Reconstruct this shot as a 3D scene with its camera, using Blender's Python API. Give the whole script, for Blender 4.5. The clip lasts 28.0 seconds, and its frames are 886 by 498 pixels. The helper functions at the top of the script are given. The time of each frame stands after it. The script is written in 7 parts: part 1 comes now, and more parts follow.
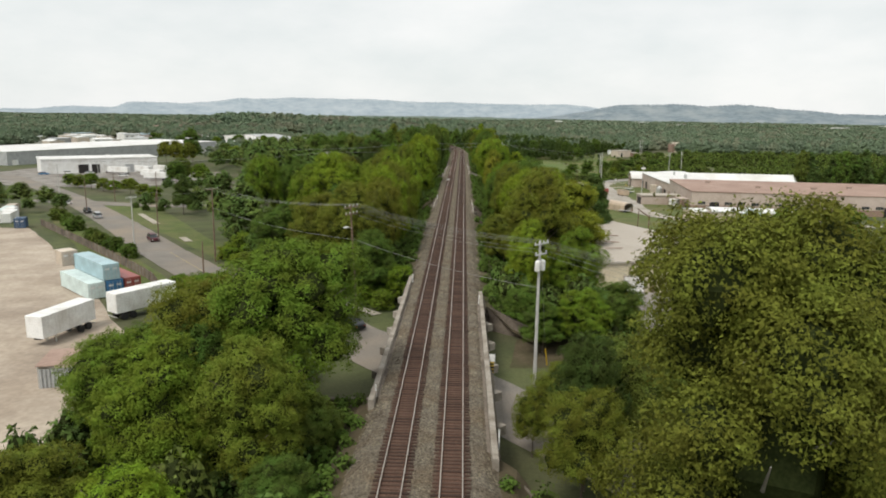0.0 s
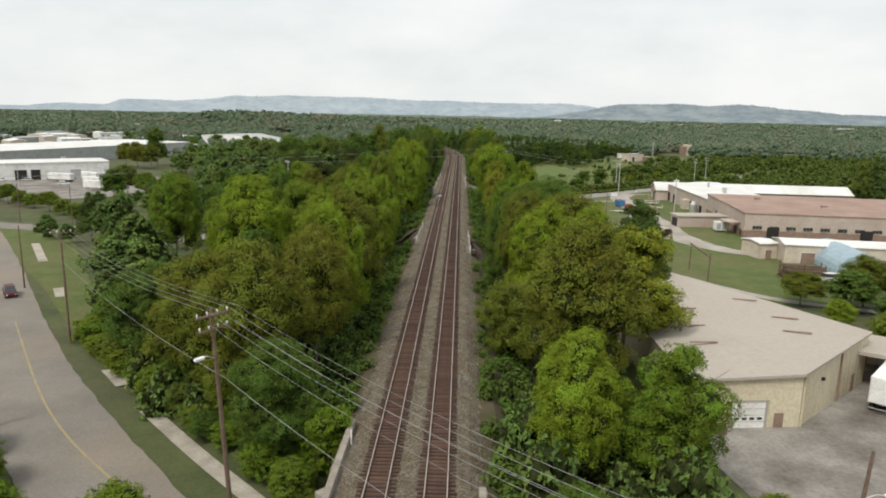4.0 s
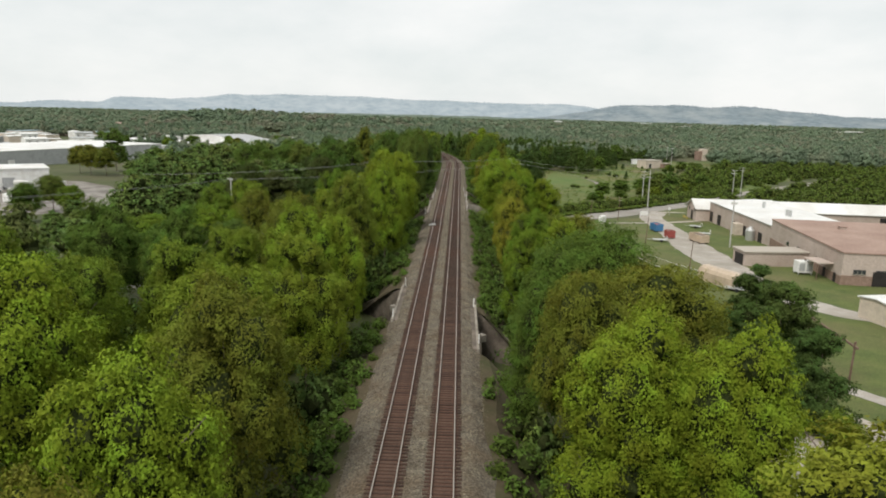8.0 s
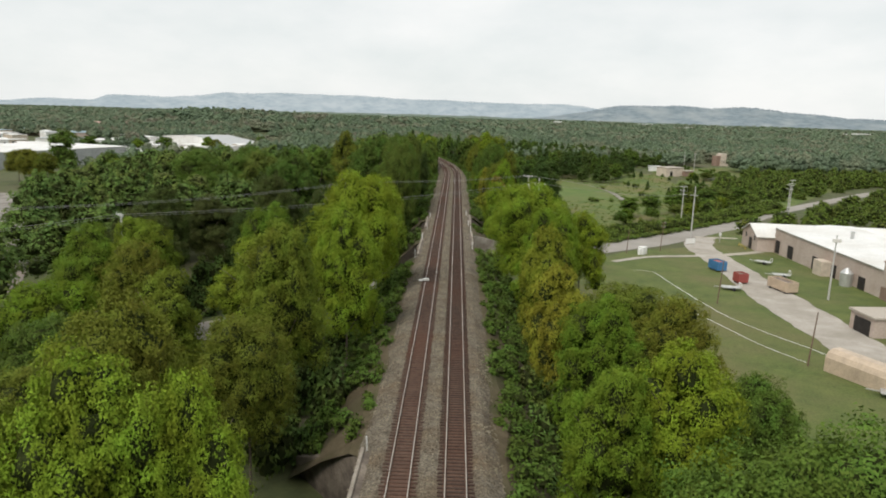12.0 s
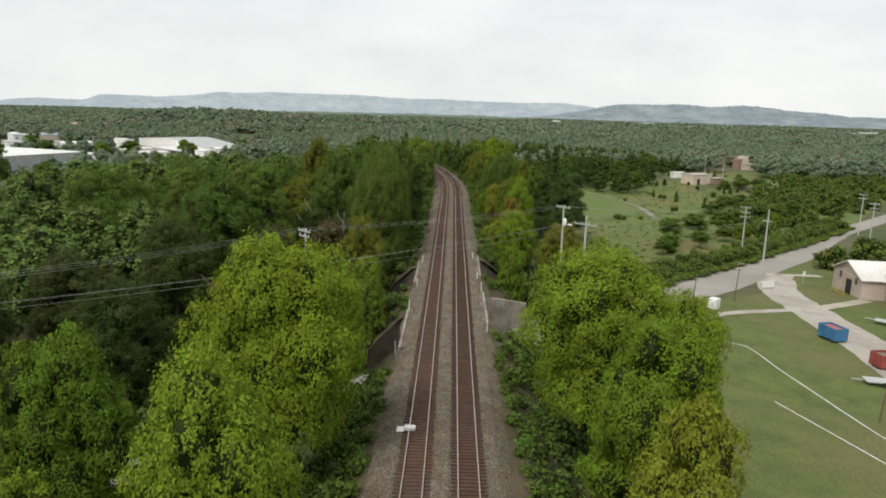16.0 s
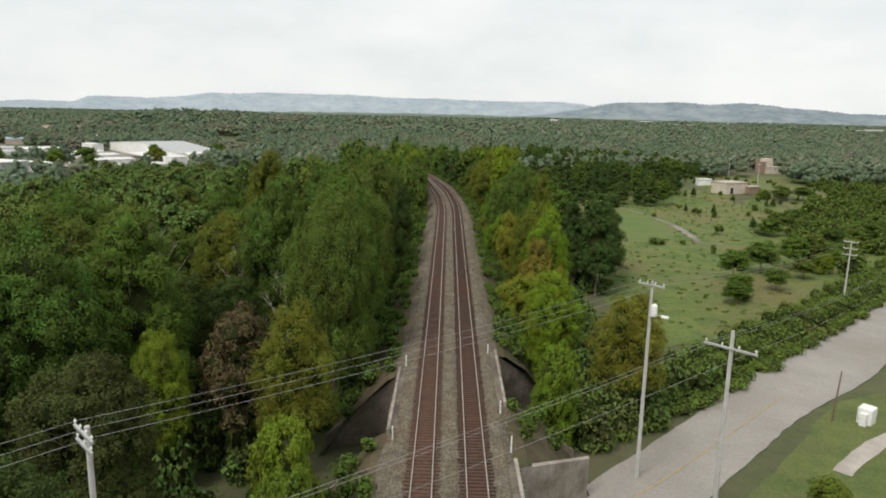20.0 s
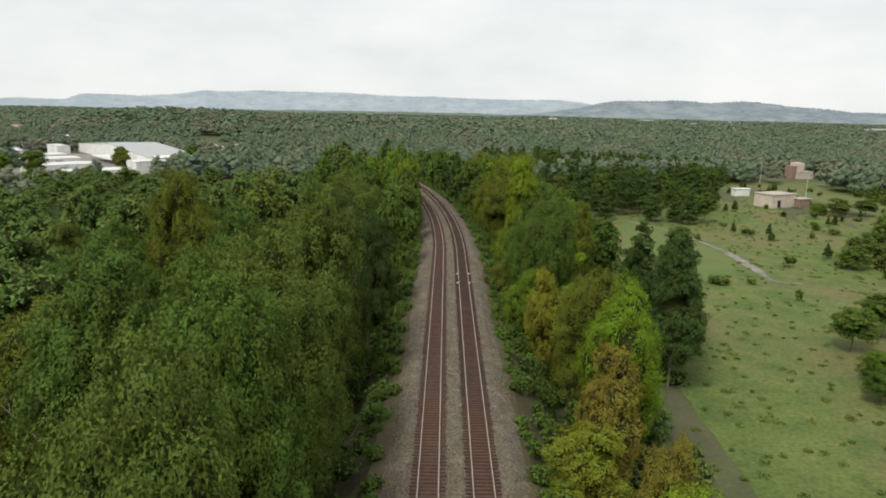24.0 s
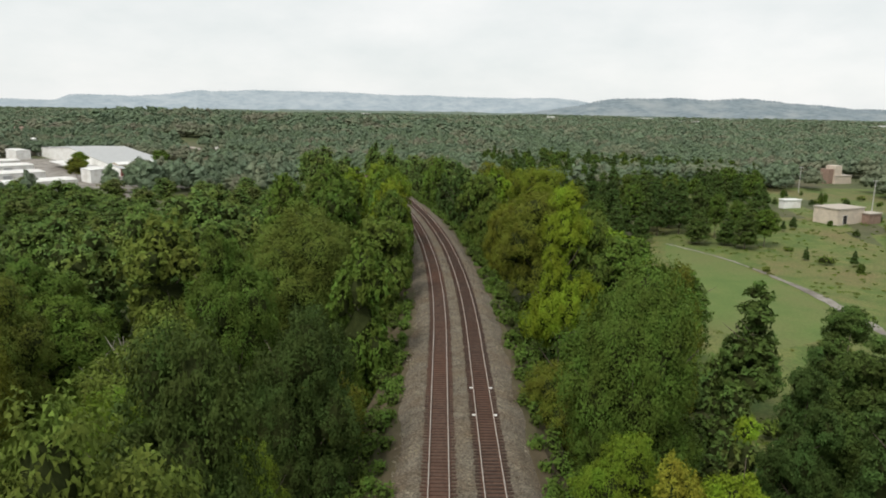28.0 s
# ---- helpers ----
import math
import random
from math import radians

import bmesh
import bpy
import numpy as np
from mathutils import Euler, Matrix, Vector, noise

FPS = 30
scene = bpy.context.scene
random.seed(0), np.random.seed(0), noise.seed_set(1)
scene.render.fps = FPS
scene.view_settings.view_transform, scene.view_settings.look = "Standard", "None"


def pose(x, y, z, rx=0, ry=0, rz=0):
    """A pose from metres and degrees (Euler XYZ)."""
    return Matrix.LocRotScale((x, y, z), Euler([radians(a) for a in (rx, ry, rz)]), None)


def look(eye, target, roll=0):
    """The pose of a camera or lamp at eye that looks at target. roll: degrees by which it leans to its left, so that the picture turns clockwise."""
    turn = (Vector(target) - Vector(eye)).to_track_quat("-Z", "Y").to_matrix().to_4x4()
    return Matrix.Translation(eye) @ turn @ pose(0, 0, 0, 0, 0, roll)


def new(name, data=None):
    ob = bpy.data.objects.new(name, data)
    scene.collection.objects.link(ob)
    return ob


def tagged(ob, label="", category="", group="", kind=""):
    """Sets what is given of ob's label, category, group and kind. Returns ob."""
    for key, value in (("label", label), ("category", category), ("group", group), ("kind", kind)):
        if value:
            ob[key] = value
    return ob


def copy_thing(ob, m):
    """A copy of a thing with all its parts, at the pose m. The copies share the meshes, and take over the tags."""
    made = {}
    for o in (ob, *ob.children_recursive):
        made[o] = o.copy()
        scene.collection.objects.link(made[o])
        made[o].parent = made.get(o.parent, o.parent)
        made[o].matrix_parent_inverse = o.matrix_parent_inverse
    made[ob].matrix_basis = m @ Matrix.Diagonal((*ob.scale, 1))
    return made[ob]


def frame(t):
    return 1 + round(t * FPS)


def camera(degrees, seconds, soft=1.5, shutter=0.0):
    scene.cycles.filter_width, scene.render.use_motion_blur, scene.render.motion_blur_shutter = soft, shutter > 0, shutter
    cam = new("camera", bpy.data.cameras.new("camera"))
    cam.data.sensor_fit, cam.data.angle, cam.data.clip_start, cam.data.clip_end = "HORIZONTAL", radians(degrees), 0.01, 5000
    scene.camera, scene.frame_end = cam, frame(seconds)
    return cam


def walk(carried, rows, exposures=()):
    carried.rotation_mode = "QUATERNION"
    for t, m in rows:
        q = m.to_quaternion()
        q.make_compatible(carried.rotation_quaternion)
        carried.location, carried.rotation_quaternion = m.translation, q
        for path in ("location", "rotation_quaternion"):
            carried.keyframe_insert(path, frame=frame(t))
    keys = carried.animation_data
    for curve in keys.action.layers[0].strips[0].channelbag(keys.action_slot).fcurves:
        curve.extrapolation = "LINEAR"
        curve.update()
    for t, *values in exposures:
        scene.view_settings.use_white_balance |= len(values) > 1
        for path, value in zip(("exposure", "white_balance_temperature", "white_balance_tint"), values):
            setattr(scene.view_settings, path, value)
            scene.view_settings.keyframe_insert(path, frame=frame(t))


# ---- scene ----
cam = camera(65.5, 28.0, soft=1.9)
# seconds, eye (x, y, z), turn (x, y, z) in degrees
ROWS = [
    (0, 2.36, 0.00, 24.18, 78.76, -0.79, 1.71),
    (0.5, 2.56, 6.28, 24.22, 78.75, -0.85, 1.73),
    (1, 2.74, 12.55, 24.27, 78.72, -0.88, 1.72),
    (1.5, 2.88, 18.82, 24.32, 78.70, -0.86, 1.68),
    (2, 2.99, 25.10, 24.36, 78.69, -0.88, 1.66),
    (2.5, 3.06, 31.37, 24.41, 78.68, -0.89, 1.62),
    (3, 3.11, 37.64, 24.47, 78.66, -0.93, 1.58),
    (3.5, 3.14, 43.91, 24.52, 78.65, -0.99, 1.55),
    (5.5, 2.97, 68.96, 24.73, 78.67, -1.22, 1.52),
    (6, 2.89, 75.22, 24.78, 78.67, -1.29, 1.51),
    (6.5, 2.79, 81.48, 24.83, 78.67, -1.35, 1.49),
    (7, 2.69, 87.74, 24.88, 78.66, -1.39, 1.47),
    (7.5, 2.59, 93.99, 24.94, 78.65, -1.40, 1.44),
    (8, 2.47, 100.24, 24.99, 78.64, -1.39, 1.40),
    (8.5, 2.35, 106.48, 25.05, 78.64, -1.38, 1.37),
    (9, 2.22, 112.73, 25.11, 78.66, -1.41, 1.35),
    (9.5, 2.08, 118.97, 25.16, 78.64, -1.45, 1.32),
    (10, 1.92, 125.20, 25.22, 78.64, -1.49, 1.32),
    (10.5, 1.77, 131.43, 25.28, 78.65, -1.53, 1.29),
    (11, 1.61, 137.66, 25.34, 78.64, -1.58, 1.27),
    (11.5, 1.45, 143.88, 25.40, 78.63, -1.63, 1.23),
    (12, 1.30, 150.10, 25.46, 78.61, -1.65, 1.19),
    (12.5, 1.15, 156.31, 25.52, 78.60, -1.65, 1.16),
    (14.5, 0.61, 181.10, 25.75, 78.56, -1.53, 1.00),
    (15, 0.49, 187.28, 25.81, 78.56, -1.49, 0.98),
    (15.5, 0.35, 193.46, 25.87, 78.56, -1.49, 0.96),
    (16, 0.22, 199.63, 25.93, 78.55, -1.51, 0.94),
    (16.5, 0.08, 205.79, 25.98, 78.54, -1.52, 0.91),
    (17, -0.04, 211.94, 26.04, 78.53, -1.52, 0.86),
    (17.5, -0.15, 218.09, 26.10, 78.54, -1.51, 0.81),
    (18, -0.26, 224.22, 26.15, 78.54, -1.45, 0.75),
    (18.5, -0.34, 230.35, 26.20, 78.55, -1.41, 0.69),
    (19, -0.42, 236.46, 26.25, 78.57, -1.30, 0.65),
    (19.5, -0.49, 242.57, 26.30, 78.53, -1.24, 0.58),
    (20, -0.56, 248.67, 26.35, 78.51, -1.15, 0.54),
    (20.5, -0.63, 254.75, 26.39, 78.49, -1.10, 0.52),
    (21, -0.69, 260.83, 26.43, 78.47, -1.10, 0.51),
    (21.5, -0.78, 266.89, 26.47, 78.46, -1.14, 0.51),
    (23.5, -1.14, 291.02, 26.58, 78.38, -1.20, 0.35),
    (24, -1.24, 297.02, 26.59, 78.37, -1.18, 0.30),
    (24.5, -1.33, 303.01, 26.61, 78.33, -1.12, 0.24),
    (25, -1.42, 308.98, 26.61, 78.33, -1.07, 0.18),
    (25.5, -1.51, 314.93, 26.61, 78.31, -1.00, 0.13),
    (26, -1.61, 320.87, 26.61, 78.31, -0.94, 0.08),
    (26.5, -1.73, 326.80, 26.59, 78.29, -0.91, 0.01),
    (27, -1.86, 332.70, 26.58, 78.28, -0.90, -0.01),
    (27.5, -2.00, 338.59, 26.55, 78.28, -0.86, -0.04),
    (28, -2.15, 344.46, 26.52, 78.28, -0.88, -0.07),
]
walk(cam, [(t, pose(*p)) for t, *p in ROWS])
EXPOSURE = 0.0
scene.view_settings.exposure = EXPOSURE

# ---- sky and sun: bright overcast ----
SUN_EL, SUN_AZ = radians(52), radians(215)
world = bpy.data.worlds.new("sky")
scene.world = world
world.use_nodes = True
wn, wl = world.node_tree.nodes, world.node_tree.links
wn.clear()
sky = wn.new("ShaderNodeTexSky")
sky.sky_type, sky.sun_disc = "NISHITA", False
sky.sun_elevation, sky.sun_rotation = SUN_EL, SUN_AZ
clear = wn.new("ShaderNodeBackground")
clear.inputs["Strength"].default_value = 0.1
wl.new(sky.outputs[0], clear.inputs[0])
wco = wn.new("ShaderNodeTexCoord")
wmap = wn.new("ShaderNodeMapping")
wmap.inputs["Scale"].default_value = (1, 1, 2.4)
wl.new(wco.outputs["Generated"], wmap.inputs[0])
wnoise = wn.new("ShaderNodeTexNoise")
wnoise.inputs["Scale"].default_value = 3.6
wnoise.inputs["Detail"].default_value = 6
wnoise.inputs["Roughness"].default_value = 0.55
wl.new(wmap.outputs[0], wnoise.inputs["Vector"])
wramp = wn.new("ShaderNodeValToRGB")
wramp.color_ramp.elements[0].position, wramp.color_ramp.elements[0].color = 0.32, (0.77, 0.815, 0.81, 1)
wramp.color_ramp.elements[1].position, wramp.color_ramp.elements[1].color = 0.66, (0.95, 0.955, 0.94, 1)
wl.new(wnoise.outputs[0], wramp.inputs[0])
cloud = wn.new("ShaderNodeBackground")
cloud.inputs["Strength"].default_value = 1.03
wl.new(wramp.outputs[0], cloud.inputs[0])
wmix = wn.new("ShaderNodeMixShader")
wmix.inputs[0].default_value = 0.93
wl.new(clear.outputs[0], wmix.inputs[1])
wl.new(cloud.outputs[0], wmix.inputs[2])
wout = wn.new("ShaderNodeOutputWorld")
wl.new(wmix.outputs[0], wout.inputs[0])
sun = new("sun", bpy.data.lights.new("sun", "SUN"))
sun.data.energy, sun.data.angle, sun.data.color = 2.5, radians(18), (1.0, 0.95, 0.87)
sun.matrix_world = look((0, 0, 100), Vector((0, 0, 100)) + Vector((-math.sin(SUN_AZ) * math.cos(SUN_EL), -math.cos(SUN_AZ) * math.cos(SUN_EL), -math.sin(SUN_EL))))

# ---- materials ----


def mat(name, a, b, scale=1.0, fine=0.0, rough=0.85, bump=0.0, metal=0.0, vary=0.0, c=None, cscale=0.1, spec=0.3, grain=0.12):
    """Two mixed colours by noise, an optional larger stain colour, fine grain and relief."""
    m = bpy.data.materials.new(name)
    m.use_nodes = True
    n, l = m.node_tree.nodes, m.node_tree.links
    bs = n["Principled BSDF"]
    bs.inputs["Roughness"].default_value = rough
    bs.inputs["Metallic"].default_value = metal
    bs.inputs["Specular IOR Level"].default_value = spec
    co = n.new("ShaderNodeTexCoord")
    t = n.new("ShaderNodeTexNoise")
    t.inputs["Scale"].default_value, t.inputs["Detail"].default_value, t.inputs["Roughness"].default_value = scale, 8, 0.65
    l.new(co.outputs["Object"], t.inputs["Vector"])
    r = n.new("ShaderNodeValToRGB")
    r.color_ramp.elements[0].position, r.color_ramp.elements[0].color = 0.36, (*a, 1)
    r.color_ramp.elements[1].position, r.color_ramp.elements[1].color = 0.64, (*b, 1)
    l.new(t.outputs[0], r.inputs[0])
    out = r.outputs[0]
    if c:
        t2 = n.new("ShaderNodeTexNoise")
        t2.inputs["Scale"].default_value, t2.inputs["Detail"].default_value, t2.inputs["Roughness"].default_value = cscale, 5, 0.6
        l.new(co.outputs["Object"], t2.inputs["Vector"])
        r2 = n.new("ShaderNodeValToRGB")
        r2.color_ramp.elements[0].position, r2.color_ramp.elements[1].position = 0.45, 0.68
        l.new(t2.outputs[0], r2.inputs[0])
        mx = n.new("ShaderNodeMixRGB")
        l.new(r2.outputs[0], mx.inputs[0]), l.new(out, mx.inputs[1])
        mx.inputs[2].default_value = (*c, 1)
        out = mx.outputs[0]
    if fine:
        t3 = n.new("ShaderNodeTexNoise")
        t3.inputs["Scale"].default_value, t3.inputs["Detail"].default_value = fine, 3
        l.new(co.outputs["Object"], t3.inputs["Vector"])
        hs = n.new("ShaderNodeHueSaturation")
        mr = n.new("ShaderNodeMapRange")
        mr.inputs["From Min"].default_value, mr.inputs["From Max"].default_value = 0.3, 0.7
        mr.inputs["To Min"].default_value, mr.inputs["To Max"].default_value = 1 - grain, 1 + grain
        l.new(t3.outputs[0], mr.inputs[0]), l.new(mr.outputs[0], hs.inputs["Value"]), l.new(out, hs.inputs["Color"])
        out = hs.outputs[0]
        if bump:
            bp = n.new("ShaderNodeBump")
            bp.inputs["Strength"].default_value, bp.inputs["Distance"].default_value = bump, 0.05
            l.new(t3.outputs[0], bp.inputs["Height"]), l.new(bp.outputs[0], bs.inputs["Normal"])
    if vary:
        oi = n.new("ShaderNodeObjectInfo")
        hs2 = n.new("ShaderNodeHueSaturation")
        mr2 = n.new("ShaderNodeMapRange")
        mr2.inputs["To Min"].default_value, mr2.inputs["To Max"].default_value = 1 - vary, 1 + vary
        l.new(oi.outputs["Random"], mr2.inputs[0]), l.new(mr2.outputs[0], hs2.inputs["Value"]), l.new(out, hs2.inputs["Color"])
        out = hs2.outputs[0]
    l.new(out, bs.inputs["Base Color"])
    return m


def leaf_mat(name, cols, spread=0.14, trans=0.13, grey=1.0, field=0.0):
    """Foliage: the tree's own hue by its random number, each leaf a little lighter or darker."""
    m = bpy.data.materials.new(name)
    m.use_nodes = True
    n, l = m.node_tree.nodes, m.node_tree.links
    bs = n["Principled BSDF"]
    bs.inputs["Roughness"].default_value, bs.inputs["Specular IOR Level"].default_value = 0.7, 0.06
    oi = n.new("ShaderNodeObjectInfo")
    r = n.new("ShaderNodeValToRGB")
    el = r.color_ramp.elements
    el[0].color, el[0].position = (*cols[0], 1), 0.0
    el[1].color, el[1].position = (*cols[-1], 1), 1.0
    for i, c in enumerate(cols[1:-1]):
        e = el.new((i + 1) / (len(cols) - 1))
        e.color = (*c, 1)
    co = n.new("ShaderNodeTexCoord")
    if field:
        tf = n.new("ShaderNodeTexNoise")
        tf.inputs["Scale"].default_value, tf.inputs["Detail"].default_value = field, 4
        mf = n.new("ShaderNodeMapRange")
        mf.inputs["From Min"].default_value, mf.inputs["From Max"].default_value = 0.32, 0.68
        l.new(co.outputs["Object"], tf.inputs["Vector"]), l.new(tf.outputs[0], mf.inputs[0]), l.new(mf.outputs[0], r.inputs[0])
    else:
        l.new(oi.outputs["Random"], r.inputs[0])
    g = n.new("ShaderNodeNewGeometry")
    mr = n.new("ShaderNodeMapRange")
    mr.inputs["To Min"].default_value, mr.inputs["To Max"].default_value = 1 - spread, 1 + spread
    l.new(g.outputs["Random Per Island"], mr.inputs[0])
    t = n.new("ShaderNodeTexNoise")
    t.inputs["Scale"].default_value, t.inputs["Detail"].default_value = 0.45, 3
    l.new(co.outputs["Object"], t.inputs["Vector"])
    mr3 = n.new("ShaderNodeMapRange")
    mr3.inputs["From Min"].default_value, mr3.inputs["From Max"].default_value = 0.3, 0.7
    mr3.inputs["To Min"].default_value, mr3.inputs["To Max"].default_value = 0.485, 0.52
    l.new(t.outputs[0], mr3.inputs[0])
    hs = n.new("ShaderNodeHueSaturation")
    hs.inputs["Saturation"].default_value = grey
    mr4 = n.new("ShaderNodeMapRange")
    mr4.inputs["From Min"].default_value, mr4.inputs["From Max"].default_value = 0.3, 0.7
    mr4.inputs["To Min"].default_value, mr4.inputs["To Max"].default_value = 0.7, 1.3
    l.new(t.outputs[0], mr4.inputs[0])
    mm = n.new("ShaderNodeMath")
    mm.operation = "MULTIPLY"
    l.new(mr4.outputs[0], mm.inputs[0]), l.new(mr.outputs[0], mm.inputs[1])
    l.new(mr3.outputs[0], hs.inputs["Hue"]), l.new(mm.outputs[0], hs.inputs["Value"]), l.new(r.outputs[0], hs.inputs["Color"])
    l.new(hs.outputs[0], bs.inputs["Base Color"])
    tr = n.new("ShaderNodeBsdfTranslucent")
    l.new(hs.outputs[0], tr.inputs[0])
    mx = n.new("ShaderNodeMixShader")
    mx.inputs[0].default_value = trans
    l.new(bs.outputs[0], mx.inputs[1]), l.new(tr.outputs[0], mx.inputs[2])
    l.new(mx.outputs[0], n["Material Output"].inputs[0])
    return m


M = {}
M["ground"] = mat("forest_floor", (0.052, 0.066, 0.026), (0.095, 0.108, 0.042), 0.15, 3.0, 0.95, c=(0.10, 0.092, 0.052), cscale=0.03)
M["grass"] = mat("mown_grass", (0.070, 0.098, 0.026), (0.112, 0.134, 0.038), 0.25, 4.0, 0.95, 0.3, c=(0.128, 0.122, 0.050), cscale=0.06, grain=0.2)
M["rough_grass"] = mat("rough_grass", (0.070, 0.112, 0.025), (0.126, 0.156, 0.041), 0.16, 2.0, 0.95, 0.5, c=(0.146, 0.128, 0.052), cscale=0.04, grain=0.28)
M["green_field"] = mat("hay_field", (0.085, 0.135, 0.033), (0.115, 0.16, 0.042), 0.1, 2.0, 0.95, 0.3, c=(0.12, 0.14, 0.045), cscale=0.05)
M["dirt"] = mat("packed_dirt", (0.33, 0.27, 0.21), (0.45, 0.385, 0.31), 0.12, 1.5, 0.95, 0.3, c=(0.26, 0.21, 0.165), cscale=0.07)
M["road"] = mat("worn_asphalt", (0.1760, 0.1600, 0.1400), (0.2239, 0.2039, 0.1800), 0.15, 5.0, 0.9, 0.2, c=(0.2559, 0.2119, 0.1640), cscale=0.05)
M["road_right"] = mat("pale_asphalt", (0.2598, 0.2417, 0.2165), (0.3103, 0.2886, 0.2598), 0.12, 4.0, 0.9, 0.2, c=(0.2453, 0.2237, 0.1948), cscale=0.05)
M["lot"] = mat("cracked_concrete", (0.205, 0.188, 0.168), (0.310, 0.288, 0.260), 0.22, 3.0, 0.85, 0.2, c=(0.112, 0.096, 0.080), cscale=0.12, grain=0.16)
M["gravel"] = mat("gravel", (0.3230, 0.2932, 0.2550), (0.4250, 0.3910, 0.3485), 0.3, 6.0, 0.95, 0.4, c=(0.2805, 0.2550, 0.2125), cscale=0.1)
M["ballast"] = mat("ballast", (0.098, 0.082, 0.060), (0.154, 0.133, 0.102), 0.9, 6.0, 0.95, 0.9, c=(0.117, 0.087, 0.056), cscale=0.22, grain=0.6)
M["stone"] = leaf_mat("loose_stone", [(0.122, 0.104, 0.076), (0.178, 0.157, 0.120), (0.138, 0.117, 0.086), (0.095, 0.076, 0.054)], 0.5, 0.0, field=0.5)
M["rust_ballast"] = mat("rusty_ballast", (0.082, 0.045, 0.031), (0.125, 0.072, 0.051), 0.5, 8.0, 0.95, 0.6, c=(0.110, 0.052, 0.033), cscale=0.06, grain=0.4)
M["bank"] = mat("weedy_bank", (0.0684, 0.0533, 0.0294), (0.1080, 0.0864, 0.0525), 0.4, 3.0, 0.95, 0.4, c=(0.0576, 0.0590, 0.0230), cscale=0.15)
M["tie"] = mat("creosoted_wood", (0.044, 0.028, 0.021), (0.082, 0.054, 0.041), 2.0, 12.0, 0.9, 0.3, vary=0.35, c=(0.078, 0.040, 0.027), cscale=0.07)
M["rail_side"] = mat("rusted_steel", (0.10, 0.05, 0.03), (0.17, 0.09, 0.06), 2.0, 10.0, 0.8)
M["rail_top"] = mat("polished_steel", (0.56, 0.51, 0.45), (0.64, 0.59, 0.53), 1.0, 0, 0.42, metal=0.85, spec=0.5)
M["concrete"] = mat("stained_concrete", (0.2581, 0.2268, 0.1877), (0.3597, 0.3284, 0.2815), 0.6, 5.0, 0.9, 0.3, c=(0.1720, 0.1408, 0.1095), cscale=0.4)
M["old_concrete"] = mat("weathered_concrete", (0.1360, 0.1122, 0.0884), (0.2176, 0.1836, 0.1496), 0.5, 4.0, 0.9, 0.3, c=(0.0680, 0.0544, 0.0442), cscale=0.3)
M["curb"] = mat("pale_concrete", (0.36, 0.325, 0.27), (0.44, 0.40, 0.34), 0.6, 5.0, 0.9, 0.2, c=(0.27, 0.24, 0.19), cscale=0.35)
M["white"] = mat("white_paint", (0.72, 0.72, 0.70), (0.82, 0.82, 0.80), 0.5, 6.0, 0.6, c=(0.60, 0.58, 0.54), cscale=0.3)
M["cream"] = mat("cream_render", (0.5520, 0.4876, 0.3496), (0.6072, 0.5428, 0.3956), 0.2, 3.0, 0.8, c=(0.4968, 0.4324, 0.3128), cscale=0.15)
M["roof_tan"] = mat("tan_roof_sheet", (0.3948, 0.3525, 0.3008), (0.4277, 0.3854, 0.3337), 0.1, 2.0, 0.8, c=(0.3807, 0.3337, 0.2820), cscale=0.05, grain=0.05)
M["pink_wall"] = mat("pale_pink_block_wall", (0.44, 0.36, 0.31), (0.50, 0.42, 0.37), 0.25, 3.0, 0.85, c=(0.38, 0.30, 0.25), cscale=0.12)
M["roof_brown"] = mat("brown_roof", (0.30, 0.205, 0.165), (0.37, 0.265, 0.215), 0.15, 2.0, 0.9, c=(0.27, 0.18, 0.145), cscale=0.06)
M["roof_white"] = mat("white_metal_roof", (0.6660, 0.6660, 0.6480), (0.7560, 0.7560, 0.7380), 0.2, 3.0, 0.5, c=(0.5940, 0.5760, 0.5400), cscale=0.08)
M["brick"] = mat("brown_brick", (0.22, 0.15, 0.115), (0.30, 0.21, 0.165), 1.0, 6.0, 0.9)
# Near-black; on door panels it paints the shade inside open doorways.
M["dark"] = mat("dark_paint_and_inner_shade", (0.02, 0.018, 0.016), (0.035, 0.03, 0.028), 1.0, 0, 0.7)
M["wood_pole"] = mat("weathered_pole", (0.13, 0.085, 0.06), (0.20, 0.14, 0.105), 1.0, 12.0, 0.9, 0.2)
M["grey_pole"] = mat("grey_pole", (0.40, 0.39, 0.37), (0.50, 0.49, 0.47), 0.8, 8.0, 0.7)
M["metal"] = mat("galvanised_steel", (0.50, 0.50, 0.49), (0.60, 0.60, 0.59), 0.8, 6.0, 0.45, metal=0.6)
M["wire"] = mat("cable", (0.22, 0.22, 0.21), (0.28, 0.28, 0.27), 0.5, 0, 0.6)
M["glass"] = mat("tinted_glass", (0.03, 0.035, 0.04), (0.05, 0.055, 0.06), 1.0, 0, 0.1, spec=0.6)
M["rubber"] = mat("rubber", (0.02, 0.02, 0.02), (0.035, 0.035, 0.035), 3.0, 0, 0.8)
M["bark"] = mat("bark", (0.11, 0.085, 0.065), (0.19, 0.155, 0.125), 1.5, 8.0, 0.95, 0.4)
# Near-black green of the cores: paints the shade inside crowns and bushes.
M["core_shade"] = mat("shade_painted_twigs", (0.026, 0.034, 0.012), (0.042, 0.052, 0.018), 1.5, 6.0, 1.0, spec=0.0)
M["pale_bark"] = mat("bare_branch", (0.26, 0.23, 0.20), (0.36, 0.33, 0.29), 1.5, 8.0, 0.95)
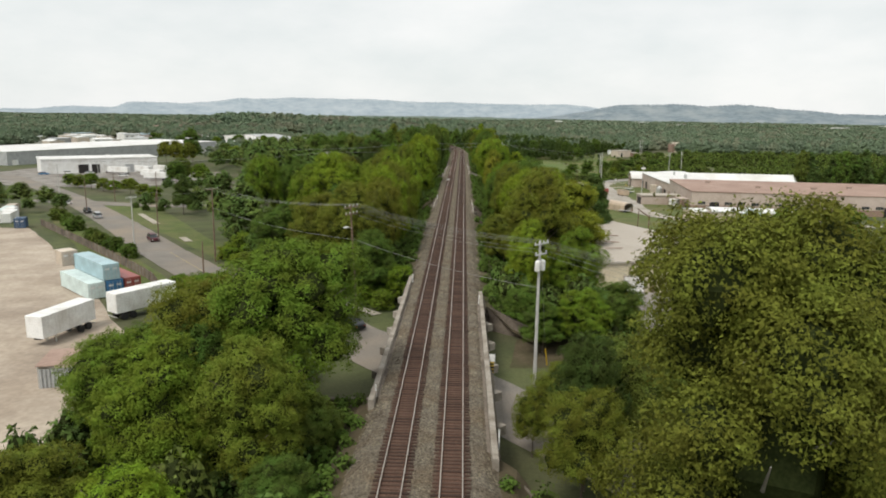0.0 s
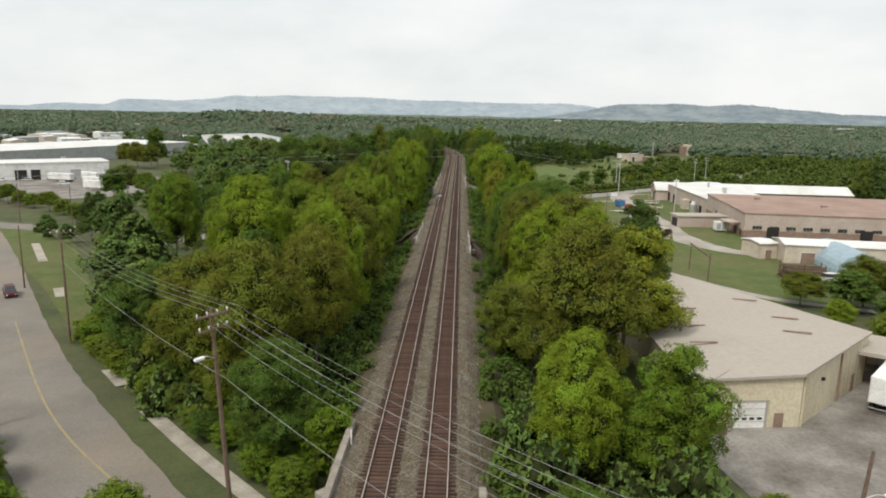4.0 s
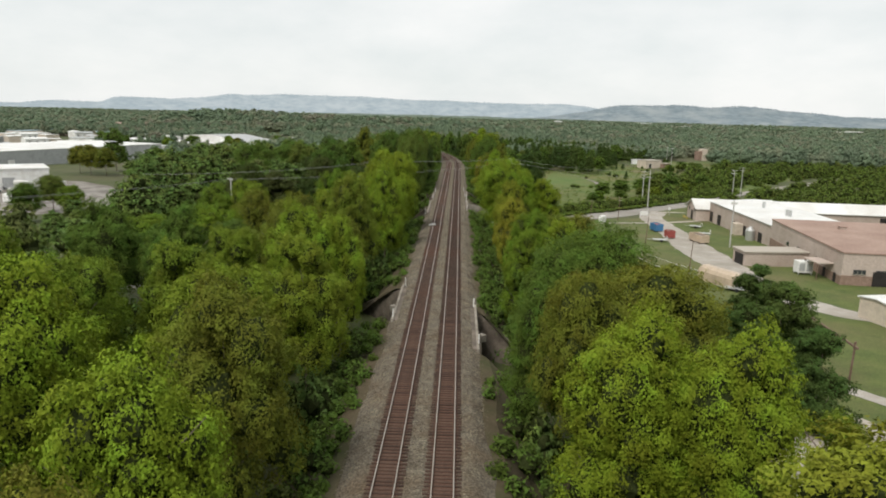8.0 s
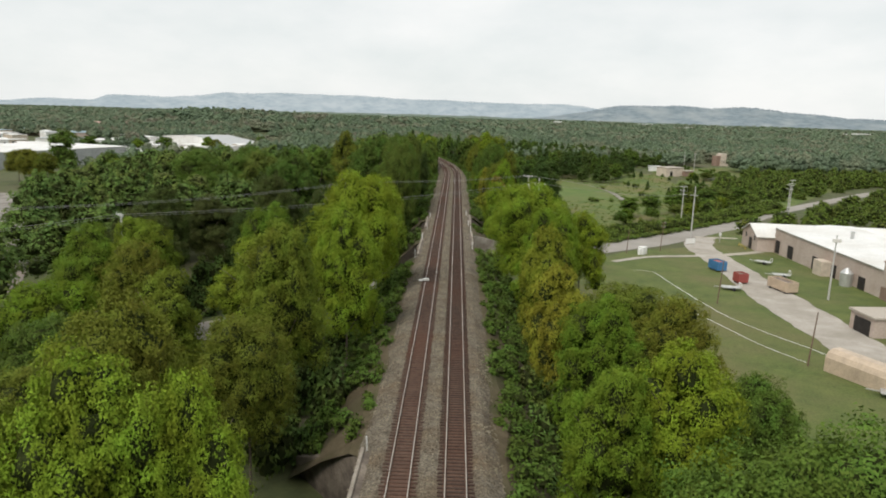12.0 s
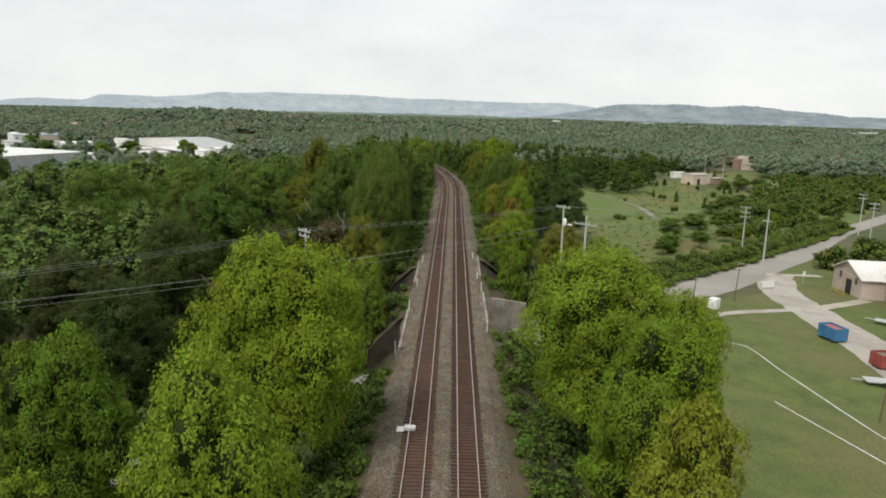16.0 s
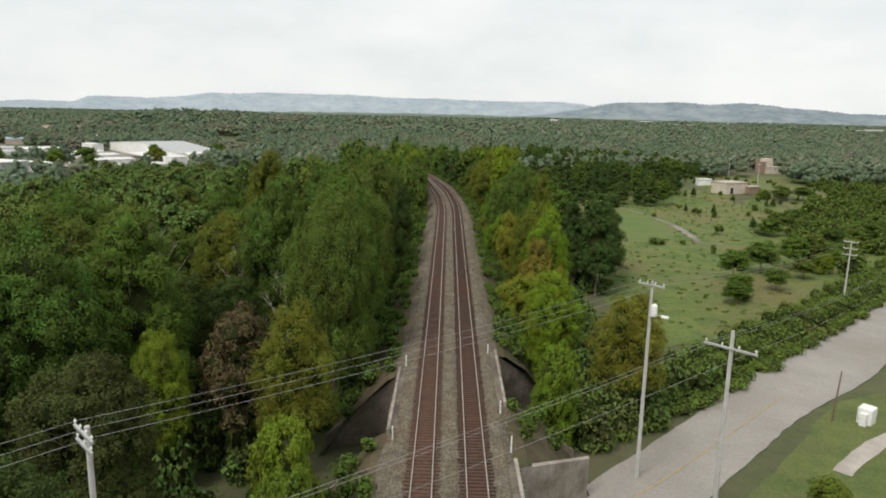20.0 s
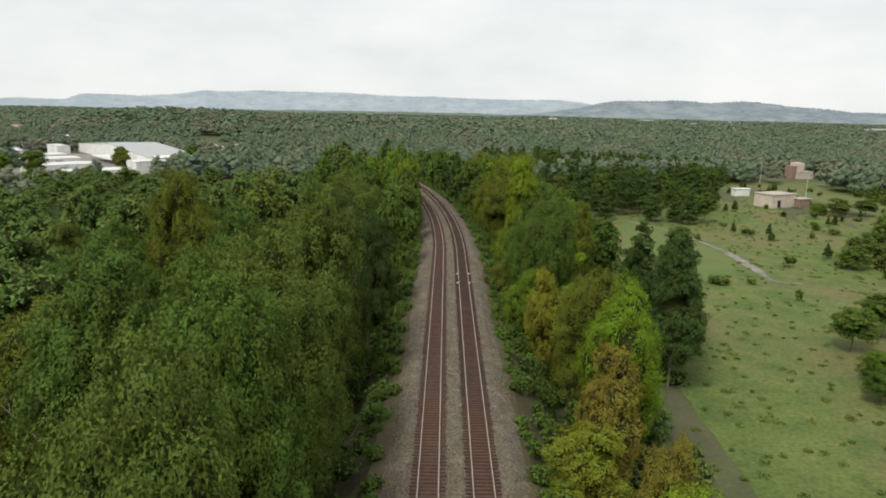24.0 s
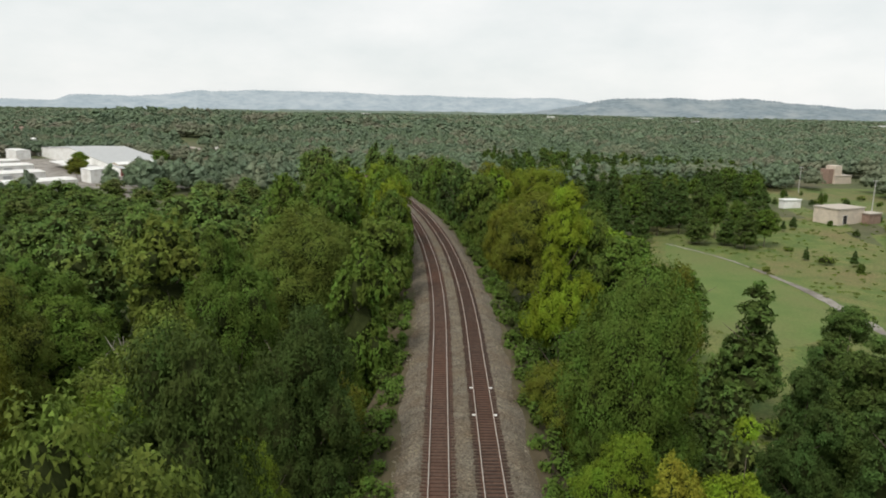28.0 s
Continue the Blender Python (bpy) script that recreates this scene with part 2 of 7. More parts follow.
M["yellow_line"] = mat("faded_yellow_paint", (0.33, 0.26, 0.13), (0.36, 0.28, 0.14), 0.8, 4.0, 0.8, c=(0.25, 0.22, 0.17), cscale=0.6)
M["yellow_guard"] = mat("yellow_plastic", (0.62, 0.40, 0.02), (0.70, 0.47, 0.03), 1.0, 6.0, 0.5)
GREENS = [(0.105, 0.165, 0.018), (0.140, 0.205, 0.018), (0.115, 0.172, 0.022), (0.165, 0.210, 0.020), (0.128, 0.158, 0.024)]
M["leaf"] = leaf_mat("broad_leaf", GREENS)
M["leaf_bright"] = leaf_mat("fresh_leaf", [(0.150, 0.228, 0.018), (0.185, 0.240, 0.020), (0.165, 0.235, 0.022)])
M["leaf_dark"] = leaf_mat("dark_leaf", [(0.072, 0.120, 0.022), (0.100, 0.156, 0.025), (0.084, 0.132, 0.024), (0.120, 0.148, 0.028)])
# Lightened so that haze over the deeper wood sits in the leaf colour.
M["leaf_deep"] = leaf_mat("deep_wood_leaf_hazed", [(0.090, 0.144, 0.040), (0.128, 0.192, 0.042), (0.098, 0.156, 0.043), (0.152, 0.200, 0.044), (0.126, 0.144, 0.048)], 0.14, field=0.09)
M["leaf_yellow"] = leaf_mat("yellow_leaf", [(0.215, 0.228, 0.024), (0.190, 0.215, 0.024), (0.235, 0.228, 0.028)])
M["leaf_olive"] = leaf_mat("olive_leaf", [(0.1465, 0.1580, 0.0212), (0.1283, 0.1489, 0.0212), (0.1660, 0.1660, 0.0230)])
M["leaf_gold"] = leaf_mat("gold_leaf", [(0.215, 0.160, 0.034), (0.200, 0.170, 0.030), (0.175, 0.172, 0.030)])
M["leaf_sycamore"] = leaf_mat("sycamore_leaf", [(0.122, 0.138, 0.020), (0.108, 0.128, 0.020), (0.138, 0.142, 0.022)], 0.3)
# Darker copy of dark_leaf: shade of the closed wood painted into the foliage.
M["leaf_shade"] = leaf_mat("shade_darkened_leaf", [(0.044, 0.068, 0.018), (0.060, 0.088, 0.020), (0.070, 0.080, 0.024), (0.052, 0.080, 0.020)])
M["leaf_red"] = leaf_mat("autumn_leaf", [(0.1100, 0.0836, 0.0427), (0.1144, 0.0950, 0.0380)])
M["pine"] = leaf_mat("pine_needle", [(0.0535, 0.0898, 0.0233), (0.0664, 0.1059, 0.0251), (0.0781, 0.1134, 0.0269)], 0.2, 0.1)
M["weed"] = leaf_mat("weeds", [(0.084, 0.128, 0.028), (0.132, 0.182, 0.030), (0.102, 0.146, 0.030), (0.158, 0.174, 0.038)], 0.18, field=0.12)
# Distant haze is mixed into this foliage: paler, greyer, bluer base colours.
M["haze_toned_leaf"] = leaf_mat("haze_toned_leaf", [(0.105, 0.152, 0.092), (0.140, 0.192, 0.104), (0.118, 0.165, 0.100), (0.176, 0.196, 0.118), (0.168, 0.164, 0.114)], 0.08, 0.1, 0.9, field=0.016)
# Foothills and ridges: blue-grey air haze painted straight into the surface colour.
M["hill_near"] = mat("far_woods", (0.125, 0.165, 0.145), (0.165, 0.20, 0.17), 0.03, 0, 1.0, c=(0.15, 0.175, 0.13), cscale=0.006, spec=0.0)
M["hill_far"] = mat("haze_painted_ridge", (0.145, 0.182, 0.202), (0.215, 0.255, 0.280), 0.035, 0, 1.0, c=(0.265, 0.295, 0.305), cscale=0.009, spec=0.0)
M["hill_pale"] = mat("haze_painted_far_ridge", (0.250, 0.300, 0.335), (0.320, 0.370, 0.405), 0.028, 0, 1.0, c=(0.36, 0.40, 0.43), cscale=0.008, spec=0.0)


# ---- mesh building ----
class Shape:
    """Collects faces of one mesh."""

    def __init__(self):
        self.v, self.f, self.mi, self.n = [], [], [], 0

    def add(self, verts, faces, k=0):
        self.v.append(np.asarray(verts, float).reshape(-1, 3))
        self.f += [tuple(i + self.n for i in q) for q in faces]
        self.mi += [k] * len(faces)
        self.n += len(self.v[-1])
        return self

    def box(self, x0, x1, y0, y1, z0, z1, m=None, k=0):
        p = [Vector((x, y, z)) for z in (z0, z1) for x, y in ((x0, y0), (x1, y0), (x1, y1), (x0, y1))]
        if m:
            p = [m @ q for q in p]
        return self.add(p, [(3, 2, 1, 0), (4, 5, 6, 7), (0, 1, 5, 4), (1, 2, 6, 5), (2, 3, 7, 6), (3, 0, 4, 7)], k)

    def slab(self, x0, x1, y0, y1, z0, z1, e=0.03, m=None, k=0):
        """A box with chamfered upright and top edges."""
        ring = [(x0 + e, y0), (x1 - e, y0), (x1, y0 + e), (x1, y1 - e), (x1 - e, y1), (x0 + e, y1), (x0, y1 - e), (x0, y0 + e)]
        top = [(x0 + 2 * e, y0 + e), (x1 - 2 * e, y0 + e), (x1 - e, y0 + 2 * e), (x1 - e, y1 - 2 * e), (x1 - 2 * e, y1 - e), (x0 + 2 * e, y1 - e), (x0 + e, y1 - 2 * e), (x0 + e, y0 + 2 * e)]
        p = [Vector((x, y, z0)) for x, y in ring] + [Vector((x, y, z1 - e)) for x, y in ring] + [Vector((x, y, z1)) for x, y in top]
        if m:
            p = [m @ q for q in p]
        f = [tuple(range(7, -1, -1)), tuple(range(16, 24))]
        for a in (0, 8):
            f += [(a + i, a + (i + 1) % 8, a + 8 + (i + 1) % 8, a + 8 + i) for i in range(8)]
        return self.add(p, f, k)

    def prism(self, poly, z0, z1, k=0):
        """An upright prism; z0 and z1 may be numbers or lists."""
        n = len(poly)
        a = z0 if hasattr(z0, "__len__") else [z0] * n
        b = z1 if hasattr(z1, "__len__") else [z1] * n
        p = [(x, y, z) for (x, y), z in zip(poly, a)] + [(x, y, z) for (x, y), z in zip(poly, b)]
        return self.add(p, [tuple(range(n - 1, -1, -1)), tuple(range(n, 2 * n))] + [(i, (i + 1) % n, n + (i + 1) % n, n + i) for i in range(n)], k)

    def tube(self, pts, radii, n=8, k=0, caps=True):
        """A round tube through points."""
        pts = [Vector(p) for p in pts]
        radii = radii if hasattr(radii, "__len__") else [radii] * len(pts)
        vs, fs = [], []
        for i, p in enumerate(pts):
            d = (pts[min(i + 1, len(pts) - 1)] - pts[max(i - 1, 0)]).normalized()
            u = d.orthogonal().normalized() if abs(d.z) > 0.9 else d.cross(Vector((0, 0, 1))).normalized()
            w = d.cross(u)
            vs += [p + radii[i] * (math.cos(2 * math.pi * j / n) * u + math.sin(2 * math.pi * j / n) * w) for j in range(n)]
        for i in range(len(pts) - 1):
            fs += [(i * n + j, i * n + (j + 1) % n, (i + 1) * n + (j + 1) % n, (i + 1) * n + j) for j in range(n)]
        if caps:
            fs += [tuple(range(n - 1, -1, -1)), tuple(range((len(pts) - 1) * n, len(pts) * n))]
        return self.add([tuple(v) for v in vs], fs, k)

    def mesh(self, name, mats, smooth=False):
        me = bpy.data.meshes.new(name)
        me.from_pydata(np.vstack(self.v).tolist(), [], self.f)
        for m in mats if isinstance(mats, (list, tuple)) else [mats]:
            me.materials.append(m)
        if any(self.mi):
            me.polygons.foreach_set("material_index", self.mi)
        if smooth:
            me.polygons.foreach_set("use_smooth", [True] * len(me.polygons))
        me.update()
        return me


def part(name, shape, material, parent=None, label="", smooth=False):
    """One mesh object under a thing or a part."""
    me = shape if isinstance(shape, bpy.types.Mesh) else shape.mesh(name, material, smooth)
    ob = new(name, me)
    if parent:
        ob.parent = parent
    return tagged(ob, label)


def thing(name, label, category, m=None, group="", kind=""):
    ob = new(name)
    ob.empty_display_size = 0.3
    if m:
        ob.matrix_basis = m
    return tagged(ob, label, category, group, kind)


def structure(name, shape, material, label="", smooth=False):
    return tagged(part(name, shape, material, None, label, smooth), label, kind="structure")


# ---- terrain ----
def gz(x, y):
    g = np.interp(y, [-300, 110, 290, 380, 600, 900, 1500, 5000], [-5.5, -5.7, -9.6, -11.3, -13.0, -16.0, -18.0, -18.0])
    g = g + 1.3 * np.exp(-((y - 90) / 50) ** 2) / (1 + (x / 40) ** 2)
    g = g + 23.0 * np.exp(-((y - 1270) / 170) ** 2) * np.interp(x, [-560, -430, -200, 60, 260], [0, 1, 0.85, 0.6, 0])
    g = g + 3.6 * np.exp(-((x - 140) / 55) ** 2 - ((y - 600) / 70) ** 2)
    return g + 2.6 * np.exp(-((y - 292) / 60) ** 2) / (1 + (x / 32) ** 2)


def sheet(xs, ys, h=0.0):
    s = Shape()
    X, Y = np.meshgrid(xs, ys)
    nx, ny = len(xs), len(ys)
    i = np.arange(nx * ny).reshape(ny, nx)
    q = np.stack([i[:-1, :-1], i[:-1, 1:], i[1:, 1:], i[1:, :-1]], -1).reshape(-1, 4)
    s.add(np.stack([X.ravel(), Y.ravel(), (gz(X, Y) + h).ravel()], 1), q.tolist())
    return s


def smooth_line(pts, step=2.0):
    """Points along a Catmull-Rom curve."""
    p = [Vector((*q, 0)) for q in pts]
    p = [2 * p[0] - p[1]] + p + [2 * p[-1] - p[-2]]
    out = []
    for a, b, c, d in zip(p, p[1:], p[2:], p[3:]):
        n = max(2, int((c - b).length / step))
        for j in range(n):
            t = j / n
            out.append(0.5 * (2 * b + (c - a) * t + (2 * a - 5 * b + 4 * c - d) * t * t + (3 * b - a - 3 * c + d) * t ** 3))
    return out + [p[-2]]


def ribbon(pts, width, h, shape=None, off=0.0, across=4, step=2.0, wobble=0.0):
    """A strip on the ground along a smooth line."""
    s = shape or Shape()
    line = smooth_line(pts, step)
    ws = width if hasattr(width, "__len__") else [width, width]
    vs = []
    for i, p in enumerate(line):
        d = (line[min(i + 1, len(line) - 1)] - line[max(i - 1, 0)]).normalized()
        nrm = Vector((d.y, -d.x, 0))
        w = np.interp(i / (len(line) - 1), np.linspace(0, 1, len(ws)), ws)
        for j in range(across + 1):
            e = wobble * noise.noise((p.x * 0.3, p.y * 0.3, j * 7.0)) if j in (0, across) else 0
            q = p + nrm * (off + (j / across - 0.5) * w + e)
            vs.append((q.x, q.y, float(gz(q.x, q.y)) + h))
    n = across + 1
    s.add(vs, [(i * n + j, i * n + j + 1, (i + 1) * n + j + 1, (i + 1) * n + j) for i in range(len(line) - 1) for j in range(across)])
    return s


def patch(poly, h, step=2.0, shape=None, wobble=0.6):
    """A flat area on the ground; every level cuts the outline twice."""
    s = shape or Shape()
    ys = np.arange(min(p[1] for p in poly) + 0.01, max(p[1] for p in poly) - 0.01, step)
    vs, n = [], 9
    for y in ys:
        xs = []
        for (ax, ay), (bx, by) in zip(poly, poly[1:] + poly[:1]):
            if (ay - y) * (by - y) < 0:
                xs.append(ax + (bx - ax) * (y - ay) / (by - ay))
        a, b = min(xs), max(xs)
        a += wobble * noise.noise((a * 0.1, y * 0.2, 1.0))
        b += wobble * noise.noise((b * 0.1, y * 0.2, 5.0))
        for j in range(n):
            x = a + (b - a) * j / (n - 1)
            vs.append((x, y, float(gz(x, y)) + h))
    s.add(vs, [(i * n + j, i * n + j + 1, (i + 1) * n + j + 1, (i + 1) * n + j) for i in range(len(ys) - 1) for j in range(n - 1)])
    return s


xs = np.unique(np.concatenate([np.linspace(-4900, -700, 15), np.linspace(-700, -110, 40), np.arange(-110, 111, 2.5), np.linspace(110, 700, 40), np.linspace(700, 4900, 15)]))
ys = np.unique(np.concatenate([np.linspace(-4900, -60, 15), np.arange(-60, 480, 2.5), np.arange(480, 900, 6), np.linspace(900, 1700, 30), np.linspace(1700, 4900, 30)]))
structure("ground", sheet(xs, ys), M["ground"], "leaf-littered weedy ground under the trees")

# ---- railway line: straight, then a bend to the left ----
BEND, RADIUS, LAST = 421.0, 545.0, 640.0


def centre(s):
    """Place and heading (unit vector ahead, unit vector to the right) of the line at length s."""
    if s <= BEND:
        return Vector((0, s, 0)), Vector((0, 1, 0)), Vector((1, 0, 0))
    a = (s - BEND) / RADIUS
    return Vector((-RADIUS * (1 - math.cos(a)), BEND + RADIUS * math.sin(a), 0)), Vector((-math.sin(a), math.cos(a), 0)), Vector((math.cos(a), math.sin(a), 0))


def sweep(profile, s0, s1, shape=None, skew=(0, 0), step=4.0, k=0, closed=True, jitter=0.0, edge=()):
    """A cross-section (offset, height) drawn along the line from s0 to s1; the ends follow the skew."""
    s = shape or Shape()
    n = max(1, int((s1 - s0) / step))
    vs, m = [], len(profile)
    for i in range(n + 1):
        for j, (o, z) in enumerate(profile):
            a = s0 + skew[0] * o
            b = s1 + skew[1] * o
            q, d, r = centre(a + (b - a) * i / n)
            w = jitter * noise.noise((o, i * 0.35, j * 3.0)) if j in edge else 0
            p = q + r * (o + w * (1 if o > 0 else -1))
            if z is None:
                z = float(gz(p.x, p.y)) - 0.05
            vs.append((p.x, p.y, z))
    fs = []
    for i in range(n):
        for j in range(m if closed else m - 1):
            fs.append((i * m + j, i * m + (j + 1) % m, (i + 1) * m + (j + 1) % m, (i + 1) * m + j))
    if closed:
        fs += [tuple(range(m)), tuple(range(n * m + m - 1, n * m - 1, -1))]
    s.add(vs, fs, k)
    return s

BRIDGES = [(52.5, 94.5, -1.0), (177.5, 193.5, -1.0), (279.0, 292.5, 1.0), (306.7, 319.5, 0.6)]
ends = [-80.0] + [v for b in BRIDGES for v in b[:2]] + [LAST]
skews = [0.0] + [v for b in BRIDGES for v in (b[2], b[2])] + [0.0]
bank, ballast, stain = Shape(), Shape(), Shape()
for i in range(0, len(ends), 2):
    a, b, sk = ends[i], ends[i + 1], (skews[i], skews[i + 1])
    for sg in (-1, 1):
        sweep([(sg * 4.9, -0.85), (sg * 6.4, -1.25), (sg * 9, -3.4), (sg * 13, None)], a, b, bank, sk, 3.0, closed=False, jitter=0.8, edge=(1, 2))
sweep([(-5.5, -1.05), (-4.3, -0.36), (-3.5, -0.21), (-3.34, -0.27), (-0.66, -0.27), (-0.5, -0.20), (0, -0.24), (0.5, -0.20), (0.66, -0.27), (3.34, -0.27), (3.5, -0.21), (4.3, -0.36), (5.5, -1.05)], -80, LAST, ballast, (0, 0), 2.0, closed=False, jitter=0.5, edge=(0, 12))
for o in (-2, 2):
    sweep([(o - 1.02, -0.263), (o - 0.6, -0.240), (o + 0.6, -0.240), (o + 1.02, -0.263)], -80, LAST, stain, (0, 0), 2.0, closed=False, jitter=0.12, edge=(0, 3))
structure("embankment", bank, M["bank"], "weedy brown sides of the railway embankment")
structure("ballast_bed", ballast, M["ballast"], "grey crushed-stone ballast under both tracks")
structure("rusty_ballast_strip", stain, M["rust_ballast"], "rust-stained ballast between the rails")

RAIL = [(-0.07, -0.17), (0.07, -0.17), (0.07, -0.155), (0.012, -0.13), (0.012, -0.04), (0.036, -0.03), (0.036, -0.002), (-0.036, -0.002), (-0.036, -0.03), (-0.012, -0.04), (-0.012, -0.13), (-0.07, -0.155)]
tie_mesh = Shape().slab(-1.3, 1.3, -0.115, 0.115, -0.345, -0.165, 0.02).mesh("tie", M["tie"])
rng = random.Random(4)
for o, side in ((-2.0, "worn"), (2.0, "twin")):
    track = thing("railway_track", "steel rails on dark timber ties in rusty ballast", "railway track", group="railway tracks")
    for g in (-0.7525, 0.7525):
        r = sweep([(o + g + x, z) for x, z in RAIL], -80, LAST, None, (0, 0), 4.0)
        rail = part("rail", r, M["rail_side"], track, "rust-brown steel rail")
        part("rail_head", sweep([(o + g - 0.034, -0.001), (o + g - 0.026, 0.004), (o + g + 0.026, 0.004), (o + g + 0.034, -0.001)], -80, LAST, None, (0, 0), 4.0), M["rail_top"], rail, "polished bright running surface of the rail")
    rest = Shape()
    k = 0
    s = -40.0
    while s < LAST - 20:
        q, d, rr = centre(s)
        a = math.degrees(math.atan2(rr.y, rr.x)) + rng.uniform(-0.8, 0.8)
        c = q + rr * (o + rng.uniform(-0.07, 0.07))
        m = pose(c.x, c.y, rng.uniform(-0.012, 0.008), 0, 0, a)
        if 30 < s < 182 and k < 300:
            t = part("tie", tie_mesh, None, track)
            t.matrix_basis = m
            k += 1
        else:
            rest.slab(-1.3, 1.3, -0.115, 0.115, -0.345, -0.165, 0.02, m)
        s += 0.508 + rng.uniform(-0.03, 0.03)
    tagged(part("distant_timber", rest, M["tie"], track, "row of dark brown timber ties"), kind="stuff")


# ---- bridges ----
def place(s, o):
    """The point at offset o to the right of the line at length s."""
    q, d, r = centre(s)
    return q + r * o


def bridge(a, b, sk, bents=0, right_top=None):
    root = thing("railway_bridge", "weathered concrete railway bridge with low parapets over an underpass", "bridge", group="railway bridges")
    part("deck", sweep([(-5.15, -0.5), (-5.15, -1.25), (-4.9, -1.35), (4.9, -1.35), (5.15, -1.25), (5.15, -0.5)], a - 0.6, b + 0.6, None, (sk, sk)), M["old_concrete"], root)
    for sg in (-1, 1):
        ext, hi, wide = (2.5, 0.02, 0.5) if bents > 2 else (0.8, -0.36, 0.3)
        n = max(1, round((b - a + 2 * ext) / 7))
        for i in range(n):
            s0 = a - ext + (b - a + 2 * ext) * i / n
            s1 = a - ext + (b - a + 2 * ext) * (i + 1) / n - 0.06
            o0, o1 = sg * (5.35 - wide), sg * 5.35
            part("parapet", sweep([(o0, -1.0), (o0, hi), (o0 + sg * 0.04, hi + 0.04), (o1 - sg * 0.04, hi + 0.04), (o1, hi), (o1, -1.0)], s0 + sk * o0, s1 + sk * o0), M["concrete"], root, "pale stained concrete parapet")
    for s, out in ((a, -1), (b, 1)):
        w = Shape()
        pts = [place(s + sk * o, o) for o in (-5.4, 5.4)]
        z = float(gz(pts[0].x, pts[0].y)) - 0.6
        dd = Vector((0, out * 1.2, 0))
        w.prism([(p.x, p.y) for p in (pts[0], pts[1], pts[1] + dd, pts[0] + dd)], z, -1.36)
        part("abutment", w, M["old_concrete"], root, "stained concrete abutment wall")
        for sg in (-1, 1):
            p0 = place(s + sk * sg * 5.4, sg * 5.4)
            p1 = place(s + sk * sg * 12.5, sg * 12.5) + Vector((0, out * 2.0, 0))
            zz = float(gz(p1.x, p1.y)) - 0.5
            up = zz + 1.9
            if right_top and sg > 0 and out > 0:
                p1, up = p1 - Vector((0, 2, 0)), right_top
            ww = Shape().prism([(p0.x, p0.y), (p1.x, p1.y), (p1.x, p1.y + out * 0.5), (p0.x, p0.y + out * 0.5)], [zz] * 4, [-1.0, up, up, -1.0])
            part("wing_wall", ww, M["concrete" if up == right_top else "old_concrete"], root, "concrete wing wall sloping down the bank")
    for i in range(bents):
        s = a + (b - a) * (i + 1) / (bents + 1)
        cap = Shape()
        p0, p1 = place(s + sk * -6.1, -6.1), place(s + sk * 6.1, 6.1)
        d = (p1 - p0).normalized() * 0.01
        side = Vector((-d.y, d.x, 0)).normalized() * 0.45
        cap.prism([(q.x, q.y) for q in (p0 - side, p1 - side, p1 + side, p0 + side)], [-2.2] * 4, -1.37)
        part("pier_cap", cap, M["concrete"], root)
        for o in (-4.5, -1.5, 1.5, 4.5):
            q = place(s + sk * o, o)
            part("pier_column", Shape().tube([(q.x, q.y, float(gz(q.x, q.y)) - 0.5), (q.x, q.y, -2.2)], 0.4, 10), M["old_concrete"], root)
    return root


bridge(*BRIDGES[0], bents=5)
bridge(*BRIDGES[1], bents=1)
bridge(*BRIDGES[2], right_top=-3.8)
bridge(*BRIDGES[3])

# ---- roads and open ground ----
LEFT_ROAD = [(70, -3), (16, 55), (-13, 86), (-35.5, 110.5), (-57.5, 138), (-102.5, 198.5), (-157, 266), (-235, 350)]
RIGHT_ROAD = [(-70, 211), (0, 286), (19.9, 308.5), (42, 333), (57, 347.5), (70, 363), (84, 378), (98, 390), (108, 402), (125, 423), (141, 441), (240, 540)]
LOOP_ROAD = [(-140, 392), (-125, 357), (-110, 324), (-92, 290), (-82, 270), (-76, 240)]
CROSS = [(-150, 238), (-132, 234), (-105, 229), (-72, 228)]
structure("road_left", ribbon(LEFT_ROAD, 9.4, 0.10, wobble=0.3), M["road"], "worn grey two-lane asphalt road")
structure("road_right", ribbon(RIGHT_ROAD, [8.5] * 6 + [8.8, 9.2, 12, 14, 13, 9] + [7] * 9, 0.10, wobble=0.4), M["road_right"], "pale grey asphalt road past the factory")
structure("loop_road", ribbon(LOOP_ROAD, 6.5, 0.10, wobble=0.3), M["road"], "worn grey lane curving through the wood")
structure("side_street", ribbon(CROSS, 9, 0.12, wobble=0.3), M["road"], "worn asphalt side street")
structure("yard_ground", patch([(-31, 30), (-32, 66), (-40, 84), (-47, 92), (-60, 112), (-92, 152), (-112, 176), (-190, 176), (-190, 30)], 0.06), M["dirt"], "bare tan dirt of the storage yard")
structure("parking_lot", patch([(40, 48), (31.5, 80), (27, 96), (25, 113), (40, 117), (52, 130), (86, 118), (96, 48)], 0.06), M["lot"], "cracked grey concrete loading yard")
structure("lawn", patch([(50, 165), (34, 180), (24, 222), (20, 255), (13, 280), (17, 298), (26, 305), (38.5, 319), (50, 332.5), (66, 340.5), (73.5, 353), (84, 371), (98, 383), (92, 350), (104, 215), (84, 165)], 0.04), M["grass"], "mown green lawn beside the factory")
structure("verge", ribbon([(-10, 96.5), (-32, 118), (-52, 142), (-97, 202), (-125, 230)], [4, 6, 7, 14, 18], 0.05, off=3.5), M["grass"], "mown grass verge along the road")
structure("verge_left", ribbon([(-24, 84), (-46, 112), (-75, 150), (-112, 198)], [5, 9, 7, 5], 0.05, off=-4), M["grass"], "grass verge between road and yard fence")
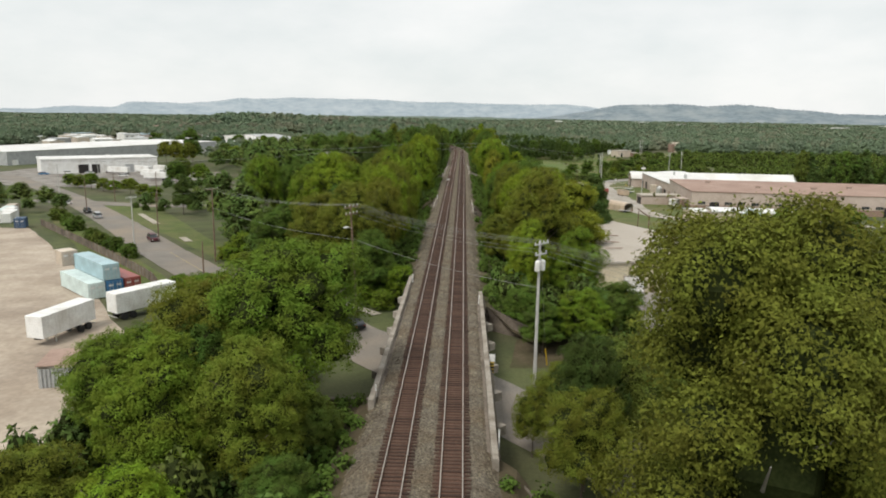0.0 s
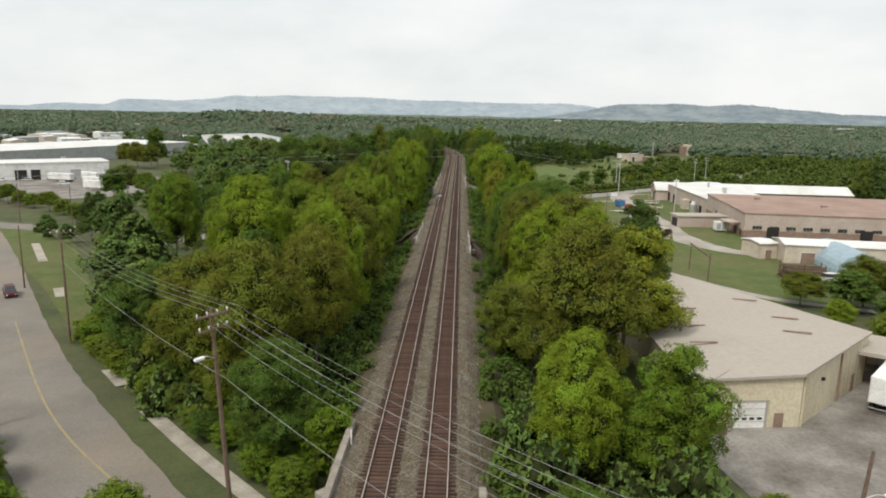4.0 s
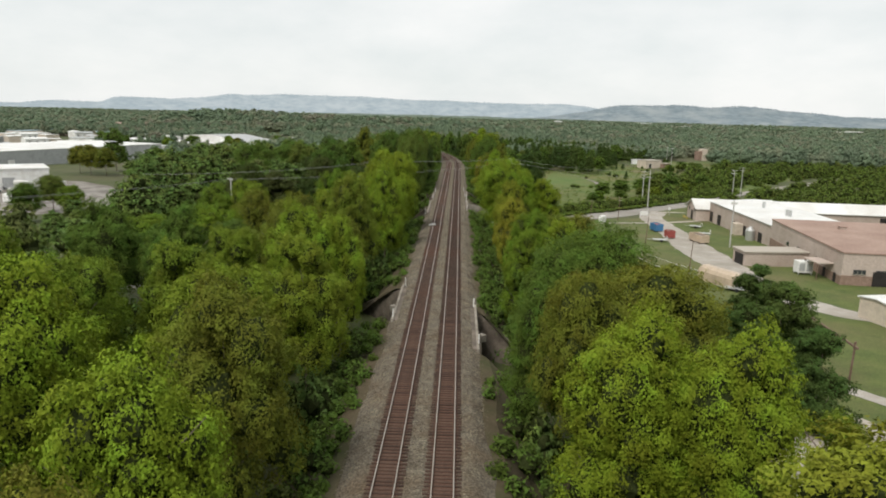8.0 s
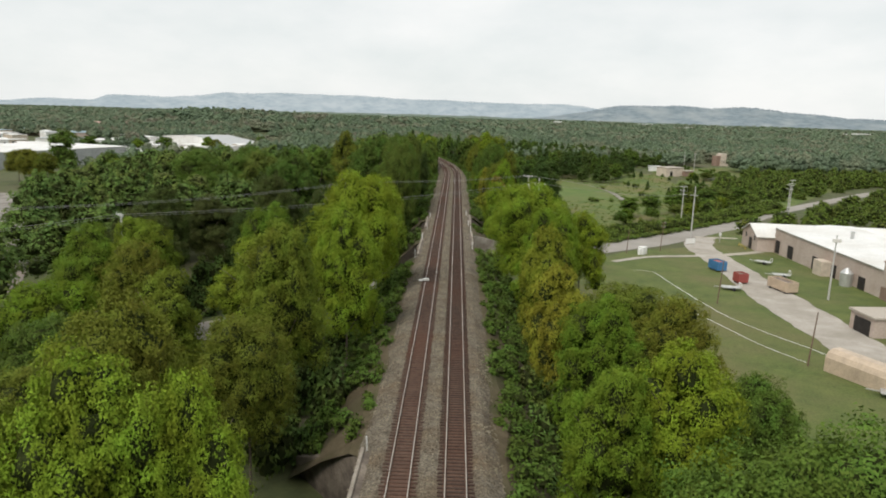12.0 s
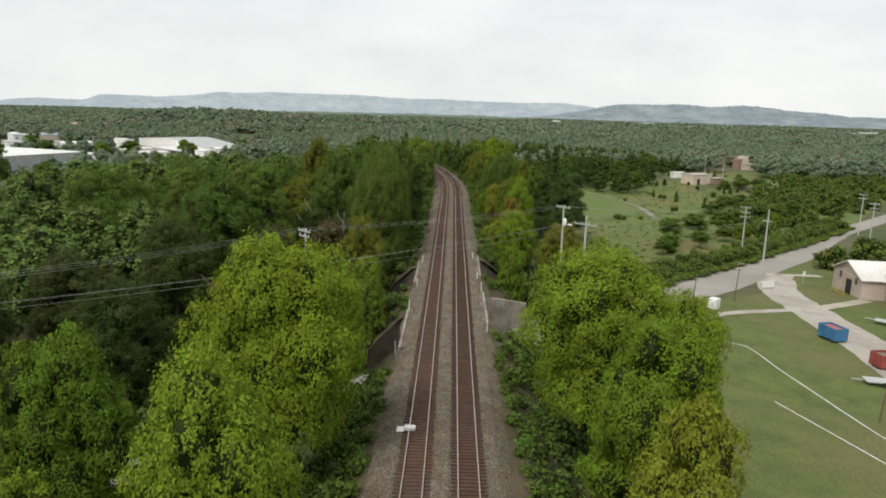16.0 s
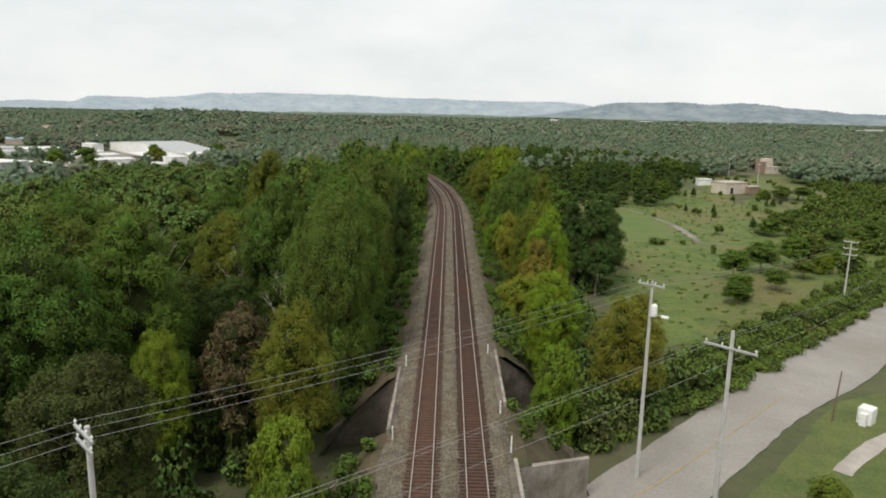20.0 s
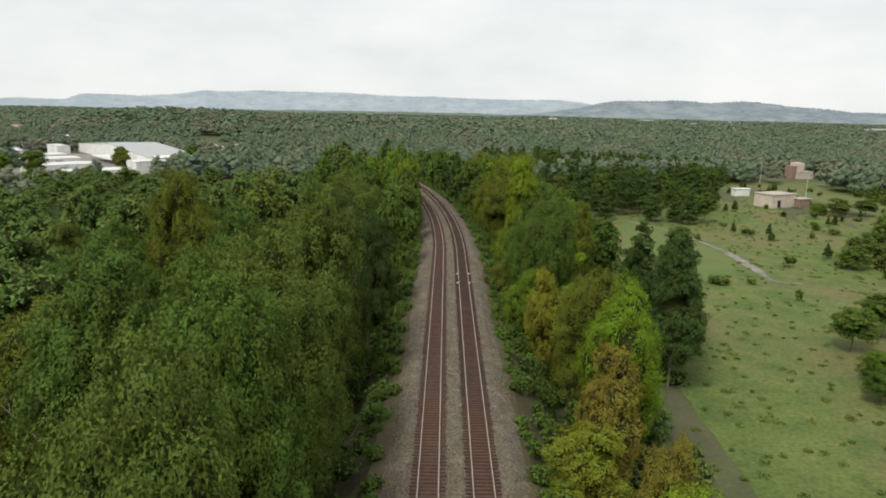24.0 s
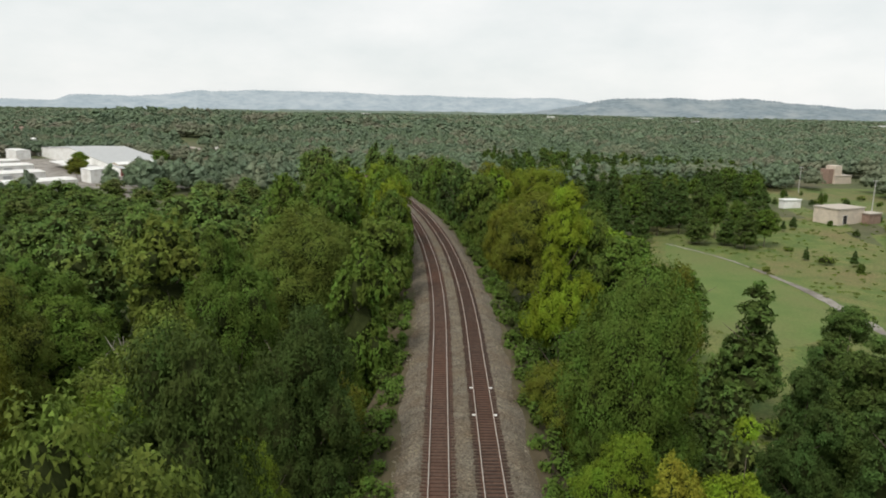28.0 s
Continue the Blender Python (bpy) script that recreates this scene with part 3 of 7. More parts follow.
structure("drive", ribbon([(78, 362), (71, 343), (69, 325), (68, 310), (65.5, 288), (64.5, 270), (64, 256), (63, 240), (67, 222), (76, 213.5), (100, 209), (150, 206)], [8, 8, 8, 8.5, 10.5, 10, 9, 7, 5, 4.5, 4.5, 4.5], 0.09, wobble=0.8), M["gravel"], "pale gravel drive along the factory")
structure("meadow", patch([(30, 352), (34, 420), (36, 470), (70, 600), (100, 720), (260, 720), (230, 560), (150, 455), (70, 372)], 0.04, 3.0), M["rough_grass"], "rough tan and green meadow")
HAY = [(50, 450), (46, 470), (52, 495), (60, 530), (65, 546), (73, 523), (76, 500), (76, 478), (70, 460)]
structure("hay_field", patch(HAY, 0.07, 3.0), M["green_field"], "bright green field strip")
structure("meadow_track", ribbon([(64.7, 543.7), (73.4, 523.7), (77.7, 501), (78.5, 480), (77, 461), (76.4, 453.4), (82, 452)], [0.8, 0.8, 1.0, 1.6, 2.8, 2.4, 1.0], 0.12, wobble=0.6), M["lot"], "pale muddy track winding through the meadow")
structure("bare_earth", patch([(8, 75), (10, 86), (24, 89), (30, 85), (27, 77)], 0.05), M["bank"], "bare brown earth under the trees beside the yard")
structure("yard_island", patch([(35, 70), (36, 78), (41, 81), (52, 79), (56, 68), (46, 62)], 0.12), M["grass"], "grass island in the concrete yard")

# ---- warehouse beside the line ----
def warehouse_building():
    root = thing("warehouse", "cream warehouse with wide low tan roof and white roller door", "warehouse")
    plan = [(25.2, 112.4), (36.7, 113.8), (50.8, 127.6), (36.6, 156), (25.2, 150)]
    zt = [0.1, 0.45, 0.45, 0.35, 0.2]
    for i in range(5):
        (ax, ay), (bx, by) = plan[i], plan[(i + 1) % 5]
        d = Vector((bx - ax, by - ay, 0)).normalized() * 0.3
        nx, ny = -d.y, d.x
        w = Shape().prism([(ax, ay), (bx, by), (bx + nx, by + ny), (ax + nx, ay + ny)], -7.4, [zt[i], zt[(i + 1) % 5], zt[(i + 1) % 5], zt[i]])
        L = math.hypot(bx - ax, by - ay)
        wall = part("wall", w, M["cream"], root, "cream ribbed metal wall")
        for j in range(int(L / 1.2)):
            m = pose(ax, ay, 0, 0, 0, math.degrees(math.atan2(by - ay, bx - ax)))
            part("rib", Shape().box(j * 1.2 + 0.1, j * 1.2 + 0.2, -0.03, 0.01, -7, min(zt[i], zt[(i + 1) % 5]) - 0.3, m), M["cream"], wall)
    cx, cy = 35.5, 134
    r = Shape()
    rim = [(x + (x - cx) * 0.02, y + (y - cy) * 0.02, z + 0.02) for (x, y), z in zip(plan, zt)]
    low = [(x, y, z - 0.28) for x, y, z in rim]
    top = [(33, 122, 1.0), (37.5, 139, 1.0)]
    r.add(rim + top, [(0, 1, 5), (1, 2, 5), (2, 6, 5), (2, 3, 6), (3, 4, 6), (4, 0, 5), (4, 5, 6)])
    r.add(rim + low, [(i, i + 5, (i + 1) % 5 + 5, (i + 1) % 5) for i in range(5)])
    part("roof", r, M["roof_tan"], root, "wide tan sheet roof")
    for x, y, a in ((29.5, 121, 5), (30.2, 127, 5), (31.5, 134, 5), (41.5, 125.5, -12), (42.6, 131, -12), (41, 139, -12)):
        part("skylight_strip", Shape().slab(-1.5, 1.5, -0.16, 0.16, 0, 0.09, 0.01, pose(x, y, 0.86 if x < 35 else 0.84, 0, 0, a)), M["brick"], root, "dark weathered skylight strip")
    zg = -5.72
    m = pose(25.2, 112.4, 0, 0, 0, math.degrees(math.atan2(1.4, 11.5)))
    door = part("roller_door", Shape().slab(4.6, 8.0, -0.1, -0.03, zg, zg + 3.3, 0.02, m), M["white"], root, "white roller door")
    for i in range(1, 5):
        part("door_rib", Shape().box(4.6, 8.0, -0.13, -0.1, zg + 0.66 * i - 0.02, zg + 0.66 * i + 0.02, m), M["roof_tan"], door)
    for i in range(4):
        part("door_light", Shape().box(4.9 + 0.78 * i, 5.4 + 0.78 * i, -0.125, -0.1, zg + 1.5, zg + 1.75, m), M["glass"], door)
    part("door_frame", Shape().box(4.35, 4.58, -0.14, -0.02, zg, zg + 3.5, m).box(8.02, 8.25, -0.14, -0.02, zg, zg + 3.5, m).box(4.35, 8.25, -0.14, -0.02, zg + 3.32, zg + 3.55, m), M["roof_tan"], root)
    part("side_door", Shape().slab(9.0, 9.95, -0.1, -0.03, zg, zg + 2.1, 0.02, m), M["brick"], root, "dark brown side door")
    m2 = pose(36.7, 113.8, 0, 0, 0, math.degrees(math.atan2(13.8, 14.1)))
    for q in (0.3, 10.6):
        part("downpipe", Shape().box(q, q + 0.14, -0.2, -0.03, zg, 0.2, m2), M["brick"] if q > 5 else M["cream"], root)
    part("side_door", Shape().slab(15.0, 15.9, -0.1, -0.03, zg, zg + 2.1, 0.02, m2), M["brick"], root, "dark brown side door")
    part("wall_lamp", Shape().slab(5.0, 5.4, -0.35, -0.03, -1.6, -1.3, 0.05, m2), M["dark"], root)
    part("floor_pipe", Shape().tube([m2 @ Vector((0.4, -0.7, zg + 0.15)), m2 @ Vector((9, -0.8, zg + 0.15))], 0.12, 8), M["white"], root, "white pipe along the foot of the wall")
    return root


warehouse_building()
pal = thing("pallet_stack", "stack of brown timber pallets beside the warehouse door", "pallets", pose(28.2, 111.6, -5.75, 0, 0, 7))
for i in range(6):
    part("pallet", Shape().box(-0.6, 0.6, -0.5, 0.5, i * 0.26, i * 0.26 + 0.05).box(-0.6, 0.6, -0.5, -0.4, i * 0.26 + 0.05, i * 0.26 + 0.2).box(-0.6, 0.6, 0.4, 0.5, i * 0.26 + 0.05, i * 0.26 + 0.2).box(-0.6, 0.6, -0.5, 0.5, i * 0.26 + 0.2, i * 0.26 + 0.24), M["wood_pole"], pal)

import itertools

# ---- trees ----
class Soup:
    """Loose triangles of foliage, kept as arrays; slot 0 leaves, slot 1 shade-dark twig cores."""

    def __init__(self):
        self.t, self.k = [], []

    def add(self, tris, k=0):
        self.t.append(np.asarray(tris, np.float32).reshape(-1, 3, 3))
        self.k.append(np.full(len(self.t[-1]), k, np.int32))
        return self

    def arrays(self):
        return np.concatenate(self.t), np.concatenate(self.k)

    def mesh(self, name, mats, smooth=False):
        t, k = self.arrays()
        n = len(t)
        me = bpy.data.meshes.new(name)
        me.vertices.add(3 * n)
        me.vertices.foreach_set("co", t.ravel())
        me.loops.add(3 * n)
        me.loops.foreach_set("vertex_index", np.arange(3 * n, dtype=np.int32))
        me.polygons.add(n)
        me.polygons.foreach_set("loop_start", np.arange(n, dtype=np.int32) * 3)
        for m in mats if isinstance(mats, (list, tuple)) else [mats]:
            me.materials.append(m)
        me.polygons.foreach_set("material_index", k)
        me.update(calc_edges=True)
        return me


def unit(v):
    return v / (np.linalg.norm(v, axis=-1, keepdims=True) + 1e-9)


def rand_dirs(g, n, up=0.0):
    v = g.normal(size=(n, 3))
    v[:, 2] += up
    return unit(v)


def leaves(g, pos, out, size, flat=0.5, up=0.4):
    """One pointed leaf at each place, facing roughly outwards and up."""
    n = len(pos)
    nrm = unit(out + g.normal(size=(n, 3)) * flat + np.array([0, 0, up]))
    u = unit(np.cross(nrm, g.normal(size=(n, 3))))
    w = np.cross(nrm, u)
    L = (size * g.uniform(0.6, 1.4, n))[:, None]
    W = L * g.uniform(0.45, 0.75, n)[:, None]
    return np.stack([pos - u * L - nrm * L * 0.25, pos + u * L * 0.7 - w * W, pos + u * L * 0.9 + w * W], 1)


PHI = (1 + 5 ** 0.5) / 2
ICO = np.array([(a, b * PHI, 0) for a in (-1, 1) for b in (-1, 1)] + [(0, a, b * PHI) for a in (-1, 1) for b in (-1, 1)] + [(b * PHI, 0, a) for a in (-1, 1) for b in (-1, 1)], float)
ICO /= np.linalg.norm(ICO[0])
ICO_F = []
for i, j, k in itertools.combinations(range(12), 3):
    if max(np.linalg.norm(ICO[i] - ICO[j]), np.linalg.norm(ICO[j] - ICO[k]), np.linalg.norm(ICO[i] - ICO[k])) < 1.1:
        ICO_F.append((i, j, k) if np.dot(np.cross(ICO[j] - ICO[i], ICO[k] - ICO[i]), ICO[i]) > 0 else (i, k, j))
ICO_F = np.array(ICO_F)


def ball(g, c, r):
    """An uneven twenty-faced core; slot 1 gives it the painted twig shade."""
    return (ICO * r * g.uniform(0.85, 1.12, (12, 1)) + c)[ICO_F]


def crown_shape(g, H, R, base, count, size, form="round", clumps=15, core=1, loose=0.42):
    """A crown of billowing lobes on the limbs; each lobe carries clumps that are set with leaves on their outer and upper sides."""
    span = H - base
    lobes = []
    rings = {
        "round": ((6, 0.26, 0.58, 0.42), (6, 0.5, 0.6, 0.42), (6, 0.7, 0.46, 0.4), (3, 0.82, 0.22, 0.36)),
        "far": ((5, 0.3, 0.56, 0.46), (3, 0.62, 0.36, 0.46), (1, 0.82, 0.06, 0.38)),
        "farpine": ((4, 0.24, 0.46, 0.44), (3, 0.5, 0.3, 0.36), (2, 0.74, 0.1, 0.27)),
        "pointed": ((6, 0.18, 0.58, 0.42), (5, 0.38, 0.5, 0.4), (5, 0.57, 0.36, 0.36), (3, 0.74, 0.2, 0.3), (1, 0.88, 0.04, 0.24)),
        "pine": ((7, 0.16, 0.56, 0.42), (7, 0.33, 0.5, 0.4), (6, 0.5, 0.42, 0.36), (5, 0.65, 0.31, 0.31), (4, 0.78, 0.2, 0.25), (1, 0.9, 0.03, 0.22)),
    }[form]
    for n, h, off, lr in rings:
        ph = g.uniform(0, 6.3)
        for i in range(n):
            a = ph + 2 * math.pi * (i + g.uniform(-0.28, 0.28)) / n
            rr = R * off * g.uniform(0.72, 1.22)
            lobes.append((rr * math.cos(a), rr * math.sin(a), base + span * (h + g.uniform(-0.09, 0.09)), R * lr * g.uniform(0.72, 1.15)))
    lobes = np.array(lobes)
    C, LR = lobes[:, :3], lobes[:, 3]
    wide = np.max(np.hypot(C[:, 0], C[:, 1]) + LR * 1.12)
    C[:, :2] *= R / wide
    LR *= R / wide
    C[:, 2] += H - np.max(C[:, 2] + LR * 1.1)
    mid = np.array([0, 0, base + span * 0.35])
    cc, cr, cd = [], [], []
    for c, r in zip(C, LR):
        out = unit(c - mid)
        i = np.arange(clumps * 2)
        z = 1 - 2 * (i + 0.5) / len(i)
        a = i * 2.39996 + g.uniform(0, 6.3)
        d = np.stack([np.sqrt(1 - z * z) * np.cos(a), np.sqrt(1 - z * z) * np.sin(a), z], 1) + g.normal(size=(len(i), 3)) * 0.2
        d = unit(d)
        d = d[(d @ out > -0.35) | (d[:, 2] > 0.25)][: clumps + 6]
        cc.append(c + d * (r * g.uniform(0.72, 1.0, len(d)))[:, None] * np.array([1, 1, 0.88]))
        cr.append(r * g.uniform(0.24, 0.42, len(d)))
        cd.append(unit(d + 0.35 * out))
    cc, cr, cd = np.concatenate(cc), np.concatenate(cr), np.concatenate(cd)
    buried = np.zeros(len(cc), bool)
    for c, r in zip(C, LR):
        buried |= np.linalg.norm(cc - c, axis=1) < 0.66 * r
    cc, cr, cd = cc[~buried], cr[~buried], cd[~buried]
    n = np.maximum(3 if core else 1, (count * cr ** 2 / np.sum(cr ** 2)).astype(int))
    w = np.repeat(np.arange(len(cc)), n)
    d = unit(g.normal(size=(len(w), 3)) + 0.75 * cd[w] + np.array([0, 0, 0.35]))
    reach = g.uniform(0.62, 1.0, len(w)) + (g.uniform(0, 1, len(w)) ** 5) * 0.55
    stretch = unit(g.normal(size=(len(cc), 3)) + cd * 0.6)[w]
    q = d * (cr[w] * reach)[:, None]
    q += stretch * np.sum(q * stretch, 1, keepdims=True) * g.uniform(-0.1, 0.7, len(cc))[w][:, None]
    s = Soup()
    s.add(leaves(g, cc[w] + q * np.array([1, 1, 0.85]), unit(d + 0.5 * cd[w]), size, loose, 0.2))
    m = count // 6
    w = g.integers(0, len(C), m)
    d = unit(g.normal(size=(m, 3)) + np.array([0, 0, 0.3]))
    s.add(leaves(g, C[w] + d * (LR[w] * g.uniform(0.6, 0.9, m))[:, None], d, size * 1.2, 0.4, 0.1))
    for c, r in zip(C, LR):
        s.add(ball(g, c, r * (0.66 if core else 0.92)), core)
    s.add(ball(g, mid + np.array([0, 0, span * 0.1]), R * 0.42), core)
    return s


def trunk_shape(g, H, base, r, R):
    s = Shape()
    x, y = g.uniform(-0.3, 0.3, 2)
    s.tube([(0, 0, -0.8), (0, 0, 0.4), (x * 0.5, y * 0.5, base * 0.6), (x, y, base + (H - base) * 0.35), (x * 1.4, y * 1.4, H * 0.86)], [r * 1.5, r, r * 0.8, r * 0.5, r * 0.12], 7)
    for i in range(8):
        a = i * 1.1 + g.uniform(0, 0.8)
        z = base * 0.8 + (H - base) * (0.08 + 0.075 * i)
        q = R * g.uniform(0.5, 0.85)
        s.tube([(x * 0.7, y * 0.7, z), (0.5 * q * math.cos(a), 0.5 * q * math.sin(a), z + 0.22 * q + 0.5), (q * math.cos(a), q * math.sin(a), z + 0.6 * q + 0.6)], [r * 0.42, r * 0.28, r * 0.08], 5)
    return s


PROTO, SIZES, VARIANTS = {}, {}, {}


def tree_kind(key, n, seed, H, R, base, count, size, leaf, label, form="round", trunk=0.22, name="deciduous_tree", cat="tree", clumps=15, bark="bark"):
    """n variants of one kind of tree, each built once at its full size and then copied."""
    SIZES[key], VARIANTS[key] = (H, R), n
    for i in range(n):
        g = np.random.default_rng(seed + i)
        PROTO[key + str(i)] = (crown_shape(g, H, R, base, count, size, form, clumps).mesh("crown", [M[leaf], M["core_shade"]]), trunk_shape(g, H, base, trunk, R).mesh("trunk", M[bark]), label, name, cat)


tree_kind("broad", 5, 10, 19, 7.0, 4.6, 42000, 0.112, "leaf", "leafy green deciduous tree in the dense trackside belt")
tree_kind("bright", 3, 20, 19, 7.0, 4.6, 42000, 0.112, "leaf_bright", "fresh yellow-green deciduous tree in the trackside belt")
tree_kind("bigbright", 1, 25, 20, 9.0, 5, 70000, 0.115, "leaf_bright", "broad fresh yellow-green tree towering over the belt", trunk=0.34, clumps=20)
tree_kind("dark", 4, 30, 20, 6.6, 5, 42000, 0.112, "leaf_dark", "dark green deciduous tree in the dense trackside wood")
tree_kind("dusky", 3, 60, 20, 6.6, 5, 42000, 0.112, "leaf_shade", "dusky dark green deciduous tree, wood shade painted into its leaves")
tree_kind("yellow", 2, 90, 15, 5.0, 3.6, 26000, 0.105, "leaf_yellow", "yellow-green tree turning to autumn colour")
tree_kind("gold", 2, 93, 15, 5.0, 3.6, 20000, 0.105, "leaf_gold", "small tree with orange-brown autumn leaves")
tree_kind("olive", 3, 95, 20, 7.0, 4.8, 42000, 0.112, "leaf_olive", "olive-green tree in the trackside belt")
tree_kind("pine", 3, 100, 19, 5.0, 2.0, 36000, 0.115, "pine", "dark green pine tree", "pine", name="pine_tree", clumps=14)
tree_kind("pointed", 2, 110, 20, 5.5, 3, 36000, 0.11, "leaf_bright", "tall pointed bright green tree beside the line", "pointed")
tree_kind("small", 3, 120, 8, 3.6, 0.2, 13000, 0.1, "leaf", "small green tree on the embankment side", trunk=0.12, name="small_tree", clumps=11)
tree_kind("red", 2, 130, 12, 4.0, 2.0, 6000, 0.14, "leaf_red", "thin tree with brown-red autumn leaves", trunk=0.14)
tree_kind("shrub", 2, 140, 3.2, 2.0, 0.0, 2600, 0.12, "leaf_dark", "round dark green shrub", trunk=0.05, name="shrub", cat="shrub", clumps=8)
tree_kind("bigbroad", 2, 150, 20, 9.0, 5, 70000, 0.115, "leaf", "broad spreading green tree towering over the belt", trunk=0.34, clumps=20)
tree_kind("bigdark", 2, 160, 21, 9.0, 5.2, 70000, 0.115, "leaf_dark", "broad dark green tree towering over the wood", trunk=0.34, clumps=20)
tree_kind("sycamore", 1, 177, 25, 8.0, 2.0, 100000, 0.1, "leaf_sycamore", "tall dense olive-yellow sycamore beside the line", trunk=0.36, clumps=22, bark="pale_bark")
tree_kind("litebroad", 3, 700, 19, 7.0, 4, 5000, 0.32, "leaf", "leafy green deciduous tree in the distant wood", clumps=10)
tree_kind("litedark", 3, 710, 20, 6.6, 4, 5000, 0.32, "leaf_dark", "dark green deciduous tree in the distant wood", clumps=10)
tree_kind("litepine", 3, 720, 19, 5.0, 1.8, 4000, 0.32, "pine", "dark green pine tree in the distant wood", "pine", name="pine_tree", clumps=7)
FIRST = {}


def tree(key, x, y, scale=1.0, wide=1.0, turn=0.0, dz=0.0, label=""):
    z = float(gz(x, y)) + dz
    m = pose(x, y, z, 0, 0, turn) @ Matrix.Diagonal((scale * wide, scale * wide, scale, 1))
    if key in FIRST:
        ob = copy_thing(FIRST[key], m)
    else:
        crown, trunk, lab, name, cat = PROTO[key]
        ob = thing(name, lab, cat, None, "trees of the wood")
        part("trunk", trunk, None, ob)
        part("crown", crown, None, ob)
        FIRST[key] = ob
        ob.matrix_basis = m
        return ob
    ob.scale = (scale * wide, scale * wide, scale)
    if label:
        ob["label"] = label
    return ob


def seg_dist(x, y, pts):
    best = 1e9
    for (ax, ay), (bx, by) in zip(pts, pts[1:]):
        t = max(0, min(1, ((x - ax) * (bx - ax) + (y - ay) * (by - ay)) / ((bx - ax) ** 2 + (by - ay) ** 2)))
        best = min(best, math.hypot(x - ax - t * (bx - ax), y - ay - t * (by - ay)))
    return best


def inside(x, y, poly):
    c = False
    for (ax, ay), (bx, by) in zip(poly, poly[1:] + poly[:1]):
        if (ay > y) != (by > y) and x < ax + (bx - ax) * (y - ay) / (by - ay):
            c = not c
    return c


LINE = [(centre(s)[0].x, centre(s)[0].y) for s in range(-80, 641, 12)]
OPEN = [
    [(-250, 10), (-37, 10), (-33, 60), (-33, 82), (-24, 88), (-48, 118), (-112, 196), (-250, 196)],
    [(12, 67), (12, 78), (24, 80), (21, 112), (21, 152), (36, 160), (54, 130), (100, 128), (100, 50)],
    [(31, 160), (28.5, 185), (26, 205), (25, 222), (23, 250), (16, 274), (10, 281), (13, 296), (15, 303), (34, 319), (52, 333), (72, 353), (82, 366), (200, 372), (230, 168)],
    [(13, 318), (18, 334), (23, 348), (26, 372), (36, 420), (36, 470), (70, 600), (100, 690), (215, 700), (190, 590), (128, 500), (104, 458), (80, 405), (56, 355)],
    [(195, 690), (265, 715), (265, 775), (205, 775)],
    [(-150, 222), (-72, 222), (-72, 236), (-150, 300)],
    [(-420, 222), (-150, 222), (-100, 300), (-110, 380), (-170, 420), (-190, 640), (-420, 680)],
    [(-420, 640), (-150, 690), (-120, 760), (-420, 860)],
]


def free(x, y, tree_r=3.0):
    if seg_dist(x, y, LINE) < 7.0 + tree_r:
        return False
    if seg_dist(x, y, LEFT_ROAD) < (4 if x > 9 else 6.2) + tree_r or seg_dist(x, y, RIGHT_ROAD) < 6.5 + tree_r or seg_dist(x, y, CROSS) < 7 + tree_r or seg_dist(x, y, LOOP_ROAD) < 3.5 + tree_r:
        return False
    return not any(inside(x, y, p) for p in OPEN)


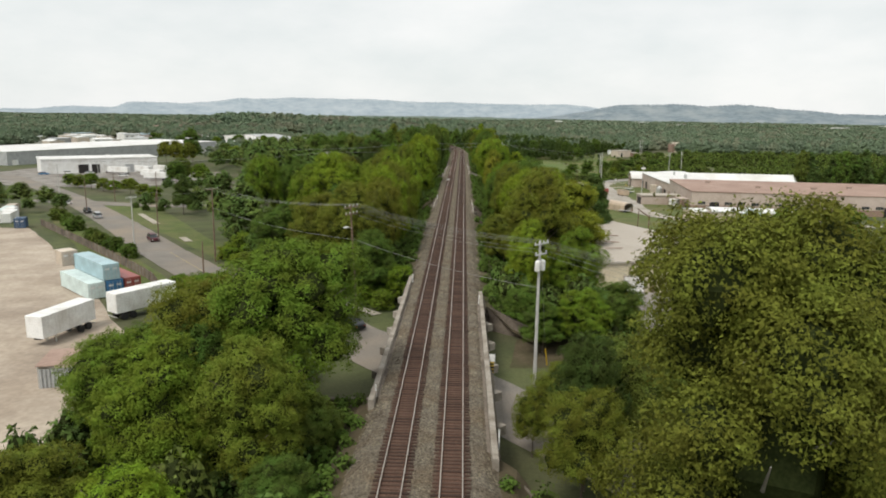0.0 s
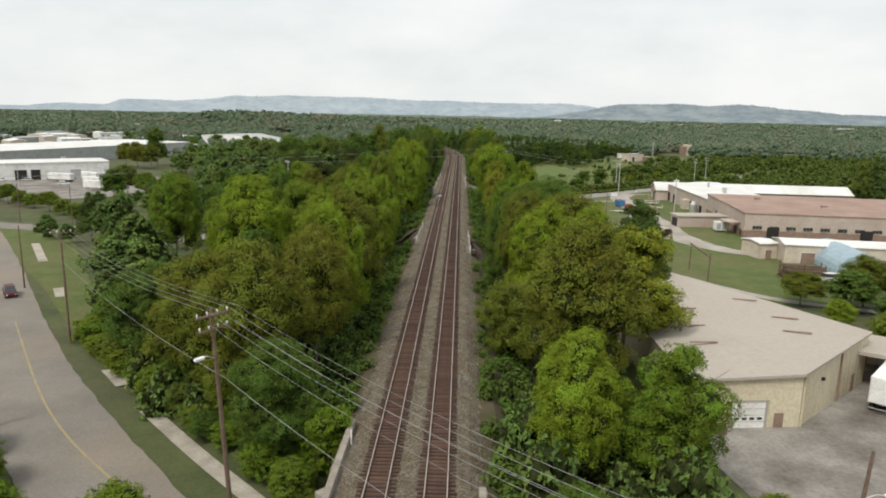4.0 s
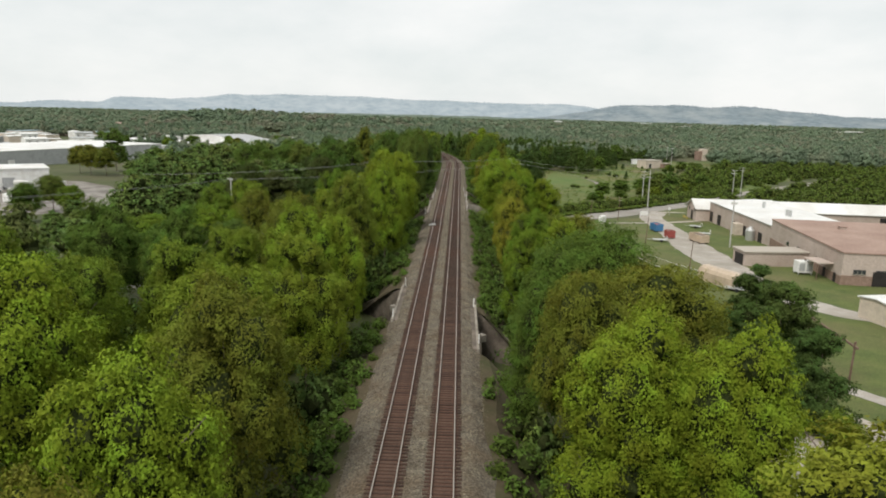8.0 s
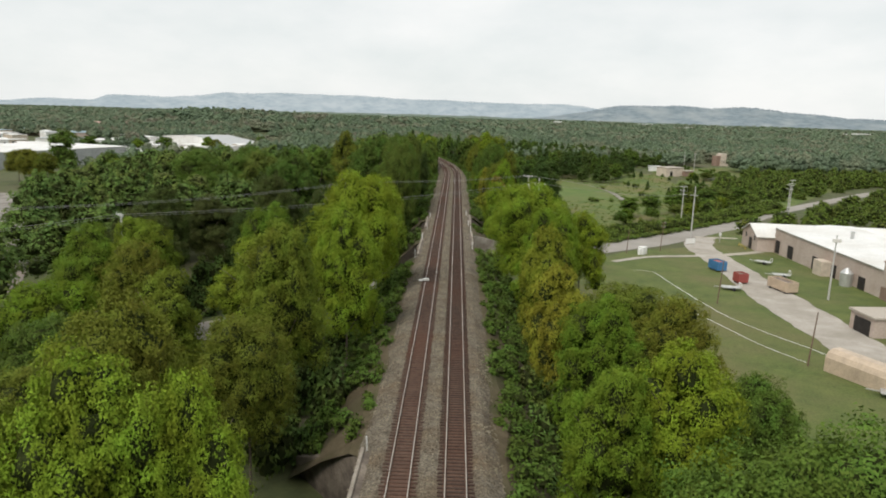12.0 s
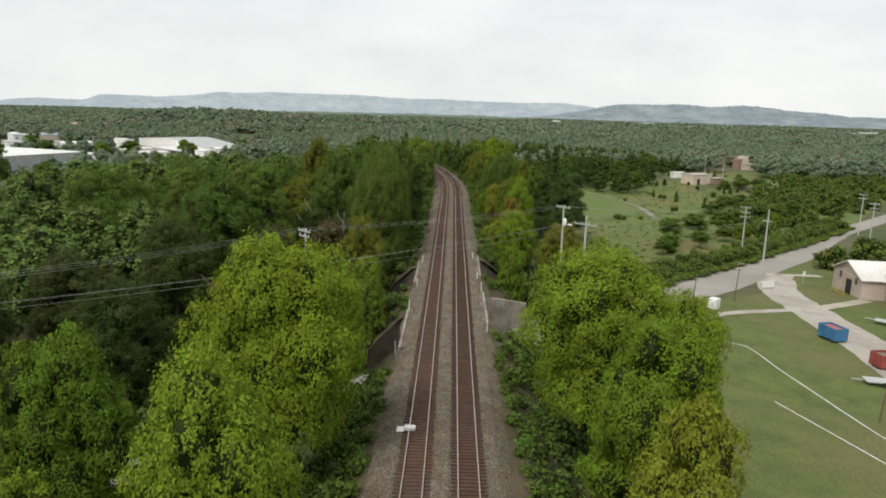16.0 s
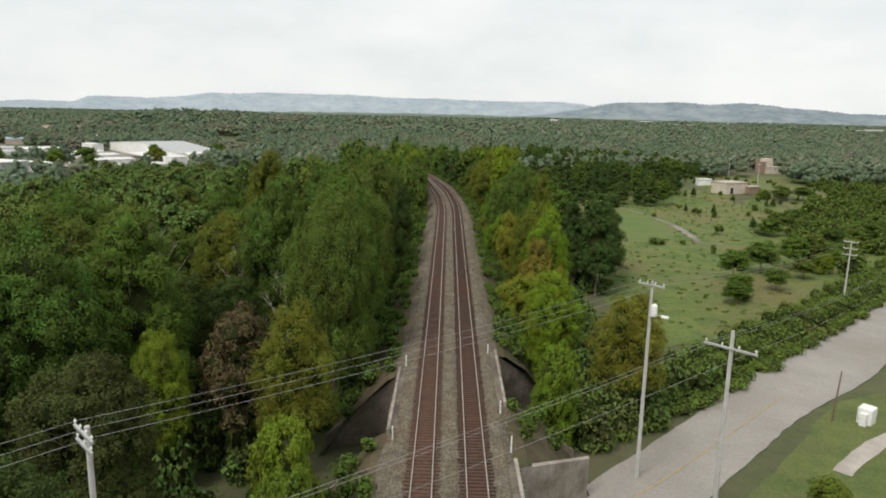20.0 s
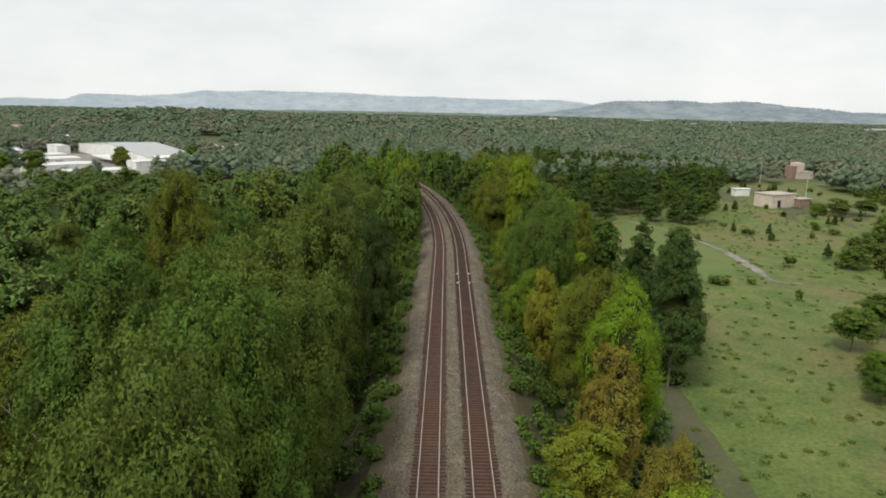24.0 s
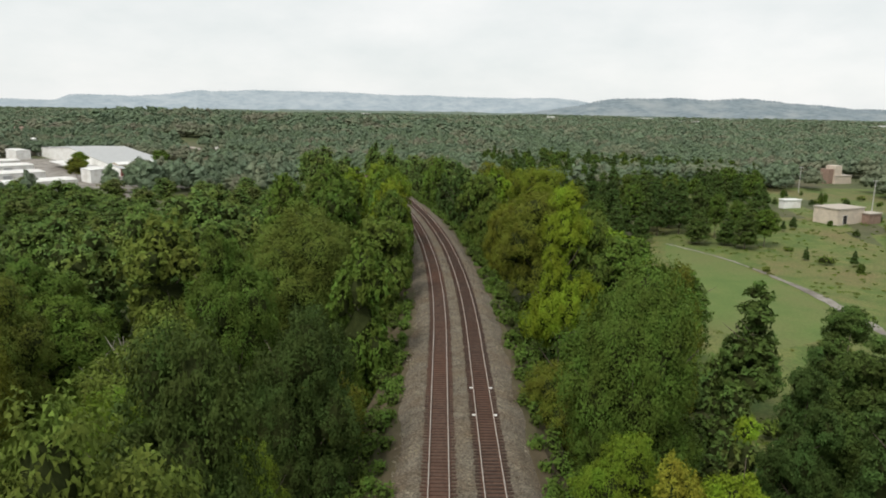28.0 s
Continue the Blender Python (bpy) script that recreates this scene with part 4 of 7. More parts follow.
# crowns that stand out: kind, x, y, crown radius, height of the top above the rails
STANDING = [
    ("sycamore", 17.5, 32, 8.0, 21), ("sycamore", 25, 38, 6.5, 17), ("broad", -12.4, 58, 7.4, 13.4), ("olive", -20, 58, 5.8, 10.4), ("broad", -25.5, 52, 5, 6.6), ("dark", -27, 62, 4.4, 4.4), ("broad", -12.6, 46.5, 5, 8.3), ("broad", -19.8, 46.5, 5.4, 8.4), ("olive", -23, 36, 4.6, 5), ("bright", -16.5, 34.5, 4.6, 4.6), ("dark", -19, 55, 4, 7.5), ("dark", -9.4, 41.5, 3, 2), ("dark", -9.4, 50, 3, 3.2), ("dark", -9, 34, 2.4, 1), ("olive", 11.5, 46, 3.6, 5.5), ("dark", 15.5, 54, 4.4, 6.5),
    ("dark", -15, 80, 2.6, 5.6), ("dark", -11.4, 101.5, 4, 7), ("olive", -15.2, 109, 5.8, 13.6), ("dark", -30, 122, 6, 8), ("bright", -24.3, 139.5, 6.5, 16.4), ("olive", -11.8, 119.5, 4.5, 13.4), ("bright", -12.3, 129.5, 5.4, 14.4), ("olive", -12.5, 142.5, 5.4, 14.6), ("dark", -20, 126, 5.2, 11.5), ("olive", -22, 116, 6, 11),
    ("bright", -16, 180.5, 5, 14.3), ("bright", -11.8, 182, 3.8, 12.8), ("olive", -19, 189, 5, 14.6), ("dark", -33, 186, 5.5, 13), ("broad", -15.5, 215, 5, 14.8), ("bright", -11.4, 230.5, 5, 15.2), ("broad", -22, 236.5, 4.8, 13.4), ("bigbright", -13.2, 249, 7.5, 16.8), ("broad", -11, 267, 3.6, 10), ("dark", -17, 264, 4.4, 9),
    ("small", -10.2, 287, 2.6, 5), ("small", -11, 291, 3, 6.5), ("olive", -14, 307.5, 4.2, 9.6), ("red", -19.5, 310, 4.2, 8.5), ("dark", -35.5, 304, 7, 17), ("dark", -31.5, 314, 6.5, 16.5), ("bigdark", -12.6, 320, 5.6, 18.6), ("bigdark", -13.2, 332, 6, 19.2), ("bigdark", -14.5, 345, 6.8, 18.4), ("dark", -23.5, 340, 6.2, 17.8), ("dark", -13.6, 362, 5.6, 18.6), ("dusky", -13.5, 372, 4.6, 17.6), ("olive", -37, 389.5, 5.2, 18.2), ("dark", -21.5, 406, 5.2, 15.4), ("dusky", -12, 392.5, 4.8, 12.4), ("dark", -10.8, 417, 4.4, 12.6), ("dark", -22, 366, 5.6, 17),
    ("olive", 8.8, 55, 2.0, 1.6), ("dusky", 12.4, 50, 3.3, 8.2), ("olive", 61.5, 165, 4.4, -0.8), ("dark", 67, 160, 4.6, 0.6), ("olive", 72, 165, 5, 2.2), ("broad", 76, 158, 5.2, 4), ("dark", 82, 160, 5.2, 4), ("dark", 88, 155, 5.5, 5), ("bright", 60.5, 151, 2.6, -1.8), ("dark", 69, 150, 4.2, -0.8), ("dark", 78, 149, 4.4, 0.4), ("dark", 86, 147, 4.6, 1), ("bright", 12.2, 98, 4.3, 9.6), ("broad", 19.6, 98.5, 4.8, 8.6), ("dark", 22.2, 85, 4.2, 3.8), ("dark", 12.5, 80.5, 3.2, 2.2), ("broad", 17.3, 81, 3.8, 3.6), ("olive", 15.2, 113.5, 6.6, 15.4), ("yellow", 22.4, 127, 7.6, 12.6), ("bright", 14.5, 143.5, 5.6, 13.2), ("bright", 20.2, 140.5, 5, 13.2), ("olive", 12.8, 152, 4.4, 14), ("dark", 10.2, 158.5, 3.4, 11), ("pine", 34.6, 172, 5.4, 10), ("bigdark", 17.2, 176, 8, 13.6), ("broad", 12.4, 192.5, 4.2, 10.2), ("bright", 17, 193.5, 4.8, 11.4), ("dark", 25, 187, 5, 7.6), ("broad", 14.5, 208, 4.6, 10.2), ("yellow", 12.2, 218, 3.6, 11), ("yellow", 12.4, 231, 3.6, 12.8), ("broad", 14.6, 244, 5.3, 13.6), ("bigbright", 14, 257.5, 7.8, 15.2), ("bright", 22.5, 262, 5, 10.4), ("bright", 16.5, 271, 5.4, 11.2), ("olive", 22, 290, 2.8, -1.5), ("red", 27, 296, 2.6, -2), ("small", 33, 303, 2.4, -4),
    ("small", 10.8, 314, 3, 4), ("bright", 12.2, 329, 4.2, 8), ("gold", 13.4, 352.5, 3.6, 7.4), ("gold", 14, 338, 3, 6.4), ("bright", 15.6, 358, 4.5, 12), ("yellow", 11.4, 379.5, 3.3, 7.6), ("pointed", 16, 381.5, 3.8, 9.4), ("pine", 33.5, 397.5, 5.4, 9), ("pine", 37, 407.5, 5, 8.6), ("pine", 36, 424, 5, 6.8), ("bigdark", 13.6, 396, 6.4, 15.6), ("pointed", 13, 426, 5, 17.8), ("pointed", 10.5, 475, 4.4, 13.4), ("olive", 21, 411, 4.2, 12), ("dark", 17.5, 440, 4.6, 12.5),
]
HEROES = {
    "broad": [(24, 173.5, 4.8, 14.5), (-28, 80, 4.2, 10), (-24, 73, 4.4, 11), (16.6, 187, 7.4, 18.4), (15.5, 201.5, 5.4, 17.6), (-12.5, 222, 6.2, 20), (-22, 228, 5.8, 19), (18, 234, 6.6, 17.8), (15.3, 131, 7.2, 17.8), (15.5, 120, 5, 14.5), (20, 123.5, 4, 11.5), (-41, 240, 5.6, 19.5), (-47, 238, 5, 19), (-13.6, 53.5, 9.6, 17.3), (-10.5, 63, 2.8, 6), (-17.6, 39.8, 5.9, 15.5), (-21.2, 34.5, 3.5, 12.5), (14.2, 94.5, 7, 16.9), (9.8, 84.6, 3.5, 7.6), (-32.5, 119.8, 8.7, 19.9), (-22.9, 130.8, 7.8, 20.4), (-13.7, 132, 6.7, 20.1), (-21, 80, 4.2, 8.8), (-26, 76, 3.6, 7.5), (-31.6, 156.4, 5.6, 20.1), (-16.6, 152.7, 5.9, 20.2), (-13, 169, 5.8, 20.6), (-23.6, 187.1, 7.3, 22.1), (-12.5, 240, 7.5, 22.3), (14.2, 141, 5.3, 17.8), (22, 146.9, 4.4, 18.2), (10.3, 163.4, 3.2, 15.6), (26.8, 139.8, 3.1, 13.8), (-24.9, 181.7, 4.6, 19.3), (16.2, 260.1, 7.6, 22.2), (-17.7, 261.9, 8.6, 22.2), (16.5, 268.8, 8, 20.9), (17, 250.7, 5.7, 18.6), (-13.6, 300.7, 5.1, 12.2), (-25.9, 306.2, 3.3, 15.3), (19.6, 499.7, 8.6, 26.2), (-24.7, 360, 5.1, 23.5), (10.6, 503.6, 5.2, 25.5), (-20.6, 380.5, 3.9, 21.6), (-13.3, 380.4, 3.2, 19)],
    "olive": [(-15.5, 204, 4.6, 17.6), (22.3, 134.5, 6.6, 17.6), (12, 61, 3, 6.5), (17.5, 66, 3, 6), (-10, 135.6, 3.9, 16.3), (-20.7, 138.8, 4.4, 17.9), (-14.6, 177.3, 4.9, 18.5), (-20.7, 249.8, 4.7, 19.8), (14.4, 366.5, 4.4, 21.6), (11, 515.2, 5.9, 26.2), (14.5, 455.7, 7.9, 25.9), (15.5, 421, 3.6, 21.8)],
    "pine": [(31.5, 153.2, 4.3, 16.3), (33.5, 163, 5.2, 18), (30.5, 387.8, 5.2, 21.9), (26.4, 393.9, 3.6, 20.5), (34.9, 423, 4, 19.2), (34.6, 404.6, 4.4, 19.4)],
    "dark": [(22.8, 183, 5.2, 15.5), (11, 88, 3.2, 7), (16, 86.5, 3.4, 7.5), (20, 88, 3.4, 7), (24.5, 90, 3, 6.5), (12.5, 82.5, 2.4, 4.5), (-12.5, 101, 3, 7.5), (-15.5, 105, 3.2, 8.5), (-10.8, 108, 3, 8), (15, 58, 4.2, 9.5), (20.5, 62, 4.2, 9), (24.5, 59, 4, 9), (16, 50, 4.6, 7.6), (20.5, 46, 4.6, 8.4), (13, 43, 3.6, 7.5), (22, 55, 3.6, 6), (11.5, 52, 2.8, 5.5), (22.5, 92.5, 4.8, 10.5), (26, 97, 3.8, 8), (-20.1, 145.7, 4.7, 18.9), (26.4, 202.6, 4.2, 13), (-13.3, 190.4, 4.6, 18.4), (15.6, 176.5, 6, 18.6), (-20, 435.2, 10, 25.7), (-57.2, 350.6, 10, 24.5), (-65.7, 332, 10, 24.1), (-50.4, 332.1, 7, 23.9), (-43.3, 336.5, 7, 23.9), (-15.4, 353, 10, 24), (12.9, 400.7, 6.9, 25.4), (-17.7, 366.3, 6.1, 24.6), (-13.3, 394.9, 4.8, 22.6), (-33.6, 422.8, 7.2, 25.6)],
    "small": [(-19.1, 90.5, 2.6, 5), (57, 132.8, 3.6, 7.5)],
    "red": [(-20, 313.4, 3.4, 17)],
}
for s0, o, r0, top in ((452, -9, 4.5, 11), (460, -9, 4.6, 13), (468, -9.5, 5, 14), (477, -9, 5, 14), (487, -10, 5.5, 14), (498, -10, 5.5, 14), (510, -10, 6, 14), (440, -11, 5.5, 11.5)):
    q = centre(s0)
    p = q[0] + q[2] * o
    HEROES["dark" if s0 % 3 else "broad"].append((p.x, p.y, r0, top - float(gz(p.x, p.y))))
TREES = []
rng = random.Random(7)


def plant(kind, x, y, r, h):
    """A tree of that kind with crown radius r and height h."""
    if r > 8 and "big" + kind in SIZES:
        kind = "big" + kind
    if (y > 415 or x > 60) and "lite" + kind in SIZES:
        kind = "lite" + kind
    n = VARIANTS[kind]
    H, R = SIZES[kind]
    TREES.append((x, y, r))
    return tree(kind + str(rng.randrange(n)), x, y, h / H, (r / R) / (h / H), rng.uniform(0, 360))


for kind, x, y, r, top in STANDING:
    plant(kind, x, y, r, top - float(gz(x, y)))
for kind, rows in HEROES.items():
    for x, y, r, h in rows:
        if all((x - a) ** 2 + (y - b) ** 2 > (0.8 * (r + c)) ** 2 for a, b, c in TREES[:len(STANDING)]):
            plant(kind, x, y, r, h * (0.95 if h > 15 and y < 300 else 1))

# thick brush down to the sidewalk
for i in range(17):
    u = i / 16
    for off in (1.6, 4.6):
        x, y = -10.5 - 36.5 * u + 0.69 * off + rng.uniform(-0.7, 0.7), 97 + 37 * u + 0.72 * off + rng.uniform(-0.7, 0.7)
        h = rng.uniform(2.6, 4.2) if off < 3 else rng.uniform(4.2, 6.5)
        plant("small" if rng.random() < 0.75 else "dark", x, y, rng.uniform(1.7, 2.4) if off < 3 else rng.uniform(2.2, 3.0), h)
# low brush between the bridge and the loading yard
for x, y, r, h in ((13.5, 84, 2.4, 4), (17, 85.5, 2.2, 3.6), (20.5, 88.5, 2.4, 4.2), (24.5, 91, 2.2, 3.4), (11, 89.5, 2.4, 5), (26, 95, 2, 3.2)):
    plant("small", x, y, r, h)

# the rest of the belt: single trees near the line, a joined canopy further in
DEEP = []
y = -30.0
while y < 640:
    for side in (-1, 1):
        x = 10.5
        while x < (150 if side < 0 else 36 if y < 330 else 75):
            px, py = side * (x + rng.uniform(-1.8, 1.8)), y + rng.uniform(-3, 3)
            if y > BEND:
                px += centre(y)[0].x
            limit = float(np.interp(py, [0, 150, 200, 250, 300, 350, 400, 430, 450, 470, 490, 520, 640], [50, 56, 60, 72, 92, 112, 118, 96, 66, 46, 33, 24, 20]))
            low_wood = side < 0 and x > limit and 200 < py < 600
            if (side < 0 and x > limit and not low_wood) or (side > 0 and py > 330 and x > 34):
                break
            near = x < (48 if 150 < py < 420 else 33) and not low_wood
            r = rng.uniform(3.6, 5.2) if x < 13 else rng.uniform(4.8, 7.6)
            if free(px, py, 2.5) and all((px - a) ** 2 + (py - b) ** 2 > (0.9 * (c + r)) ** 2 for a, b, c in TREES):
                dark = py > 235 and side < 0 or py > 330
                u = rng.random()
                if side < 0 and 252 < py < 345:
                    u = max(u, 0.3)
                if side > 0 and py > 470 and u < 0.6:
                    kind = "pine"
                elif u < (0.012 if dark else 0.035):
                    kind = "yellow"
                elif u < 0.036 and py > 300:
                    kind = "red"
                elif u < (0.09 if dark else 0.28):
                    kind = "olive"
                else:
                    kind = "dark" if rng.random() < (1.0 if side < 0 and 252 < py < 345 else 0.8 if dark else 0.12) else "broad"
                # Trees of this stretch take the leaf colour that carries wood shade.
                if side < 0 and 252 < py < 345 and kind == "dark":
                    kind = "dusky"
                top = rng.uniform(3.0, 7.5) if x < 13 and py < 440 else rng.uniform(6.0, 13.8)
                if py < 90 and side < 0 and x > 24:
                    top = rng.uniform(1.0, 4.0)
                if side > 0 and py < 60:
                    top = rng.uniform(6.0, 13.0)
                if side < 0 and x > 55 and py > 300:
                    top = rng.uniform(8.0, 11.5)
                if side > 0 and py > 350 and x > 18:
                    top = rng.uniform(3.5, 8.5)
                if low_wood:
                    top = rng.uniform(-3.5, 1.0)
                elif side > 0 and py < 86:
                    top, r, kind = rng.uniform(-2.0, 1.5), min(r, 4.0), "dark"
                h = top - float(gz(px, py))
                r = min(r, 0.46 * h)
                if near and py < 560:
                    plant(kind, px, py, r, h)
                else:
                    TREES.append((px, py, r))
                    DEEP.append((px, py, r, h))
            x += rng.uniform(5.0, 6.5)
    y += 5.0
g = np.random.default_rng(21)
deep = Soup()


def set_down(s, spare, g, x, y, z, sx, sz):
    """A spare crown turned, scaled and set down at a place."""
    t, k = spare[g.integers(len(spare))]
    a = g.uniform(0, 6.3)
    c, n = math.cos(a), math.sin(a)
    q = t * np.array([sx, sx, sz])
    s.add(np.stack([q[..., 0] * c - q[..., 1] * n + x, q[..., 0] * n + q[..., 1] * c + y, q[..., 2] + z], -1))
    s.k[-1] = k


SPARE = [crown_shape(np.random.default_rng(400 + i), 20, 6.6, 5.0, 2600, 0.31, "pine" if i == 5 else "round", 8).arrays() for i in range(6)]
for x, y, r, h in DEEP:
    set_down(deep, SPARE, g, x, y, float(gz(x, y)), r * 1.12 / 6.6, h / 20)
tagged(part("wood_canopy", deep, [M["leaf_deep"], M["core_shade"]], None, "dark green canopy of the deeper wood"), category="woods", kind="stuff")

# saplings and bushes under the trees
g = np.random.default_rng(5)
low = Soup()
BUSH = [crown_shape(np.random.default_rng(500 + i), 4.0, 2.6, -0.3, 700, 0.2, "round", 5).arrays() for i in range(5)]
y = -20.0
while y < 470:
    for side in (-1, 1):
        x = 10.0
        while x < (48 if side < 0 else 36):
            px, py = side * x + g.uniform(-1.5, 1.5), y + g.uniform(-1.5, 1.5)
            if y > BEND:
                px += centre(y)[0].x
            if abs(px) < 15 and any(a - 3 < py - k * px < b + 3 for a, b, k in BRIDGES):
                x += 4.8
                continue
            if free(px, py, -0.5) and seg_dist(px, py, LEFT_ROAD) > 8.6:
                k = g.uniform(0.7, 1.25)
                set_down(low, BUSH, g, px, py, float(gz(px, py)), k, k * g.uniform(0.8, 1.7))
            x += 4.8
    y += 4.6
tagged(part("understory", low, [M["leaf_deep"], M["core_shade"]], None, "low green saplings and bushes under the trees"), category="undergrowth", kind="stuff")

# shrubs on the banks, a tangle nobody could count
g = np.random.default_rng(3)
und = Soup()
s = -40.0
while s < 600:
    for sg in (-1, 1):
        for o in (6.15, 7.8, 10.0):
            if g.uniform() < 0.25:
                continue
            q = place(s + g.uniform(-1.4, 1.4), sg * (o + g.uniform(-0.35, 1.0)))
            if any(a - 1.5 < s - k * sg * o < b + 1.5 for a, b, k in BRIDGES) or seg_dist(q.x, q.y, LEFT_ROAD) < 7 or seg_dist(q.x, q.y, RIGHT_ROAD) < 6:
                continue
            z = float(np.interp(abs(o), [6.4, 9, 13], [-1.3, -3.4, gz(q.x, q.y)]))
            r = g.uniform(0.5, 1.1) if o < 7 else g.uniform(0.7, 1.5)
            c = np.array([q.x, q.y, z + r * 0.4])
            d = rand_dirs(g, 110, 0.6)
            und.add(leaves(g, c + d * r * g.uniform(0.6, 1.15, 110)[:, None], d, 0.17, 0.42, 0.3))
            und.add(ball(g, c, r * 0.62), 1)
    s += 1.5
tagged(part("undergrowth", und, [M["leaf_dark"], M["core_shade"]], None, "tangled green shrubs and vines on the banks"), category="undergrowth", kind="stuff")


# loose stones on the ballast shoulders and between the tracks
g = np.random.default_rng(77)
stones = Soup()
n = 46000
along = 24 + 440 * g.uniform(0, 1, n)
o = np.where(g.uniform(0, 1, n) < 0.24, g.uniform(-0.55, 0.55, n), g.choice([-1.0, 1.0], n) * g.uniform(3.45, 5.6, n))
z = np.interp(np.abs(o), [0, 0.5, 3.5, 4.3, 5.5], [-0.24, -0.2, -0.21, -0.36, -1.05])
bend = np.maximum(0, along - BEND) / RADIUS
turn_r = RADIUS + o
px = np.where(bend > 0, -RADIUS + turn_r * np.cos(bend), o)
py = np.where(bend > 0, BEND + turn_r * np.sin(bend), along)
c = np.stack([px, py, z], 1)
r = g.uniform(0.04, 0.13, n)[:, None, None]
tip = np.array([(-1, -0.7, -0.25), (1, -0.7, -0.25), (0, 1, -0.25), (0, 0, 0.75)])
v = c[:, None, :] + tip[None] * r * g.uniform(0.6, 1.3, (n, 4, 3))
for f in ((0, 1, 3), (1, 2, 3), (2, 0, 3)):
    stones.add(v[:, f, :])
tagged(part("ballast_stone", stones, M["stone"], None, "loose grey crushed stones on the ballast"), category="gravel", kind="stuff")

# hedge and shrubs: right road, meadow, yard fence
HEDGE = Soup()
g = np.random.default_rng(8)


def bush(s, x, y, r, h, n, size=0.2):
    z = float(gz(x, y))
    for i in range(4):
        a = i * 1.7 + g.uniform(0, 1)
        c = np.array([x + r * 0.45 * math.cos(a), y + r * 0.45 * math.sin(a), z + h * g.uniform(0.4, 0.62)])
        d = rand_dirs(g, n, 0.6)
        s.add(leaves(g, c + d * np.array([r * 0.62, r * 0.62, h * 0.42]) * g.uniform(0.7, 1.12, n)[:, None], d, size, 0.42, 0.3))
        if n > 20:
            s.add((ICO * np.array([r * 0.46, r * 0.46, h * 0.32]) * g.uniform(0.8, 1.1, (12, 1)) + c)[ICO_F], 1)


for p in smooth_line([(15, 316), (30, 329), (48, 347), (62, 361), (92, 391), (140, 440)], 2.2):
    for k in range(4):
        q = p + Vector((-0.7, 0.7, 0)) * (k * 2.3 + g.uniform(-0.8, 0.8))
        bush(HEDGE, q.x, q.y, g.uniform(1.2, 2.6), g.uniform(1.6, 4.6) if k else 1.4, 60, 0.2)
for i in range(110):
    x, y = g.uniform(30, 200), g.uniform(380, 690)
    if inside(x, y, OPEN[3]) and seg_dist(x, y, RIGHT_ROAD) > 12 and not inside(x, y, HAY):
        bush(HEDGE, x, y, g.uniform(0.8, 2.2), g.uniform(1.0, 3.2), 40, 0.26)
for i in range(1500):
    x, y = g.uniform(26, 150), g.uniform(352, 600)
    if inside(x, y, OPEN[3]) and seg_dist(x, y, RIGHT_ROAD) > 9 and not inside(x, y, HAY):
        bush(HEDGE, x, y, g.uniform(0.3, 0.9), g.uniform(0.2, 0.5), 12, 0.14)
tagged(part("hedgerow", HEDGE, [M["weed"], M["core_shade"]], None, "tangled green hedge and weeds along road and meadow"), category="hedge", kind="stuff")
for x, y, r, h in ((66, 405, 4.2, 7.5), (76, 413, 4.6, 8), (87, 419, 4.8, 8.5), (96, 428, 4.6, 8), (106, 438, 5, 8.5), (117, 446, 5, 8), (128, 458, 5, 8), (72, 396, 3, 5), (58, 384, 3, 5), (84, 408, 3, 5), (104, 470, 4.4, 6), (112, 480, 4.6, 6.5), (122, 492, 4.6, 6), (150, 560, 5, 6), (158, 556, 5, 6), (146, 552, 4, 5)):
    plant("dark", x, y, r, h)
for x, y, r, h in ((62, 391, 3.2, 5), (92, 415, 3.2, 5.2), (113, 440, 3.2, 5), (101, 426, 3, 4.6), (140, 556, 3.4, 4.5)):
    plant("small", x, y, r, h)
# trees round the truck yard and among the town's roofs
for kind, x, y, r, h in (("small", -168, 294, 3.4, 5.5), ("small", -160, 287, 3.4, 6), ("broad", -151, 280, 4, 7), ("small", -143, 274, 3.2, 5.5), ("small", -136, 270, 3.4, 5), ("broad", -126, 262, 3.8, 6.5), ("small", -118, 256, 3.4, 5), ("small", -111, 250, 3, 4.6), ("dark", -121, 293, 5, 12), ("dark", -128, 318, 5.5, 12), ("broad", -115, 306, 5, 10), ("pine", -83, 207, 3.8, 12.5), ("dark", -185, 475, 7.5, 24), ("olive", -196, 458, 6, 15), ("olive", -186, 450, 6.5, 16), ("olive", -176, 446, 6, 15), ("dark", -160, 470, 6, 14), ("broad", -148, 452, 5.5, 13), ("dark", -206, 640, 7, 15), ("broad", -232, 655, 6, 13), ("dark", -260, 640, 7, 14), ("olive", -190, 700, 6, 12), ("dark", -300, 690, 7, 14), ("broad", -215, 752, 6, 12), ("dark", -170, 760, 6, 13), ("dark", -330, 740, 7, 14)):
    plant(kind, x, y, r, h)
for x, y, r, h in ((-112, 190, 3, 4), (-104, 181, 2.6, 3.6), (-97, 172, 3.2, 4), (-84, 156, 2.6, 3.5), (-79, 150, 2.8, 3.6), (-72.5, 144, 2.6, 3.5), (-66, 137, 2.4, 3.2)):
    plant("shrub", x, y, r, h)
for x, y, r, h in ((-34, 97, 3.4, 4.6), (-29.5, 92, 3, 4.2), (-38.5, 103, 3, 4), (-27, 86, 3, 4.6), (-36, 92, 3, 4), (-43, 107, 2.4, 3.2)):
    plant("small", x, y, r, h)
for x, y in ((-105, 222), (-99, 216), (-93, 214), (-86, 220)):
    plant("shrub", x, y, 1.6, 2.0)
rng = random.Random(12)
